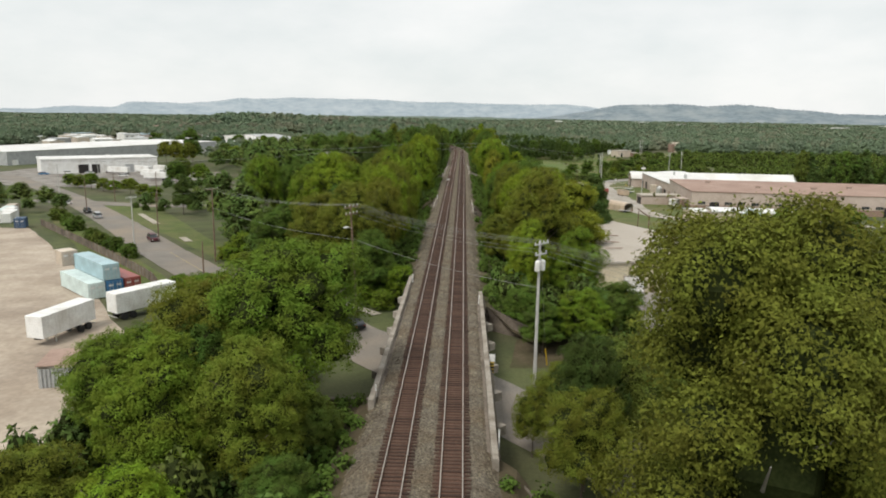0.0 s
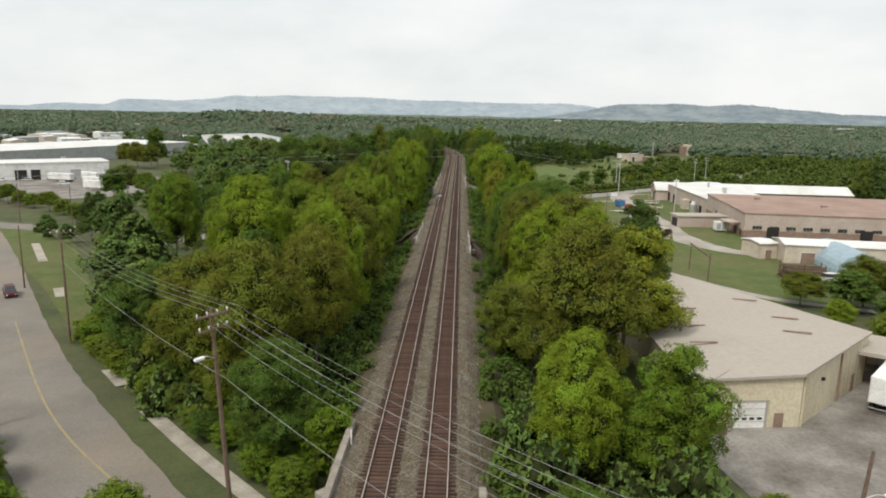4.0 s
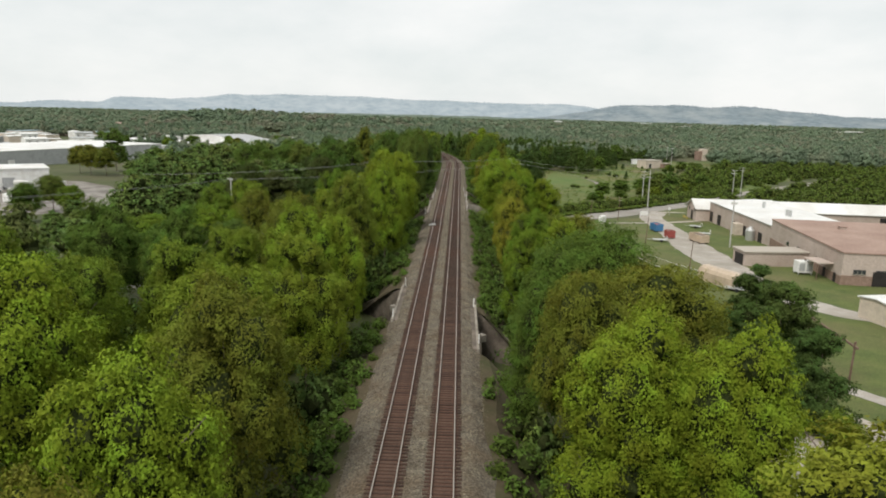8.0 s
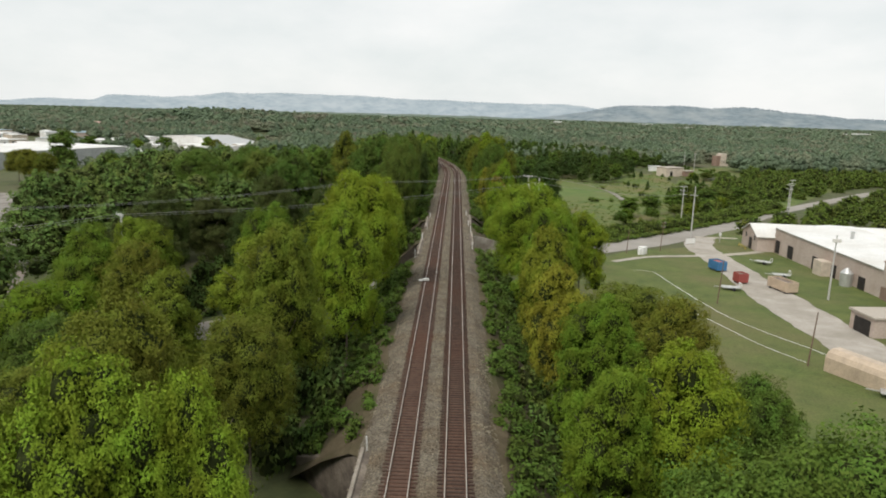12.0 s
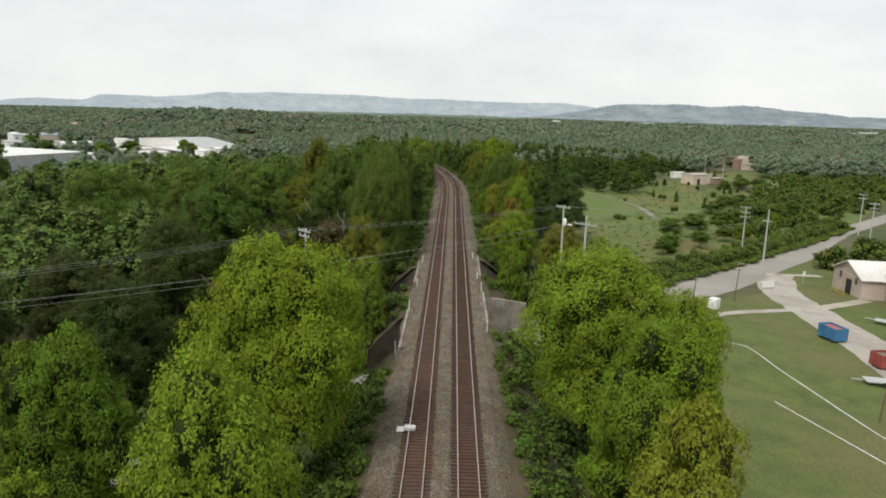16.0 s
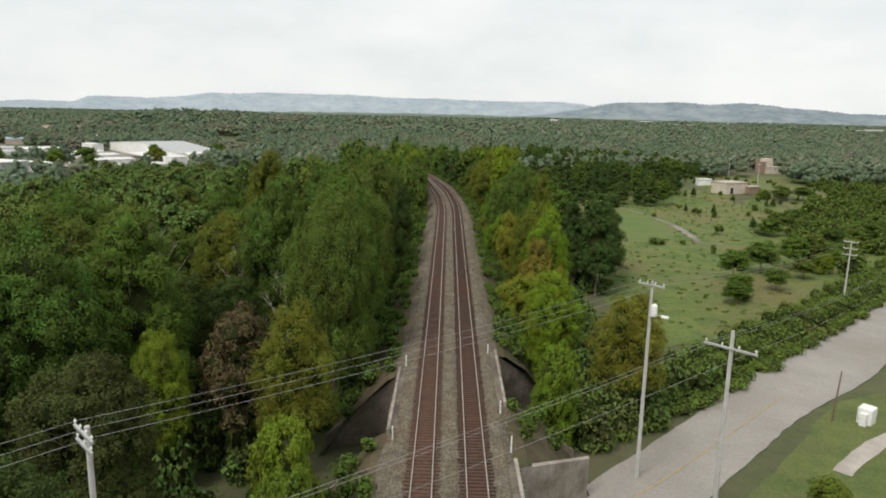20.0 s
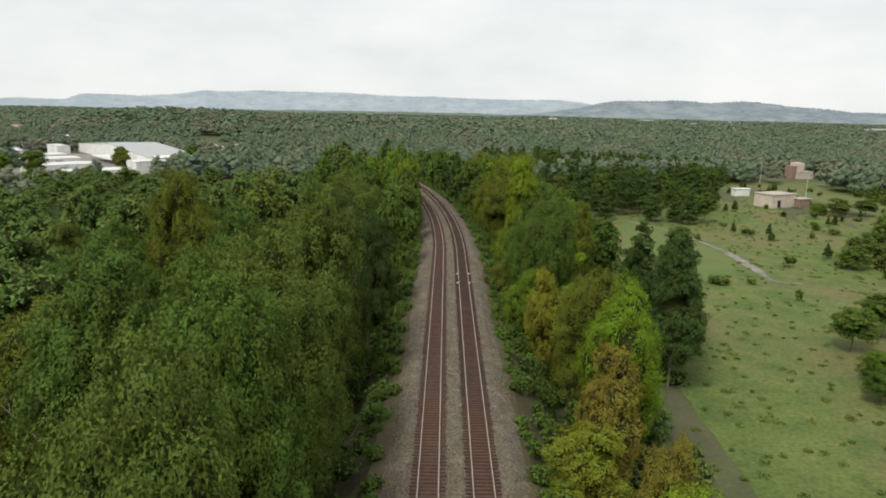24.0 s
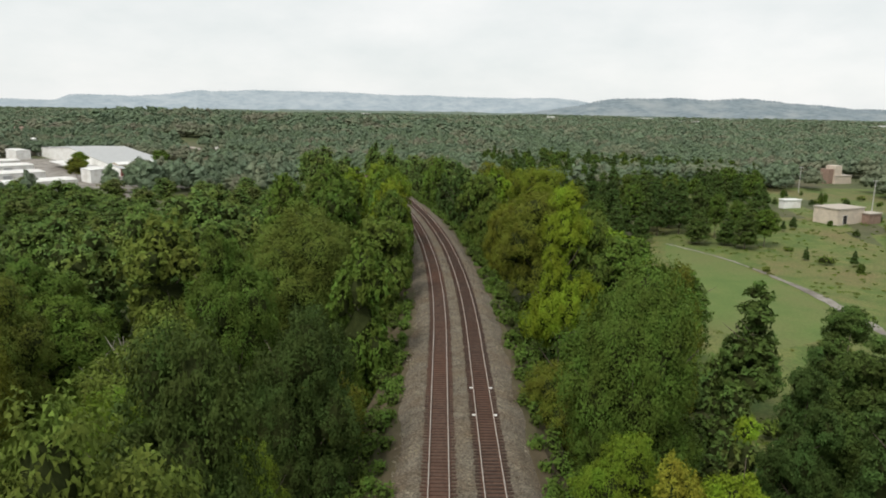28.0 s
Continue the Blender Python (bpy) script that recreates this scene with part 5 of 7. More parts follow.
for i in range(60):
    x, y = rng.uniform(45, 170), rng.uniform(470, 680)
    if inside(x, y, OPEN[3]) and x > 92 - (y - 470) * 0.0:
        plant("pine" if rng.random() < 0.6 else "shrub", x, y, rng.uniform(0.9, 1.7), rng.uniform(2, 4.5))
# dark trees behind the factory
for i in range(16):
    plant("pine" if i % 3 else "dark", 146 + 3.6 * i + rng.uniform(-2, 2), 305 + rng.uniform(-16, 16), rng.uniform(4, 6), rng.uniform(15, 21))
# pine wood behind the field
for i in range(800):
    x, y = rng.uniform(24, 190), rng.uniform(510, 800)
    if seg_dist(x, y, LINE) > 13 and x < 92 + max(0, (y - 540)) * 0.45 and y > 545 - abs(x - 66) * (0.6 if x < 66 else 0.72) and all((x - a) ** 2 + (y - b) ** 2 > 30 for a, b, c in TREES):
        plant("pine" if rng.random() < 0.8 else "dark", x, y, rng.uniform(3.0, 4.8), rng.uniform(10.5, 19) * (1 - (x - 30) / 420))


def dead_tree(x, y, h, seed):
    gg = np.random.default_rng(seed)
    root = thing("dead_tree", "bare grey leafless tree in the wood", "tree", pose(x, y, float(gz(x, y))), "trees of the wood")
    part("trunk", Shape().tube([(0, 0, -0.5), (0.2, 0, h * 0.4), (0.1, 0.3, h)], [0.25, 0.16, 0.03], 7), M["pale_bark"], root)
    for i in range(11):
        a, z = i * 2.4, h * (0.35 + 0.055 * i)
        L = (h - z) * 0.75 + 0.8
        e = Vector((L * 0.6 * math.cos(a), L * 0.6 * math.sin(a), z + L * 0.75))
        s = Shape().tube([(0.15, 0.1, z), tuple(Vector((0.15, 0.1, z)).lerp(e, 0.5) + Vector((0, 0, -0.15))), tuple(e)], [0.09, 0.055, 0.015], 5)
        for j in range(4):
            b = Vector((0.15, 0.1, z)).lerp(e, 0.4 + 0.15 * j)
            s.tube([tuple(b), tuple(b + Vector((gg.uniform(-0.8, 0.8), gg.uniform(-0.8, 0.8), gg.uniform(0.6, 1.3))))], [0.03, 0.008], 4)
        part("branch", s, M["pale_bark"], root)


for i, (x, y, h) in enumerate(((-31, 404, 17), (-27.5, 400, 14), (-46, 352, 19), (-30, 345, 17), (-26, 342, 16), (-21, 333, 15), (-23, 166, 15), (-60, 425, 20), (-35, 372, 18))):
    dead_tree(x, y, h, i)

# ---- far woods ----
g = np.random.default_rng(11)
far, bushy = Soup(), Soup()


def wooded(x, y):
    """Where the distant woods stand."""
    if y < 640 and -150 < x < 95 or y < 420 and x < 0 or abs(x) > 0.95 * (y + 60):
        return False
    if y < 760 and (seg_dist(x, y, RIGHT_ROAD) < 12 or seg_dist(x, y, LEFT_ROAD) < 12 or seg_dist(x, y, LINE) < 14):
        return False
    if seg_dist(x, y, RAIL_YARD) < 22 or any(inside(x, y, p) for p in OPEN):
        return False
    return not (x < -150 and y < 1080 and noise.noise((x * 0.008, y * 0.008, 0)) > 0.08)


RAIL_YARD = [(-40, 735), (-79, 771), (-160, 868), (-251, 985)]
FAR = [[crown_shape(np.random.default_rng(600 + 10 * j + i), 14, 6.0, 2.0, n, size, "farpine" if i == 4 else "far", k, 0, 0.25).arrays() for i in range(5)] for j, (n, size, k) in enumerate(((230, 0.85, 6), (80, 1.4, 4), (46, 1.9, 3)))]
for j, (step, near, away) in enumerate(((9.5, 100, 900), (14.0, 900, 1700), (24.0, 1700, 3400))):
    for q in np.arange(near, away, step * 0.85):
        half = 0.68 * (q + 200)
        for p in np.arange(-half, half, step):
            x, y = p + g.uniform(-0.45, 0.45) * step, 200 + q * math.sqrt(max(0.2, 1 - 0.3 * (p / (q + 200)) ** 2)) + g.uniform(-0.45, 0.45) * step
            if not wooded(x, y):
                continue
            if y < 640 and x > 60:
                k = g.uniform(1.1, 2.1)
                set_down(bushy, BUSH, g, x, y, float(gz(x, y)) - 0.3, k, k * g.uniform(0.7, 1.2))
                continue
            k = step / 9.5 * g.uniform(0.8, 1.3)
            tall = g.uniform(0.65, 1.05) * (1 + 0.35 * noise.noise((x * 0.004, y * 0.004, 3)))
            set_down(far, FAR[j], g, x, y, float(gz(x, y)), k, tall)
tagged(part("scrub", bushy, [M["weed"], M["core_shade"]], None, "green scrub and small trees beyond the road"), category="scrub", kind="stuff")
tagged(part("far_woods", far, [M["haze_toned_leaf"], M["core_shade"]], None, "green woods with haze painted into their colour, spreading to the hills"), category="woods", kind="stuff")


# ---- hills on the horizon ----
def ridge(name, dist, z0, tops, material, label):
    s = Shape()
    n = 2600
    vs = []
    for i in range(n + 1):
        a = -0.95 + 1.9 * i / n
        h = np.interp(math.degrees(a), [t[0] for t in tops], [t[1] for t in tops])
        h += 3 * noise.noise((a * 25, dist * 0.01, 0)) + 2.5 * noise.noise((a * 90, dist * 0.01, 2))
        top = h + 5.0 * abs(noise.noise((a * 190, 1, 2))) + 5.0 * noise.noise((a * 520, 2, 2)) + 4.0 * noise.noise((a * 1100, 4, 2))
        for d, z in ((-420, z0), (-200, z0 + 0.55 * (h - z0)), (-60, z0 + 0.93 * (h - z0)), (0, top), (260, h * 0.7)):
            vs.append(((dist + d) * math.sin(a), (dist + d) * math.cos(a), z))
    s.add(vs, [(i * 5 + j, (i + 1) * 5 + j, (i + 1) * 5 + j + 1, i * 5 + j + 1) for i in range(n) for j in range(4)])
    return structure(name, s, material, label, True)


ridge("backdrop_far_ridge", 4500, -20, [(-60, 6.4), (-32.85, 12.4), (-31.87, 11.5), (-30.86, 22.6), (-29.49, 31.7), (-27.73, 26.3), (-26.65, 28.6), (-26.27, 41.9), (-25.9, 55.3), (-25.34, 59.8), (-24.4, 58.8), (-22.1, 54.5), (-20.12, 65.5), (-18.7, 81.8), (-17.67, 90.8), (-16.01, 88.0), (-14.74, 94.1), (-13.89, 99.4), (-11.74, 97.4), (-9.56, 95.3), (-7.8, 99.0), (-5.13, 87.2), (-2.88, 84.7), (-0.64, 85.6), (1.61, 79.4), (3.85, 76.7), (8.27, 81.2), (10.02, 70.7), (10.89, 58.7), (14.89, 40), (60, 20)], M["hill_pale"], "far ridge with pale haze painted into its colour")
ridge("backdrop_ridge", 3900, -20, [(-60, -25), (5.29, -10), (8.29, 20.5), (10.01, 41.0), (10.94, 57.1), (11.7, 67.1), (12.54, 74.1), (14.62, 77.2), (16.66, 80.1), (19.07, 72.3), (20.99, 83.3), (22.89, 72.3), (24.37, 61.0), (26.17, 53.1), (27.92, 40.2), (30.17, 39.1), (45, 60), (60, 30)], M["hill_far"], "wooded ridge with blue haze painted into its colour")
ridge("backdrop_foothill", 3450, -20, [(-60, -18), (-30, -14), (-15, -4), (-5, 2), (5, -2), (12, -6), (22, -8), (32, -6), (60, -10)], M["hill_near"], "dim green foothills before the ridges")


# ---- poles and cables ----
def utility_pole(x, y, h, material="wood_pole", arms=((0.4, 2.4),), turn=0.0, cans=0, lamp=0.0, lean=(0, 0), label="", r=0.15, mast_lamp=None):
    """A pole; arms: (distance below the top, length)."""
    z = float(gz(x, y))
    root = thing("utility_pole", label or "weathered brown wooden utility pole with crossarm", "utility pole", pose(x, y, z, lean[0], lean[1], turn), "utility poles")
    part("shaft", Shape().tube([(0, 0, -0.6), (0, 0, h * 0.5), (0, 0, h)], [r * 1.2, r, r * 0.72], 9), M[material], root)
    for drop, length in arms:
        arm = part("crossarm", Shape().slab(-length / 2, length / 2, -0.07 - r, 0.05 - r, h - drop - 0.07, h - drop + 0.07, 0.015), M["metal"] if material == "grey_pole" else M["wood_pole"], root, "pale crossarm")
        n = 4 if length > 2 else 3
        for i in range(n):
            q = -length / 2 + 0.12 + (length - 0.24) * i / (n - 1)
            part("insulator", Shape().tube([(q, -r, h - drop + 0.07), (q, -r, h - drop + 0.16), (q, -r, h - drop + 0.2), (q, -r, h - drop + 0.3)], [0.03, 0.03, 0.075, 0.04], 7), M["white"], arm, "pale insulator")
    for i in range(cans):
        s = (-1) ** i
        part("transformer", Shape().tube([(s * 0.42, -0.1, h - 3.2), (s * 0.42, -0.1, h - 3.12), (s * 0.42, -0.1, h - 2.2), (s * 0.42, -0.1, h - 2.1), (s * 0.42, -0.1, h - 2.0)], [0.2, 0.29, 0.29, 0.24, 0.08], 12), M["white"], root, "pale grey transformer can")
    if lamp:
        s = Shape().tube([(0, 0, h - 3.4), (lamp * 0.5, -0.3, h - 2.9), (lamp, -0.5, h - 2.85)], 0.035, 6)
        a = part("lamp_arm", s, M["metal"], root)
        part("lamp_head", Shape().slab(lamp - 0.12, lamp + 0.55, -0.65, -0.35, h - 2.95, h - 2.78, 0.04), M["white"], a, "white street-lamp head")
    return root


def cable(a, b, sag=0.8, r=0.012, label="thin pale overhead power cable"):
    """A hanging cable from a to b."""
    a, b = Vector(a), Vector(b)
    pts = [a.lerp(b, i / 16) - Vector((0, 0, sag * 4 * (i / 16) * (1 - i / 16))) for i in range(17)]
    return tagged(part("overhead_cable", Shape().tube(pts, r, 4, caps=False), M["wire"]), label, "cable", "overhead cables")


def top_of(x, y, h, dx=0.0, dz=0.0, turn=0.0):
    return (x + dx * math.cos(radians(turn)), y + dx * math.sin(radians(turn)), float(gz(x, y)) + h + dz)


# near crossing: brown pole left of the line, grey pole with transformers right of it
PA, PT, PB, PN = (-12.3, 93.4), (10.5, 70.2), (-47.2, 134.5), (52, 26)
HA = 11.7 - float(gz(*PA))
HT = 11.3 - float(gz(*PT))
HB = 8.9 - float(gz(*PB))
utility_pole(*PA, HA, arms=((0.35, 2.4), (1.3, 2.2)), turn=50, lamp=-1.6, lean=(0, -3), label="tall brown wooden utility pole with two crossarms and street lamp")
utility_pole(*PT, HT, "grey_pole", ((0.3, 2.4), (1.4, 2.0)), 48, cans=2, label="grey utility pole with two crossarms and transformer cans", r=0.17)
utility_pole(*PB, HB, arms=((0.3, 2.6),), turn=48, label="brown wooden utility pole beside the road")
for i, (d, dz) in enumerate(((-1.1, -0.1), (-0.4, -0.1), (0.4, -0.1), (1.1, -0.1), (-0.9, -1.1), (0.9, -1.1))):
    cable(top_of(*PA, HA, d, dz, 50), top_of(*PT, HT, d, dz, 48), 0.7)
    cable(top_of(*PT, HT, d, dz, 48), top_of(*PN, 15, d, dz, 48), 0.9)
    if i < 4:
        cable(top_of(*PB, HB, d, -0.1, 48), top_of(*PA, HA, d, dz, 50), 1.0)
cable(top_of(*PA, HA, 0, -5), top_of(*PT, HT, 0, -5), 0.6, 0.022, "thick dark telephone cable over the tracks")
cable(top_of(*PB, HB, 0, -4), top_of(*PA, HA, 0, -5), 0.8, 0.022, "thick dark telephone cable along the road")
utility_pole(*PN, 15, label="brown wooden utility pole at the yard's edge", turn=48)
ROADSIDE = [(-71.6, 163.5, 11), (-66, 139.5, 12.5), (-39.7, 108.6, 8.2), (-112, 205, 11), (-148, 252, 12), (-152, 288, 12), (-120, 238, 11), (-104, 236, 11)]
for x, y, h in ROADSIDE:
    utility_pole(x, y, h, "wood_pole" if h < 12 else "grey_pole", arms=((0.3, 2.2),) if h > 11 else (), turn=50, r=0.13)
for (x0, y0, h0), (x1, y1, h1) in ((ROADSIDE[0], ROADSIDE[3]), (ROADSIDE[3], ROADSIDE[4])):
    cable(top_of(x0, y0, h0), top_of(x1, y1, h1), 1.0)
cable(top_of(*PB, HB), top_of(*ROADSIDE[0][:2], 11), 0.8)
gw = thing("guy_wire", "steel guy wire with yellow plastic guard", "guy wire", pose(12.6, 76.5, float(gz(12.6, 76.5))))
part("guard", Shape().tube([(0, 0, 0), (-0.35, -0.75, 2.2)], 0.07, 8), M["yellow_guard"], gw, "bright yellow plastic guard")
part("wire", Shape().tube([(-0.35, -0.75, 2.2), (-1.9, -6.2, 13.5)], 0.012, 5), M["wire"], gw)
# lot poles
utility_pole(29.4, 91.5, 8.6, arms=(), lamp=1.2, turn=10, lean=(0, 4), label="leaning dark wooden pole with yard lamp")
utility_pole(40.5, 82, 6.0, "grey_pole", arms=(), lean=(0, 2), label="plain grey steel yard pole", r=0.09)
# far crossing
PE, PF, PG, PH, PI, PJ = (18.2, 309.5), (18.6, 292.6), (-16.4, 277.0), (77.0, 379.0), (74.0, 359.5), (-46, 246)
HE, HF, HG = 11.4 - float(gz(*PE)), 12.3 - float(gz(*PF)), 12.2 - float(gz(*PG))
utility_pole(*PE, HE, "grey_pole", ((0.3, 2.6),), -45, cans=1, lamp=1.5, label="grey utility pole with crossarm and transformer can", r=0.17)
utility_pole(*PF, HF, "grey_pole", ((1.2, 3.6),), -45, label="grey utility pole with one wide crossarm", r=0.17)
utility_pole(*PG, HG, "grey_pole", ((0.3, 2.4), (0.9, 2.0)), -45, label="pale grey utility pole rising out of the trees", r=0.17)
utility_pole(*PH, 14.5, "grey_pole", ((0.3, 2.6), (1.6, 2.6), (2.8, 2.6)), -45, label="grey utility pole with three crossarms", r=0.16)
utility_pole(*PI, 16, "grey_pole", ((2.8, 2.2),), -45, label="tall grey utility pole beside the gate", r=0.18)
utility_pole(*PJ, 18, "grey_pole", ((0.3, 2.6),), -45, label="grey utility pole in the wood", r=0.17)
utility_pole(136, 428, 14, "grey_pole", ((0.3, 2.6), (1.6, 2.4)), -45, r=0.16, label="grey utility pole along the far road")
utility_pole(118, 392, 15, "grey_pole", ((0.3, 2.6), (1.6, 2.4)), -45, r=0.16, label="grey utility pole along the far road")
for d in (-1.1, 0, 1.1):
    cable(top_of(*PG, HG, d, -0.1, -45), top_of(*PE, HE, d, -0.1, -45), 0.5)
    cable(top_of(*PE, HE, d, -0.1, -45), top_of(*PH, 14.5, d, -0.1, -45), 1.2)
    cable(top_of(*PG, HG, d, -0.1, -45), top_of(-62, 240, 19, d, 0, -45), 0.9)
for d in (-1.5, -1.1, 1.5):
    cable(top_of(*PJ, 18, d * 0.7, -0.3, -45), top_of(*PF, HF, d, -1.0, -45), 0.9)
    cable(top_of(*PF, HF, d, -1.0, -45), top_of(*PI, 16, d * 0.7, -2.6, -45), 1.2)
    cable(top_of(*PJ, 18, d * 0.7, -0.3, -45), top_of(-110, 186, 17, d * 0.7, 0, -45), 1.4)
for x, y, h, lab in ((51.4, 242.4, 8, "thin dark wooden pole on the lawn"), (51, 275.5, 8.5, "thin dark wooden pole on the lawn"), (46.4, 326.5, 6.5, "plain short brown wooden pole"), (57, 333, 8, "thin pole with two short crossarms")):
    utility_pole(x, y, h, arms=((0.3, 1.2), (1.4, 1.0)) if "two" in lab else (), lean=(2, 2), label=lab, r=0.1)
yl = thing("yard_light", "tall grey yard-light pole with boxes beside the factory", "lamp post", pose(75.6, 283, float(gz(75.6, 283))))
part("shaft", Shape().tube([(0, 0, -0.5), (0, 0, 13)], [0.2, 0.12], 10), M["grey_pole"], yl)
for dx in (-0.6, 0.0, 0.6):
    part("light_box", Shape().slab(dx - 0.25, dx + 0.25, -0.4, -0.05, 11.6, 12.3, 0.04), M["white"], yl, "pale floodlight box")
# beam on two posts over the lawn
gate = thing("hoist_frame", "dark timber beam on two leaning posts over the lawn", "frame", pose(52, 188, float(gz(52, 188))))
for yy, hh in ((-5.4, 5.6), (5.8, 5.0)):
    part("post", Shape().tube([(0, yy, -0.5), (0.1, yy, hh)], 0.14, 8), M["wood_pole"], gate)
part("beam", Shape().box(-0.12, 0.12, -6, 6.4, 5.0, 5.25, pose(0, 0, 0.1, 2.4)), M["wood_pole"], gate)


# ---- vehicles ----
def car(x, y, turn, paint, label, cat="car", long=4.6, tall=1.5):
    z = float(gz(x, y)) + 0.1
    root = thing(cat.replace(" ", "_"), label, cat, pose(x, y, z, 0, 0, turn), "vehicles on the road")
    h = long / 2
    prof = [(-h, 0.35), (-h, 0.75), (-h + 0.1, 0.9), (-h + 1.1, 0.98), (h - 0.25, 0.98), (h, 0.85), (h, 0.35)]
    s = Shape()
    n = len(prof)
    s.add([(sx * 0.88, p, q) for sx in (-1, 1) for p, q in prof], [tuple(range(n - 1, -1, -1)), tuple(range(n, 2 * n))] + [(i, (i + 1) % n, n + (i + 1) % n, n + i) for i in range(n)])
    body = part("body", s, M[paint], root)
    cab = [(-h + 1.0, 0.98), (-h + 1.75, tall), (h - 0.75, tall), (h - 0.15, 0.98)]
    part("roof_panel", Shape().slab(-0.66, 0.66, -h + 1.7, h - 0.7, tall - 0.03, tall + 0.04, 0.04), M[paint], root)
    g2 = Shape()
    g2.add([(sx * (0.84 if q < 1 else 0.68), p, q) for sx in (-1, 1) for p, q in cab], [(3, 2, 1, 0), (4, 5, 6, 7), (0, 1, 5, 4), (1, 2, 6, 5), (2, 3, 7, 6)])
    part("window", g2, M["glass"], root, "dark tinted car windows")
    for wx in (-0.82, 0.82):
        for wy in (-h + 0.85, h - 0.85):
            w = part("wheel", Shape().tube([(wx - 0.1, wy, 0.33), (wx + 0.1, wy, 0.33)], 0.33, 12), M["rubber"], root)
            part("rim", Shape().tube([(wx - 0.11, wy, 0.33), (wx + 0.11, wy, 0.33)], 0.19, 10), M["metal"], w)
    for lx in (-0.62, 0.62):
        part("headlight", Shape().slab(lx - 0.18, lx + 0.18, -h - 0.01, -h + 0.08, 0.62, 0.76, 0.02), M["white"], body)
        part("tail_light", Shape().slab(lx - 0.18, lx + 0.18, h - 0.08, h + 0.01, 0.68, 0.84, 0.02), M["red_paint"], body)
    return root


for n_, c_ in (("red_paint", (0.28, 0.045, 0.04)), ("maroon", (0.085, 0.022, 0.028)), ("black_paint", (0.02, 0.021, 0.024)), ("silver", (0.48, 0.49, 0.50)), ("blue_paint", (0.055, 0.17, 0.33)), ("pale_blue", (0.38, 0.52, 0.56)), ("pale_teal", (0.62, 0.72, 0.70)), ("rust_red", (0.30, 0.075, 0.065)), ("roof_red", (0.34, 0.10, 0.09)), ("tan_paint", (0.50, 0.40, 0.30)), ("navy", (0.05, 0.09, 0.16)), ("orange_paint", (0.55, 0.22, 0.05)), ("roof_grey", (0.40, 0.41, 0.41)), ("roof_blue", (0.32, 0.42, 0.48)), ("stucco", (0.58, 0.50, 0.41)), ("yellow_paint", (0.60, 0.42, 0.06)), ("brown_junk", (0.16, 0.115, 0.085))):
    M[n_] = mat(n_, tuple(v * 0.93 for v in c_), tuple(min(1, v * 1.07) for v in c_), 0.8, 4.0, 0.45, c=tuple(v * 0.8 for v in c_), cscale=0.5)
car(-70.5, 158, 38, "maroon", "dark red sport-utility car driving along the road", "car", 4.7, 1.65)
car(-12.3, 88.4, 222, "black_paint", "black saloon car near the railway underpass", "car", 4.7, 1.45)
car(-112.6, 206.5, 38, "black_paint", "dark pickup-like car on the road", "car", 5.0, 1.6)
car(-131.5, 228.5, 218, "white", "white saloon car on the road", "car", 4.6, 1.45)
car(-138.5, 236, 218, "white", "white car following on the road", "car", 4.5, 1.5)
car(-158, 262.5, 218, "white", "white van on the road", "car", 5.2, 1.9)
car(-90, 229, 90, "white", "white pickup truck on the side street", "car", 5.3, 1.7)
car(-104, 196, 218, "silver", "silver pickup truck on the road", "car", 5.3, 1.7)


def corrugated(s, x0, x1, y, z0, z1, out, n, d=0.035, along_x=True):
    """One ribbed sheet on an upright side."""
    line = [(x0, y)]
    for i in range(n):
        a = x0 + (x1 - x0) * (i + 0.2) / n
        b = x0 + (x1 - x0) * (i + 0.75) / n
        e = (b - a) * 0.12
        line += [(a, y + out * 0.002), (a + e, y + out * d), (b - e, y + out * d), (b, y + out * 0.002)]
    line.append((x1, y + out * 0.002))
    p = [(q, w) if along_x else (w, q) for q, w in line]
    m = len(p)
    return s.add([(u, v, z) for z in (z0, z1) for u, v in p], [(i, i + 1, m + i + 1, m + i) for i in range(m - 1)])


def container(x, y, z, turn, paint, label, L=12.2, roof=None, open_end=False):
    root = thing("shipping_container", label, "shipping container", pose(x, y, z, 0, 0, turn), "shipping containers")
    W, H = 1.22, 2.6
    s = Shape().box(-W, W, 0, L, 0.08, H - 0.02)
    body = part("body", s, M[paint], root)
    for sx in (-1, 1):
        part("side_panel", corrugated(Shape(), 0.2, L - 0.2, sx * W, 0.25, H - 0.2, sx, int(L * 3), along_x=False), M[paint], root)
    part("roof", Shape().slab(-W - 0.02, W + 0.02, -0.02, L + 0.02, H - 0.02, H + 0.03, 0.02), M[roof or paint], root, "faded container roof")
    for sx in (-1, 1):
        d = part("door", Shape().slab(min(0.02 * sx, 1.18 * sx), max(0.02 * sx, 1.18 * sx), -0.06, -0.005, 0.16, H - 0.14, 0.015), M[paint], root)
        for q in (0.35, 0.8):
            part("lock_bar", Shape().tube([(sx * q, -0.1, 0.2), (sx * q, -0.1, H - 0.2)], 0.025, 6), M["metal"], d)
        part("marking", Shape().box(min(0.25 * sx, 0.95 * sx), max(0.25 * sx, 0.95 * sx), -0.068, -0.06, 1.75, 1.95), M["white"], d, "unreadable pale marking bars")
    for sx in (-1, 1):
        for yy in (0, L - 0.16):
            part("corner_post", Shape().box(sx * W - 0.08, sx * W + 0.08, yy - 0.02, yy + 0.18, 0, H), M[paint], root)
    return root


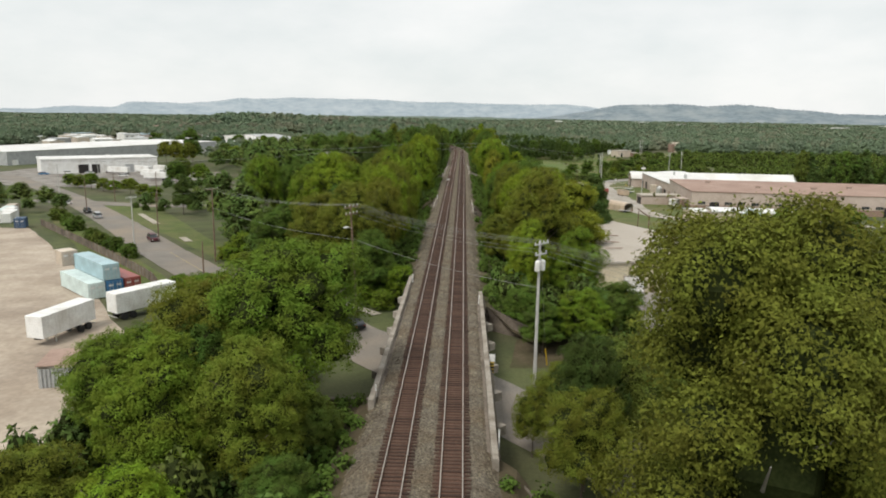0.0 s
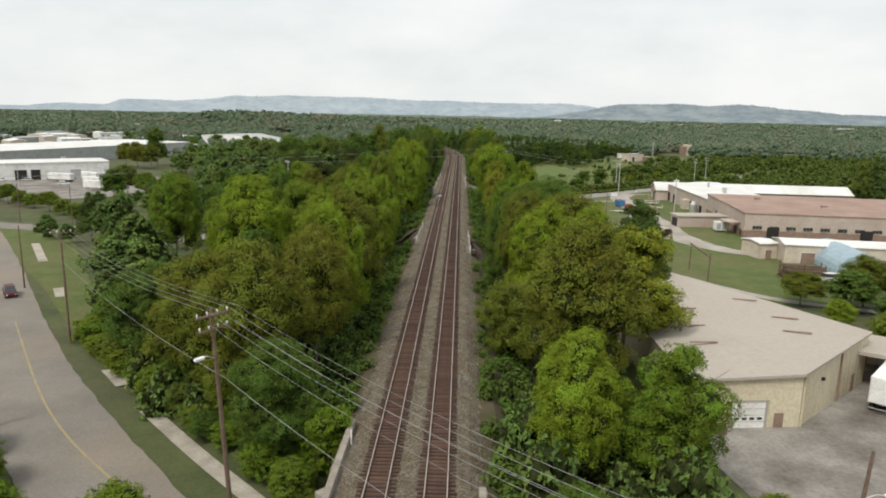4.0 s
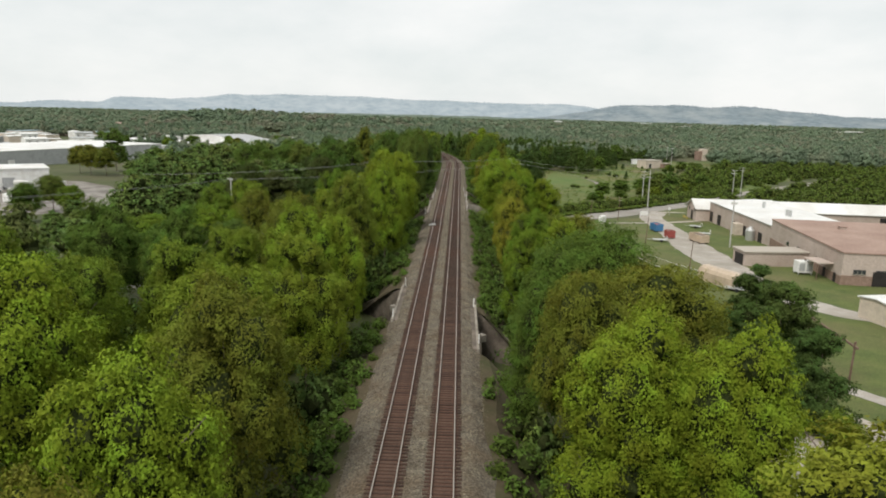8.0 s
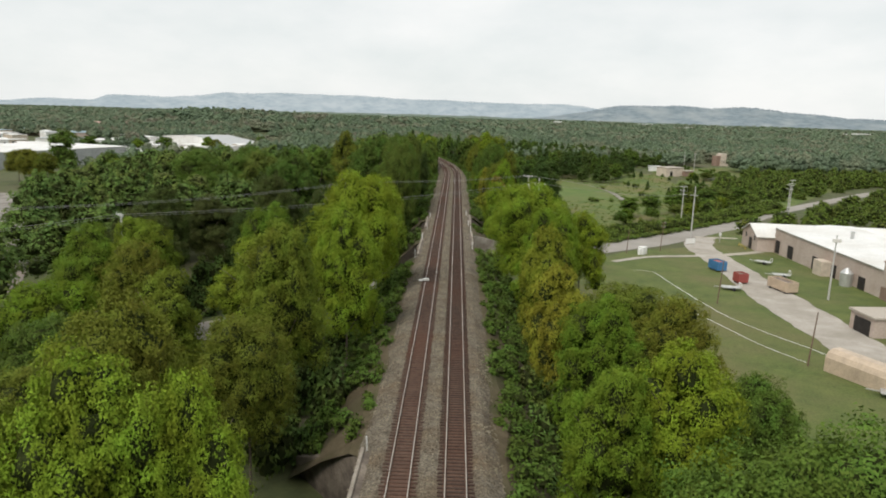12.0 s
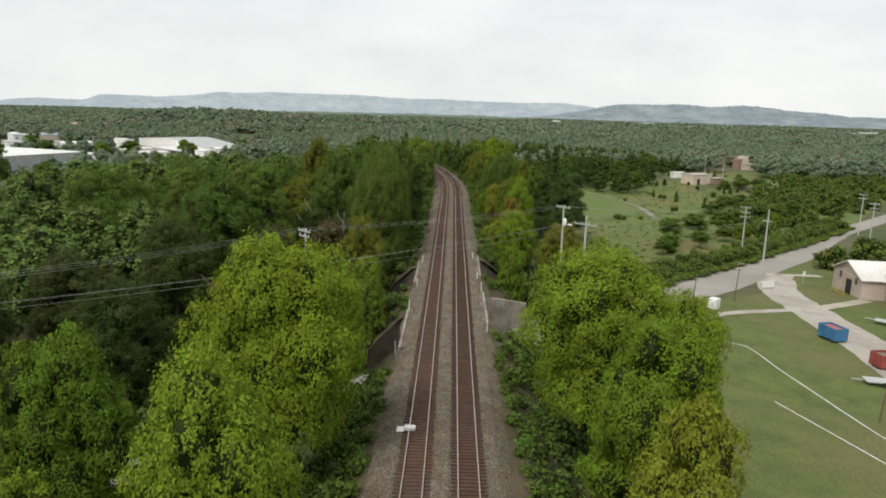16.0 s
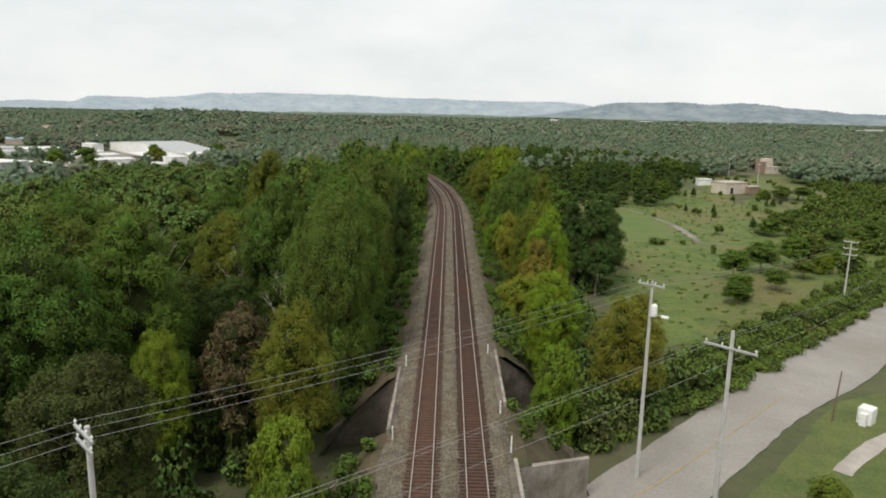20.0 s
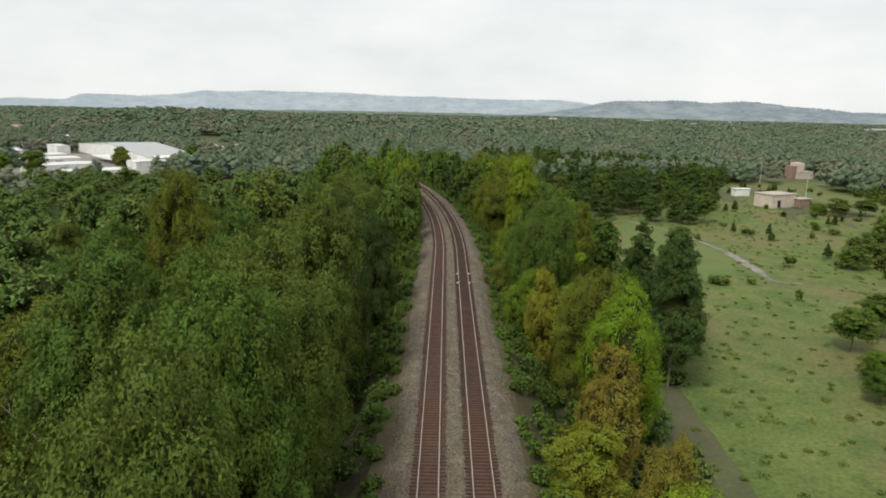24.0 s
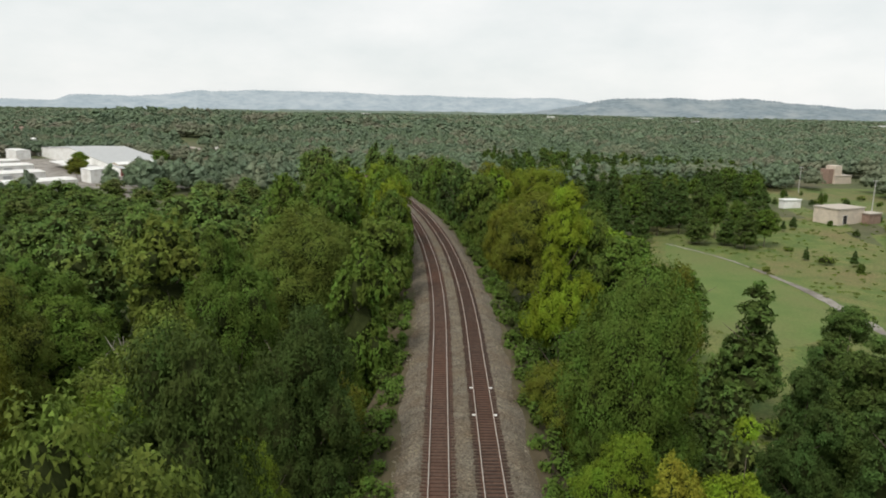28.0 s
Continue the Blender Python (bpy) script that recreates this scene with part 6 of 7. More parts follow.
zc = float(gz(-54, 102)) + 0.06
container(-54.3, 102.4, zc, 48, "pale_teal", "pale mint steel shipping container on the dirt yard", 12.2)
container(-52.4, 104.4, zc, 48, "blue_paint", "blue steel shipping container under a lighter one", 12.2)
container(-52.7, 104.1, zc + 2.66, 48, "pale_blue", "light blue shipping container stacked on top", 12.2)
container(-50.6, 106.6, zc, 48, "rust_red", "red steel shipping container with pale markings", 12.2, "roof_red")
container(-64.5, 113.2, zc + 2.66, 48, "stucco", "cream shipping container stacked behind", 3.0)
for i, (x, y, c) in enumerate(((-126, 188, "white"), (-128.5, 190.5, "pale_teal"), (-122, 182, "white"), (-112.5, 173.5, "navy"), (-131, 196, "stucco"))):
    container(x, y, float(gz(x, y)) + 0.06, 20, c, {"navy": "short dark blue container at the yard's edge"}.get(c, "white shipping container at the far yard edge"), 3 if c == "navy" else 9)


def trailer(x, y, turn, L=13.0, paint="white", label="white box trailer on wheels"):
    z = float(gz(x, y)) + 0.08
    root = thing("box_trailer", label, "trailer", pose(x, y, z, 0, 0, turn), "box trailers")
    s = Shape().slab(-1.25, 1.25, 0, L, 1.15, 3.95, 0.05)
    part("body", s, M[paint], root)
    for sx in (-1, 1):
        part("side_panel", corrugated(Shape(), 0.2, L - 0.2, sx * 1.25, 1.25, 3.8, sx, int(L / 0.6), 0.02, False), M[paint], root)
    part("chassis", Shape().box(-0.5, 0.5, 0.3, L - 0.3, 0.85, 1.14), M["rubber"], root)
    part("rear_door", Shape().slab(-1.15, 1.15, -0.05, -0.003, 1.3, 3.8, 0.03), M[paint], root)
    part("bumper", Shape().box(-1.1, 1.1, 0.02, 0.12, 0.5, 0.62), M["metal"], root)
    for yy in (1.2, 2.5):
        for sx in (-1, 1):
            part("wheel", Shape().tube([(sx * 0.75, yy, 0.5), (sx * 1.2, yy, 0.5)], 0.5, 14), M["rubber"], root)
    for sx in (-0.7, 0.7):
        part("landing_leg", Shape().box(sx - 0.07, sx + 0.07, L - 2.6, L - 2.45, 0, 0.9), M["metal"], root)
    return root


trailer(-48.2, 88.6, 168, 9.0, label="old white box trailer with stained roof on the dirt yard")
trailer(-46.2, 91.2, -32, 9.5, label="white trailer half hidden by trees in the yard")
trailer(46.9, 117.6, -42, 12.5, label="white semi-trailer backed up to the loading dock")
shed = thing("ribbed_shed", "low grey ribbed metal shed with dark open front", "shed", pose(-40.2, 67.8, float(gz(-40, 68)), 0, 0, 15))
part("wall", Shape().box(-1.9, -1.75, 0, 5, 0, 2.5), M["metal"], shed)
part("wall", Shape().box(1.75, 1.9, 0, 5, 0, 2.5), M["metal"], shed)
fr = Shape()
corrugated(fr, -1.75, 1.75, 0, 0, 2.2, -1, 9, 0.12)
part("slatted_front", fr, M["roof_grey"], shed)
part("roof", Shape().slab(-2.0, 2.0, -0.2, 5.2, 2.5, 2.62, 0.03), M["roof_brown"], shed)

# yard fence
fence = thing("board_fence", "weathered grey board fence between yard and road", "fence")
line = smooth_line([(-46, 106), (-54, 118), (-79, 146), (-111, 180)], 2.5)
for a, b in zip(line, line[1:]):
    z = float(gz(a.x, a.y))
    part("post", Shape().box(a.x - 0.06, a.x + 0.06, a.y - 0.06, a.y + 0.06, z - 0.2, z + 2.0), M["wood_pole"], fence)
    d = (b - a).normalized() * 0.02
    part("board_panel", Shape().prism([(a.x - d.y, a.y + d.x), (b.x - d.y, b.y + d.x), (b.x + d.y, b.y - d.x), (a.x + d.y, a.y - d.x)], z + 0.05, z + 1.75 + 0.15 * noise.noise((a.x, a.y, 0))), M["old_concrete"], fence)


# ---- buildings ----
def block(root, w, d, h, wall, roof, pitch=0.0, over=0.3, m=None, thick=0.25, ridge_x=True, base=-0.8):
    """Four walls with thickness and a flat or pitched roof, around the middle."""
    m = m or Matrix()
    hw, hd = w / 2, d / 2
    sides = []
    for x0, x1, y0, y1 in ((-hw, hw, -hd, -hd + thick), (-hw, hw, hd - thick, hd), (-hw, -hw + thick, -hd + thick, hd - thick), (hw - thick, hw, -hd + thick, hd - thick)):
        sides.append(part("wall", Shape().box(x0, x1, y0, y1, base, h, m), M[wall], root))
    s = Shape()
    if pitch:
        for sg in (-1, 1):
            if ridge_x:
                p = [(-hw - over, sg * (hd + over), h - over * pitch * 0.5), (hw + over, sg * (hd + over), h - over * pitch * 0.5), (hw + over, 0, h + hd * pitch), (-hw - over, 0, h + hd * pitch)]
            else:
                p = [(sg * (hw + over), -hd - over, h - over * pitch * 0.5), (sg * (hw + over), hd + over, h - over * pitch * 0.5), (0, hd + over, h + hw * pitch), (0, -hd - over, h + hw * pitch)]
            p = [m @ Vector(q) for q in p]
            s.add(p + [q + Vector((0, 0, 0.18)) for q in p], [(0, 1, 2, 3), (7, 6, 5, 4)] + [(i, (i + 1) % 4, 4 + (i + 1) % 4, 4 + i) for i in range(4)])
        part("roof", s, M[roof], root)
        for sg in (-1, 1):
            if ridge_x:
                gp = [(sg * (hw - 0.1), -hd, h), (sg * (hw - 0.1), hd, h), (sg * (hw - 0.1), 0, h + hd * pitch)]
            else:
                gp = [(-hw, sg * (hd - 0.1), h), (hw, sg * (hd - 0.1), h), (0, sg * (hd - 0.1), h + hw * pitch)]
            part("gable", Shape().add([m @ Vector(q) for q in gp], [(0, 1, 2)]), M[wall], root)
    else:
        part("roof", Shape().slab(-hw - over, hw + over, -hd - over, hd + over, h, h + 0.35, 0.05, m), M[roof], root)
    return sides


def opening(root, name, x0, x1, z0, z1, y, m, material, frame="white", thick=0.06, label=""):
    """A door or window leaf on a wall, with its frame."""
    o = part(name, Shape().slab(x0, x1, y - thick, y - 0.005, z0, z1, 0.02, m), M[material], root, label)
    f = Shape()
    for a, b, c, d in ((x0 - 0.08, x0, z0, z1), (x1, x1 + 0.08, z0, z1), (x0 - 0.08, x1 + 0.08, z1, z1 + 0.08)):
        f.box(a, b, y - thick - 0.04, y - 0.004, c, d, m)
    part("frame", f, M[frame], o)
    return o


def wall_frame(a, b, z=0.0):
    """Local axes of a wall that runs from a to b: x along it, y inwards."""
    return pose(a[0], a[1], z, 0, 0, math.degrees(math.atan2(b[1] - a[1], b[0] - a[0])))


# loading dock beside the warehouse
dock = thing("loading_dock", "long dark loading dock under a pale canopy roof", "loading dock")
A, B = (51.5, 129.5), (84, 109)
mw = wall_frame(A, B)
zd = -5.75
part("back_wall", Shape().box(0, 38.5, 2.0, 2.3, zd - 0.5, -1.4, mw), M["cream"], dock, "shadowed cream back wall")
part("dock_floor", Shape().slab(0, 38.5, -1.5, 2.0, zd - 0.5, zd + 1.15, 0.04, mw), M["old_concrete"], dock)
part("canopy", Shape().slab(-1, 39.5, -5.2, 2.6, -1.55, -1.05, 0.06, mw), M["roof_tan"], dock, "pale flat canopy roof")
for i in range(8):
    part("post", Shape().box(i * 5.4 + 0.3, i * 5.4 + 0.55, -1.4, -1.15, zd + 1.15, -1.55, mw), M["brick"], dock)
    if i < 7:
        part("dock_door", Shape().slab(i * 5.4 + 1.4, i * 5.4 + 4.4, 1.9, 1.995, zd + 1.2, zd + 3.9, 0.02, mw), M["dark"] if i % 2 else M["roof_grey"], dock)
# tank truck
tank = thing("tank_truck", "silver tank truck parked by the dock", "tank truck", pose(51, 102.5, float(gz(51, 103)) + 0.06, 0, 0, -35))
part("tank", Shape().tube([(0, 0, 2.0), (0, 0.3, 2.0), (0, 5.7, 2.0), (0, 6.0, 2.0)], [0.8, 1.1, 1.1, 0.8], 16), M["metal"], tank)
part("chassis", Shape().box(-0.5, 0.5, -0.2, 8.2, 0.7, 0.95), M["rubber"], tank)
part("cab", Shape().slab(-1.15, 1.15, 6.3, 8.4, 0.7, 2.7, 0.12), M["white"], tank)
part("windscreen", Shape().slab(-1.0, 1.0, 8.38, 8.43, 1.7, 2.5, 0.02), M["glass"], tank)
for yy in (0.8, 2.0, 7.3):
    for sx in (-1, 1):
        part("wheel", Shape().tube([(sx * 0.7, yy, 0.5), (sx * 1.15, yy, 0.5)], 0.5, 14), M["rubber"], tank)
drum = thing("red_drum", "small red drum standing on the concrete yard", "drum", pose(46.4, 109.5, float(gz(46, 109)) + 0.06))
part("barrel", Shape().tube([(0, 0, 0), (0, 0, 0.05), (0, 0, 1.05), (0, 0, 1.1)], [0.42, 0.45, 0.45, 0.4], 14), M["red_paint"], drum)
crate = thing("steel_crate", "grey steel crate on the concrete yard", "crate", pose(48.6, 111, float(gz(48, 111)) + 0.06, 0, 0, 30))
part("box", Shape().slab(-0.9, 0.9, -0.6, 0.6, 0.1, 1.2, 0.04), M["metal"], crate)
part("skid", Shape().box(-0.8, 0.8, -0.5, 0.5, 0, 0.1), M["wood_pole"], crate)


# far left buildings
def simple_building(name, label, cat, x, y, w, d, h, turn, wall, roof, pitch=0.0, doors=(), windows=0):
    z = float(gz(x, y))
    root = thing(name, label, cat, pose(x, y, z, 0, 0, turn), "far buildings" if y > 330 else "")
    sides = block(root, w, d, h, wall, roof, pitch)
    for i, (q, ww, hh, mt) in enumerate(doors):
        opening(root, "door", q - ww / 2, q + ww / 2, 0.05, hh, -d / 2, None, mt)
    for i in range(windows):
        q = -w / 2 + w * (i + 0.5) / windows
        opening(root, "window", q - 0.7, q + 0.7, h * 0.45, h * 0.72, -d / 2, None, "glass")
    return root


simple_building("garage_hall", "white garage hall, the shade of its open bays painted on", "garage", -203, 384, 58, 24, 8, 36, "white", "roof_white", 0, ((-9, 5, 5, "dark"), (-3, 4, 5, "dark"), (5, 4.5, 5, "white"), (14, 4.5, 4.6, "roof_grey"), (21, 4.5, 4.6, "white")), 0)
simple_building("long_warehouse", "very long grey warehouse with flat pale roof", "warehouse", -274, 515, 190, 66, 9, 70, "roof_grey", "roof_white", 0, ((-90, 4, 4, "white"), (-60, 4, 4, "dark"), (-20, 4, 4, "white"), (30, 4, 4, "dark"), (80, 4, 4, "white")))
bw = simple_building("brick_warehouse", "long pale-roofed warehouse with red brick end wall", "warehouse", -235, 815, 34, 220, 5.5, 40.5, "white", "roof_grey", 0.05, (), 0)
part("end_wall", Shape().slab(-17.1, 17.1, -110.5, -110.05, 1.6, 5.4, 0.05), M["rust_red"], bw, "red brick upper end wall")
for q, w, k in ((-14, 4, "dark"), (-8.5, 3, "white"), (2, 5, "roof_grey"), (10, 5, "white")):
    opening(bw, "door", q - w / 2, q + w / 2, 0.05, 3.4, -110.5, None, k)
for i in range(4):
    part("loading_canopy", Shape().slab(-32, -17.2, -106 + i * 24, -84 + i * 24, 3.4, 3.7, 0.05), M["roof_white"], bw, "low white loading canopy")
for i, (x, y, w, d) in enumerate(((-222, 690, 34, 18), (-250, 735, 26, 20), (-185, 655, 30, 16), (-280, 760, 40, 18), (-330, 800, 30, 30))):
    simple_building("white_shed", "low white-roofed industrial shed", "shed", x, y, w, d, 4.5, 47, "white", "roof_white", 0.06, ((0, 4, 3.5, "roof_grey"),))
for i, (x, y) in enumerate(((-168, 372), (-160, 380), (-150, 345), (-176, 364), (-140, 330))):
    trailer(x, y, 60 + 7 * i, 12, label="white semi-trailer parked in the truck yard")
for x, y, c in ((-190, 372, "maroon"), (-184, 376, "black_paint"), (-172, 350, "white"), (-215, 352, "blue_paint"), (-208, 362, "white"), (-160, 352, "white"), (-198, 365, "silver")):
    car(x, y, 100, c, "parked car on the truck yard", "car")
structure("truck_yard", patch([(-250, 300), (-150, 288), (-118, 320), (-118, 350), (-150, 400), (-175, 420), (-250, 420)], 0.05), M["lot"], "pale concrete truck yard before the garage hall")
structure("rail_yard", ribbon(RAIL_YARD, [16, 22, 30, 34], 0.1), M["bank"], "brown gravel strip of a distant rail yard")
structure("yard_road", ribbon([(-60, 775), (-150, 885), (-240, 1000)], 7, 0.2), M["gravel"], "pale service road along the rail yard")
structure("town_lot", patch([(-330, 600), (-130, 590), (-122, 700), (-150, 740), (-200, 850), (-330, 850)], 0.05), M["lot"], "pale concrete yard round the sheds")

rng = random.Random(31)
for i in range(70):
    x, y = rng.uniform(-900, -230), rng.uniform(700, 1900)
    if x > -0.42 * y + 60 or inside(x, y, OPEN[6]):
        continue
    simple_building("town_building", rng.choice(["distant low white town building", "distant grey town building with pale roof", "distant town building with blue-grey roof"]), "building", x, y, rng.uniform(14, 50), rng.uniform(12, 26), rng.uniform(4, 8), rng.uniform(0, 90), rng.choice(["white", "stucco", "roof_grey", "pink_wall"]), rng.choice(["roof_white", "roof_white", "roof_grey", "roof_blue", "roof_brown"]), rng.choice([0, 0, 0.2]), (), 0)
# low roofs of the works and homes behind the wood
rng = random.Random(17)
spots = [(-235, 815, 60), (-222, 690, 20), (-250, 735, 20), (-185, 655, 20), (-280, 760, 24), (-330, 800, 22), (-274, 515, 75)]
for i in range(400):
    x, y = rng.uniform(-470, -165), rng.uniform(600, 980)
    if len(spots) < 46 and abs(x) < 0.72 * y - 60 and seg_dist(x, y, RAIL_YARD) > 28 and all((x - a) ** 2 + (y - b) ** 2 > (c + 13) ** 2 for a, b, c in spots):
        spots.append((x, y, 12))
        simple_building("town_building", rng.choice(["low white-roofed works building in the town", "pale grey-roofed building in the town"]), "building", x, y, rng.uniform(13, 26), rng.uniform(9, 14), rng.uniform(4.5, 7.5), 47 + rng.choice([0, 90]) + rng.uniform(-6, 6), rng.choice(["white", "stucco", "white"]), rng.choice(["roof_white", "roof_grey", "roof_white"]), rng.choice([0.06, 0.2]), (), 3)
# pale buildings on the far plain
rng = random.Random(5)
for i in range(15):
    a, d = rng.uniform(-0.25, 0.55), rng.uniform(2300, 3150)
    simple_building("far_hall", "tiny pale hall far off before the hills", "building", d * math.sin(a), d * math.cos(a), rng.uniform(25, 60), 20, rng.uniform(9, 14), rng.uniform(-20, 20), "white", "roof_white")

# right: meadow house, shed and tower house
simple_building("meadow_house", "cream flat-roofed concrete house in the meadow", "house", 132, 574, 13, 9, 5, 25, "stucco", "roof_tan", 0, ((-3, 2, 3, "dark"),), 0)
simple_building("meadow_annex", "low grey annex beside the concrete house", "shed", 142, 573, 6, 4, 3.2, 25, "brick", "roof_tan")
simple_building("white_container_hut", "small white hut standing in the grass", "shed", 131.5, 606, 7, 3.2, 3, 10, "white", "roof_white")
tw = simple_building("tower_house", "pale concrete building with a square tower", "building", 232, 752, 13, 9, 4.5, 20, "stucco", "roof_tan")
part("tower", Shape().slab(-6, -0.5, -3.5, 3, 4.8, 10.5, 0.1), M["stucco"], tw)
part("tower_block", Shape().slab(-10, -6.2, -3, 3, -0.5, 8.5, 0.1), M["brick"], tw)
utility_pole(150, 585, 13, "grey_pole", ((0.3, 2.4),), 10, label="grey utility pole beside the meadow house")
utility_pole(178, 690, 13, "grey_pole", ((0.3, 2.4),), 10, label="grey utility pole up the meadow")


# ---- factory ----
def factory():
    """West wall along the drive: brown-roofed hall in the south, white-roofed wings in the north."""
    root = thing("factory", "long pale pink block factory with brown and white roofs", "factory")

    def wing(a, b, depth, z1, roof, name_w="pink_wall", base=-12.5):
        """A flat-roofed wing whose west side runs from a to b."""
        m = wall_frame(b, a)
        L = math.hypot(b[0] - a[0], b[1] - a[1])
        for x0, x1, y0, y1 in ((0, L, 0, 0.3), (0, L, depth - 0.3, depth), (0, 0.3, 0.3, depth - 0.3), (L - 0.3, L, 0.3, depth - 0.3)):
            part("wall", Shape().box(x0, x1, y0, y1, base, z1, m), M[name_w], root)
        part("roof", Shape().slab(-0.2, L + 0.2, -0.2, depth + 0.2, z1, z1 + 0.3, 0.05, m), M[roof], root)
        return m, L

    # southern hall
    m, L = wing((82.0, 240.5), (87.5, 286), 118, -1.7, "roof_brown")
    part("plinth", Shape().box(-0.06, L + 0.06, -0.08, -0.01, -9.6, -6.6, m), M["brick"], root, "brown brick plinth")
    ms = pose(82.0, 240.5, 0, 0, 0, math.degrees(math.atan2(-5.5, 45.5)))
    part("plinth", Shape().box(-0.06, 118, -0.08, -0.01, -9.6, -6.3, ms), M["brick"], root, "brown brick plinth")
    for i in range(26):
        w = part("window", Shape().slab(2.2 + i * 4.4, 4.6 + i * 4.4, -0.12, -0.02, -5.9, -5.0, 0.02, ms), M["glass"], root)
        part("sill", Shape().box(2.1 + i * 4.4, 4.7 + i * 4.4, -0.16, -0.02, -6.05, -5.92, ms), M["curb"], w)
        for q in (3.0, 3.8):
            part("mullion", Shape().box(q + i * 4.4 - 0.03, q + i * 4.4 + 0.03, -0.14, -0.12, -5.9, -5.0, ms), M["curb"], w)
    for q in (6, 30, 62):
        part("loading_door", Shape().slab(q, q + 3.2, -0.2, -0.09, -8.4, -5.3, 0.02, ms), M["dark"], root, "dark panel painting the shade of an open loading door")
    for q, z in ((3.5, -8.6), (9, -8.6)):
        part("door", Shape().slab(L - q, L - q + 1.2, -0.2, -0.09, z, z + 2.2, 0.02, m), M["dark"], root)
    for q in (14, 26, 33):
        part("window", Shape().slab(L - q, L - q + 1.4, -0.12, -0.02, -6.2, -5.2, 0.02, m), M["glass"], root)
    for x, y in ((14, 12), (30, 26), (22, 60), (38, 84), (10, 90), (30, 45)):
        v = part("roof_vent", Shape().slab(x - 0.9, x + 0.9, y - 0.7, y + 0.7, -1.4, -0.7, 0.08, m), M["pink_wall"], root, "boxy roof vent")
        part("vent_cap", Shape().slab(x - 1.1, x + 1.1, y - 0.9, y + 0.9, -0.7, -0.55, 0.05, m), M["roof_brown"], v)
    # middle wing, white roof, gently pitched
    m, L = wing((87.8, 286.3), (89.5, 338), 20, -3.6, "roof_white")
    rp = Shape().add([m @ Vector(q) for q in ((-0.3, -0.4, -3.3), (L + 0.3, -0.4, -3.3), (L + 0.3, 14, -2.2), (-0.3, 14, -2.2), (-0.3, 20.4, -2.4), (L + 0.3, 20.4, -2.4), (L + 0.3, 20.4, -3.3), (-0.3, 20.4, -3.3))], [(0, 1, 2, 3), (3, 2, 5, 4), (4, 5, 6, 7), (0, 3, 4, 7), (1, 6, 5, 2)])
    part("roof", rp, M["roof_white"], root, "white metal roof")
    for q, w_ in ((6, 2.6), (18, 2.6), (27, 2.4), (40, 3.0), (48, 2.6)):
        part("door", Shape().slab(L - q - w_, L - q, -0.14, -0.02, -9.9, -6.6, 0.02, m), M["dark"], root, "dark panel painting the shade of an open doorway")
    for q in (13, 15, 32):
        part("roof_stack", Shape().tube([m @ Vector((L - q, 10, -3)), m @ Vector((L - q, 10, -0.9)), m @ Vector((L - q, 10, -0.7))], [0.45, 0.45, 0.6], 12), M["metal"], root, "galvanised roof stack")
    part("lean_to", Shape().slab(L - 24, L - 20, -2.4, -0.02, -10.5, -6.2, 0.05, m), M["stucco"], root)
    part("hopper", Shape().tube([m @ Vector((L - 10.5, -1.6, -9.8)), m @ Vector((L - 10.5, -1.6, -6.5)), m @ Vector((L - 10.5, -1.6, -5.4))], [1.2, 1.3, 0.3], 14), M["metal"], root, "grey metal hopper")
    # northern gabled wing with its long back part
    m = pose(124, 341.5, -10.6, 0, 0, -5)
    block(root, 77, 13, 4.4, "pink_wall", "roof_white", 0.42, 0.5, m)
    mg = m @ pose(-38.5, 6.5, 0, 0, 0, -90)
    part("gable_door", Shape().slab(6.4, 8.6, -0.14, -0.02, 0.2, 3.4, 0.02, mg), M["dark"], root, "dark panel painting a doorway's shade on the gable wall")
    for q in (3.0, 10.0):
        part("gable_window", Shape().slab(q, q + 0.9, -0.12, -0.02, 3.0, 4.3, 0.02, mg), M["glass"], root)
    part("side_door", Shape().slab(60, 63.4, -6.65, -6.52, 0.2, 3.6, 0.02, m @ pose(-38.5, 0, 0)), M["dark"], root, "dark panel painting a doorway's shade under the white roof")
    rail_ = part("platform_rail", Shape().box(4.5, 10.5, -2.2, -2.1, 0.9, 1.0, mg).box(4.5, 4.62, -2.2, -2.1, 0, 1.0, mg).box(10.4, 10.5, -2.2, -2.1, 0, 1.0, mg).box(4.5, 10.5, -2.2, -2.1, 0.45, 0.52, mg), M["yellow_paint"], root, "yellow platform railing")
    return root


factory()

# sheds and clutter round the drive
simple_building("long_shed", "long low pink shed, the shade of its open end painted on", "shed", 76.4, 260.8, 15, 6.0, 3.3, 4, "pink_wall", "roof_tan", 0.0, (), 0)
part("open_end", Shape().slab(-7.62, -7.52, -2.2, 1.8, 0.1, 2.7, 0.02), M["dark"], bpy.data.objects["long_shed"], "dark panel painting the shade of the open end")
unit = thing("cooling_unit", "white boxy cooling unit on short legs", "cooling unit", pose(79.2, 250.6, float(gz(79, 250))))
part("cabinet", Shape().slab(-1.6, 1.6, -1.2, 1.2, 0.5, 3.0, 0.06), M["white"], unit)
for q in (-0.8, 0.8):
    part("grille", Shape().slab(q - 0.6, q + 0.6, -1.26, -1.2, 0.9, 2.6, 0.02), M["roof_grey"], unit)
for sx in (-1.4, 1.4):
    for sy in (-1, 1):
        part("leg", Shape().box(sx - 0.08, sx + 0.08, sy - 0.08, sy + 0.08, -0.1, 0.5), M["metal"], unit)
aw = thing("awning", "small pale awning on posts beside the factory", "awning", pose(82.5, 247.5, float(gz(82, 247))))
part("canopy", Shape().slab(-3.5, 0, -3, 3, 3.6, 3.85, 0.05), M["pink_wall"], aw)
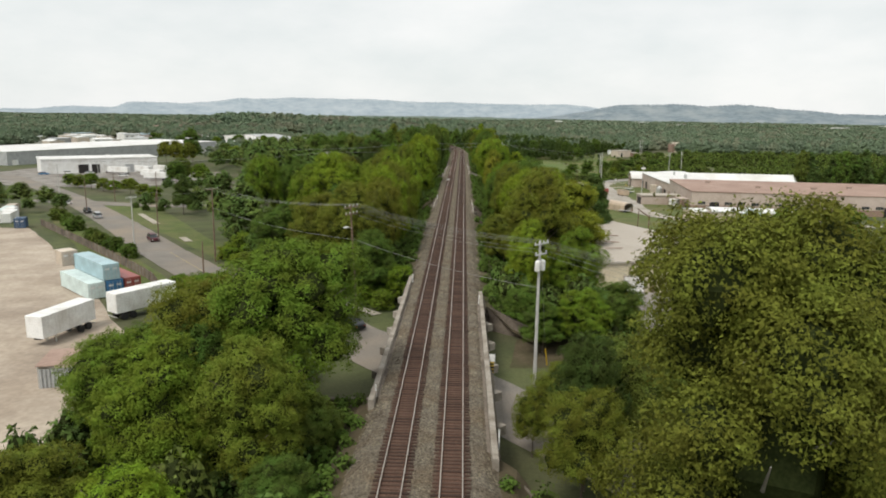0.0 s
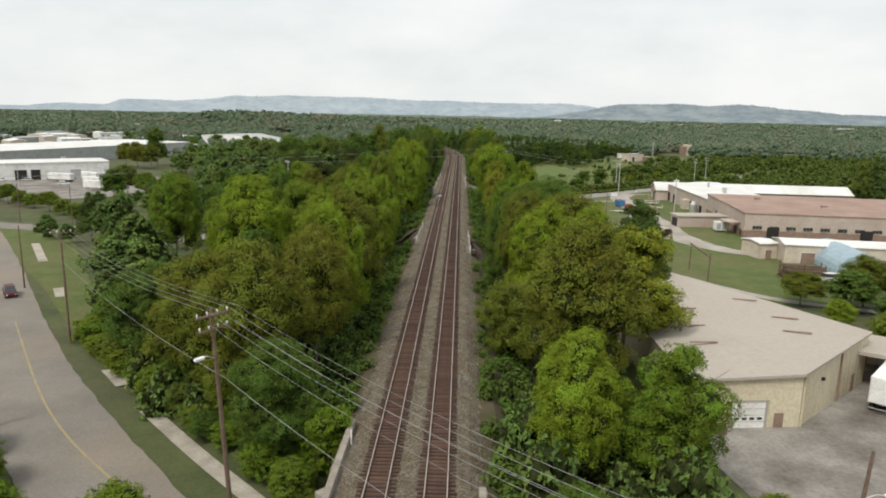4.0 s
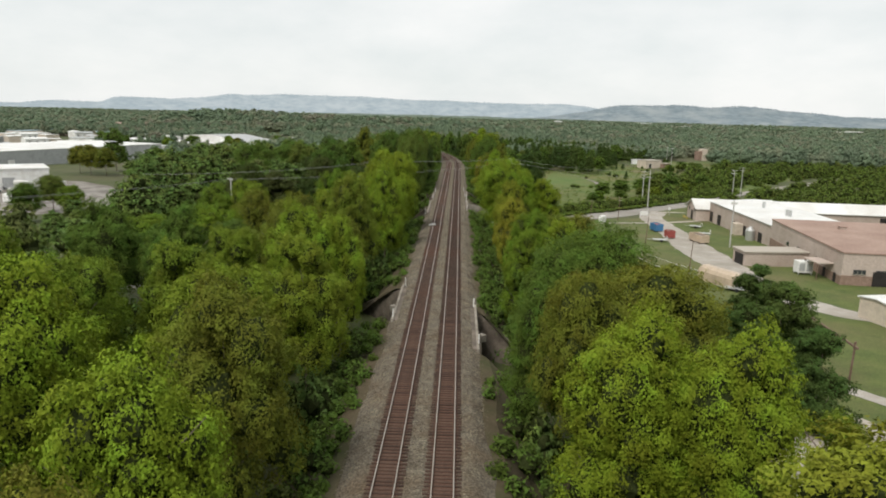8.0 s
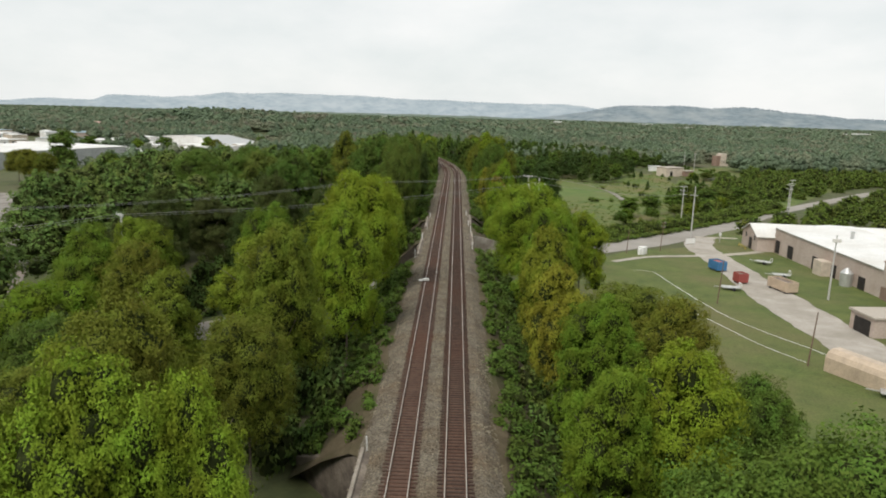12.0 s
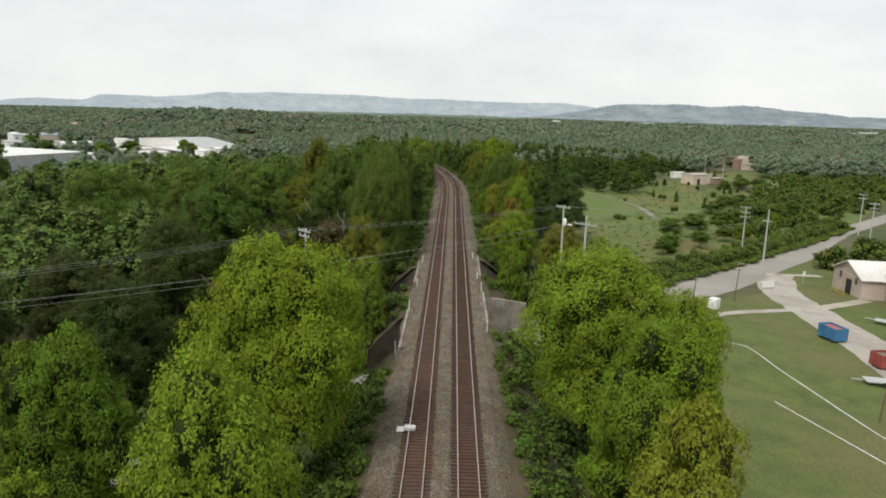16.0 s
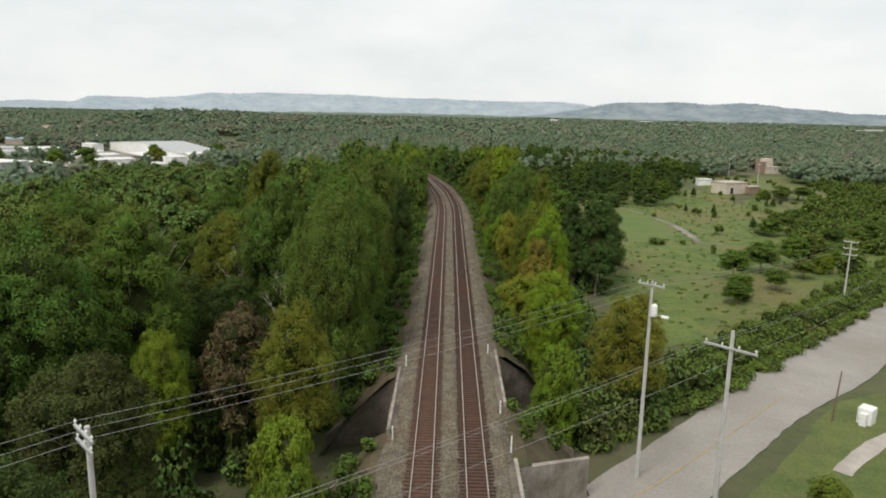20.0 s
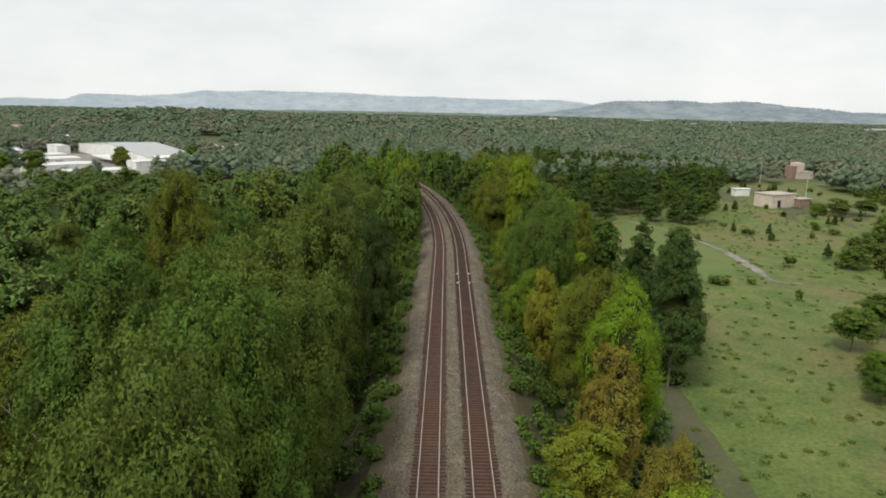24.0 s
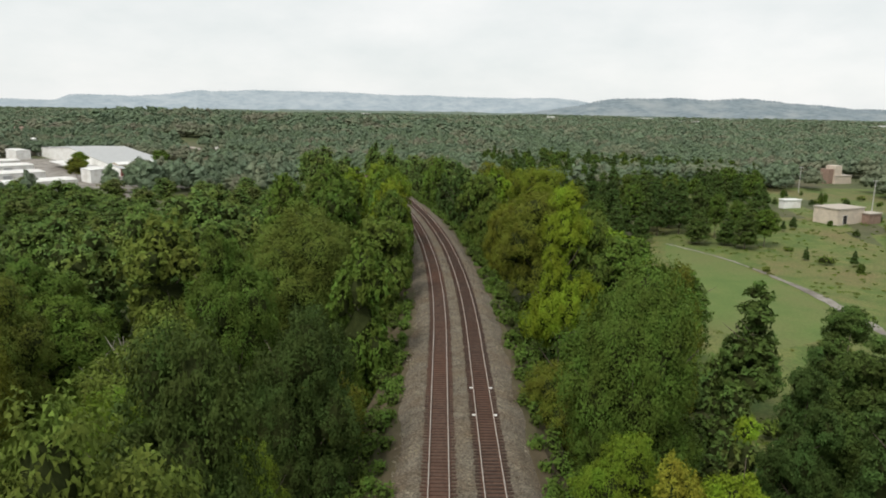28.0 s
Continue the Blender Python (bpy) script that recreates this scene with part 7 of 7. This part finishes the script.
for sy in (-2.7, 2.7):
    part("post", Shape().box(-3.3, -3.15, sy - 0.07, sy + 0.07, -0.1, 3.6), M["wood_pole"], aw)
simple_building("pump_house", "small cream shed with a white roof", "shed", 74.2, 212, 4.5, 7, 3.6, 12, "stucco", "roof_white", 0.12, ((0, 1.6, 2.2, "brick"),))
simple_building("white_roof_shed", "long cream shed with white metal roof", "shed", 92, 206.5, 30, 9, 4.2, -8, "stucco", "roof_white", 0.16, ((-10, 3, 2.6, "brick"),))
q = thing("arched_shed", "pale blue-grey arched metal shed", "shed", pose(86, 190, float(gz(86, 190)), 0, 0, -8))
arch = [(5 * math.cos(math.pi * i / 14), 4.6 * math.sin(math.pi * i / 14)) for i in range(15)]
sa = Shape().add([(x, yy, z) for yy in (0, 20) for x, z in arch], [(i, i + 1, 16 + i, 15 + i) for i in range(14)] + [tuple(range(15)), tuple(range(29, 14, -1))])
part("shell", sa, M["roof_blue"], q)
part("end_door", Shape().slab(-1.8, 1.8, -0.12, -0.02, 0, 3, 0.02), M["roof_grey"], q)
lum = thing("scrap_rack", "dark heap of timber and scrap in a rack", "scrap heap", pose(72.5, 187.5, float(gz(72, 187)), 0, 0, -15))
rng = random.Random(2)
for i in range(16):
    part("timber", Shape().box(-4, 4, -0.15, 0.15, 0, 0.3, pose(rng.uniform(-0.5, 0.5), rng.uniform(-1.6, 1.6), 0.1 + i * 0.15, 0, 0, rng.uniform(-6, 6))), M["brown_junk"], lum)
for sx in (-3.8, 0, 3.8):
    for sy in (-1.9, 1.9):
        part("stake", Shape().box(sx - 0.1, sx + 0.1, sy - 0.1, sy + 0.1, -0.1, 3.2), M["rail_side"], lum)
car(77.5, 184.5, 80, "white", "white pickup truck parked by the scrap rack", "car", 5.3, 1.7)


def skip_bin(name, label, x, y, turn, w, L, h, paint, fill):
    z = float(gz(x, y)) + 0.1
    root = thing(name, label, "skip", pose(x, y, z, 0, 0, turn))
    for x0, x1, y0, y1 in ((-w / 2, -w / 2 + 0.1, 0, L), (w / 2 - 0.1, w / 2, 0, L), (-w / 2 + 0.1, w / 2 - 0.1, 0, 0.1), (-w / 2 + 0.1, w / 2 - 0.1, L - 0.1, L)):
        part("side", Shape().box(x0, x1, y0, y1, 0.3, h), M[paint], root)
    for sg in (-1, 1):
        for i in range(int(L * 1.2)):
            y0 = 0.35 + (L - 0.8) * i / int(L * 1.2)
            part("rib", Shape().box(min(sg * w / 2, sg * (w / 2 + 0.08)), max(sg * w / 2, sg * (w / 2 + 0.08)), y0, y0 + 0.14, 0.4, h - 0.1), M[paint], root)
    part("load", Shape().slab(-w / 2 + 0.1, w / 2 - 0.1, 0.1, L - 0.1, 0.3, h - 0.25, 0.1), M[fill], root)
    for yy in (0.8, L - 0.8):
        for sx in (-1, 1):
            part("wheel", Shape().tube([(sx * w * 0.35, yy, 0.25), (sx * w * 0.48, yy, 0.25)], 0.28, 10), M["rubber"], root)
    return root


skip_bin("blue_skip", "blue waste skip filled with rusty scrap", 63.6, 306.6, 12, 2.4, 3.9, 2.3, "blue_paint", "roof_red")
skip_bin("red_cart", "red wheeled bin with dark load beside the drive", 63.4, 294, 8, 2.2, 2.5, 2.2, "rust_red", "brown_junk")
skip_bin("long_tan_skip", "long tan waste skip beside the drive", 70.2, 286.5, 12, 2.6, 6.2, 2.3, "tan_paint", "brown_junk")


def frame_trailer(x, y, turn, label):
    root = thing("flat_trailer", label, "trailer", pose(x, y, float(gz(x, y)) + 0.08, 0, 0, turn), "flat trailers")
    part("bed", Shape().box(-1, 1, 0, 3.6, 0.55, 0.68), M["metal"], root)
    part("drawbar", Shape().box(-0.08, 0.08, 3.6, 5.2, 0.5, 0.62), M["metal"], root)
    part("rack", Shape().box(-1, -0.9, 0, 0.1, 0.6, 1.6).box(0.9, 1, 0, 0.1, 0.6, 1.6).box(-1, 1, 0, 0.1, 1.5, 1.6), M["white"], root)
    for sx in (-1, 1):
        part("wheel", Shape().tube([(sx * 0.95, 1.4, 0.35), (sx * 1.2, 1.4, 0.35)], 0.35, 12), M["rubber"], root)
    return root


frame_trailer(60.2, 287.7, 80, "small grey flat trailer parked on the grass")
frame_trailer(58.5, 230.5, 60, "white-railed flat trailer beside the arched shelter")
frame_trailer(80, 318, 50, "small dark trailer parked near the factory wall")
frame_trailer(77.5, 303, 75, "dark machinery trailer near the factory wall")
# tan arched shelter
sh = thing("arched_shelter", "tan fabric shelter with rounded roof and open end", "shelter", pose(58.6, 232.5, float(gz(58, 235)), 0, 0, 24))
prof = [(-1.9, 0), (-1.9, 2.0), (-1.5, 2.7), (-0.7, 3.1), (0.7, 3.1), (1.5, 2.7), (1.9, 2.0), (1.9, 0)]
n = len(prof)
ss = Shape().add([(x, yy, z) for yy in (0, 10) for x, z in prof], [(i, i + 1, n + i + 1, n + i) for i in range(n - 1)] + [tuple(range(2 * n - 1, n - 1, -1))])
ss.add([(x * 0.97, yy, z * 0.97) for yy in (0.0, 9.9) for x, z in prof], [(i, i + 1, n + i + 1, n + i) for i in range(n - 1)])
part("cover", ss, M["tan_paint"], sh)
for yy in (0.05, 3.3, 6.6):
    part("hoop", Shape().tube([(x * 0.955, yy, z * 0.955) for x, z in prof], 0.05, 6), M["metal"], sh)
wb = thing("electrical_box", "white electrical cabinet with short pipe on the verge", "cabinet", pose(50.5, 326.5, float(gz(50.5, 326.5)) + 0.05, 0, 0, 40))
part("cabinet", Shape().slab(-0.9, 0.9, -0.8, 0.8, 0, 2.0, 0.08), M["white"], wb)
part("meter_box", Shape().slab(-1.7, -1.0, -0.5, 0.3, 0, 1.6, 0.05), M["white"], wb)
sg = thing("gate_sign", "white sign board on two posts beside the gate", "sign", pose(69, 345, float(gz(69, 345)), 0, 0, 20))
part("board", Shape().slab(-1.6, 1.6, -0.06, 0.06, 0.6, 2.0, 0.02), M["white"], sg)
for sx in (-1.4, 1.4):
    part("post", Shape().box(sx - 0.06, sx + 0.06, 0.07, 0.19, -0.2, 2.0), M["metal"], sg)
ws = thing("white_marker_sign", "small white sign on a post", "sign", pose(80, 352, float(gz(80, 352)), 0, 0, 10))
part("post", Shape().box(-0.05, 0.05, -0.05, 0.05, -0.2, 3.0), M["metal"], ws)
part("board", Shape().slab(-0.35, 0.35, -0.12, -0.06, 2.0, 3.0, 0.02), M["white"], ws)
# white fence lines across the lawn, paths
lf = Shape()
for pts in ([(42, 303), (46.5, 303), (47.2, 290), (49, 269.5), (52.1, 258.6), (56.2, 249.4), (58.4, 240.8)], [(40.8, 280), (45.4, 264), (48.4, 251.8), (51.9, 243.8)]):
    ribbon(pts, 0.15, 0.10, lf, across=1)
structure("white_ground_pipe", lf, M["white"], "thin white pipe lying across the lawn")
structure("lawn_path", ribbon([(40, 313), (46.2, 318.8), (53.5, 323.7), (66, 327.5)], [1.8, 2.0, 2.2], 0.10, wobble=0.3), M["gravel"], "pale gravel footpath across the verge")
structure("walk_slab", ribbon([(72, 329.5), (86, 337.5)], 2.6, 0.11), M["curb"], "pale concrete walk to the factory door")
structure("gable_walk", ribbon([(76, 361.6), (89, 361.4)], 2.4, 0.11), M["curb"], "pale concrete walk to the gable door")
structure("south_path", ribbon([(48, 186), (52, 178), (60, 168), (75, 160)], 2.6, 0.1, wobble=0.3), M["gravel"], "pale footpath behind the warehouse")
structure("sidewalk", ribbon([(-9.5, 94.6), (-18.5, 103.6), (-27.3, 113)], 1.5, 0.14, off=0.0), M["curb"], "cracked pale concrete sidewalk")
for k, pts in enumerate(([(-32.8, 119.6), (-37, 124.6)], [(-62, 158), (-66, 164)], [(-82, 186), (-96, 206)])):
    structure("sidewalk_slab_%d" % (k + 1), ribbon(pts, 1.7, 0.14), M["curb"], "isolated pale concrete sidewalk slab")
yl = Shape()
ribbon([(-20, 95.8), (-36.4, 112), (-60, 143)], 0.22, 0.125, yl, across=1)
ribbon([(12, 302), (19.9, 308.5), (44, 334)], 0.2, 0.125, yl, across=1)
structure("centre_line", yl, M["yellow_line"], "faded yellow road centre line")

# ---- marks along the railway ----
def marker_post(s, o, h=1.1, lean=0):
    q = place(s, o)
    root = thing("marker_post", "thin white railway marker post in the ballast", "marker post", pose(q.x, q.y, -0.9, lean, 0, 0), "railway marker posts")
    part("post", Shape().slab(-0.06, 0.06, -0.05, 0.05, 0, h + 0.5, 0.012), M["white"], root)
    part("band", Shape().slab(-0.065, 0.065, -0.055, 0.055, h * 0.75, h * 0.85, 0.005), M["metal"], root)


for s, o, ln in ((98.5, -4.7, 0), (87.6, 4.8, 0), (57, -4.9, 10), (48.5, 5.5, 0), (199.5, -4.9, 12), (182.5, -5.2, -15), (188.5, 5.0, -10), (173.5, 5.3, 0), (289, -5.1, 0), (272.5, -5.6, 10), (301.5, -4.7, 8), (318, -4.6, 0), (306.8, 4.6, 0), (300, 5.0, 0), (322, 4.3, 0), (281, 5.0, 8)):
    marker_post(s, o, 1.1, ln)
box_ = thing("track_lubricator", "white wayside box lying beside the rail", "track box", pose(-2.7, 252.7, -0.17))
part("case", Shape().slab(-0.5, 0.45, -0.28, 0.28, 0, 0.3, 0.05), M["white"], box_)
part("mat", Shape().box(-1.1, -0.5, -0.45, 0.45, -0.03, 0.02), M["white"], box_)
for s_ in (389.0, 383.0):
    pl = thing("rail_joint_plate", "pale joint plates bolted across the rails", "joint plate", pose(2.0, s_ + 18, -0.1))
    for g_ in (-0.95, 0.95):
        part("plate", Shape().slab(g_ - 0.16, g_ + 0.16, -0.12, 0.12, -0.05, 0.03, 0.02), M["white"], pl)
cl = thing("clearance_sign", "small white and striped clearance sign on the parapet", "sign", pose(5.7, 66.5, -0.9))
part("board", Shape().slab(-0.3, 0.3, -0.05, 0.0, 0.3, 1.1, 0.02), M["white"], cl)
part("stripe_panel", Shape().slab(-0.2, 0.2, -0.04, 0.0, -0.9, 0.3, 0.02), M["yellow_paint"], cl)
for i in range(3):
    part("stripe", Shape().box(-0.2, 0.2, -0.05, -0.041, -0.75 + i * 0.36, -0.6 + i * 0.36), M["dark"], cl)
rs = thing("road_sign", "small pale road sign on a thin post by the sidewalk", "sign", pose(-26.6, 112.9, float(gz(-26.6, 113)) + 0.1, 0, 0, -42))
part("post", Shape().box(-0.04, 0.04, -0.04, 0.04, -0.2, 2.4), M["metal"], rs)
part("board", Shape().slab(-0.25, 0.25, -0.08, -0.04, 1.8, 2.4, 0.02), M["white"], rs)

# dark trees closing the wood's edge beside the line
for x, y, r, h in ((-44, 401, 6.4, 21), (-52, 409, 6.8, 21.5), (-58, 399, 6.2, 20.5), (-45, 415, 6.6, 22), (-57, 418, 6.4, 21)):
    plant("dark", x, y, r, h)
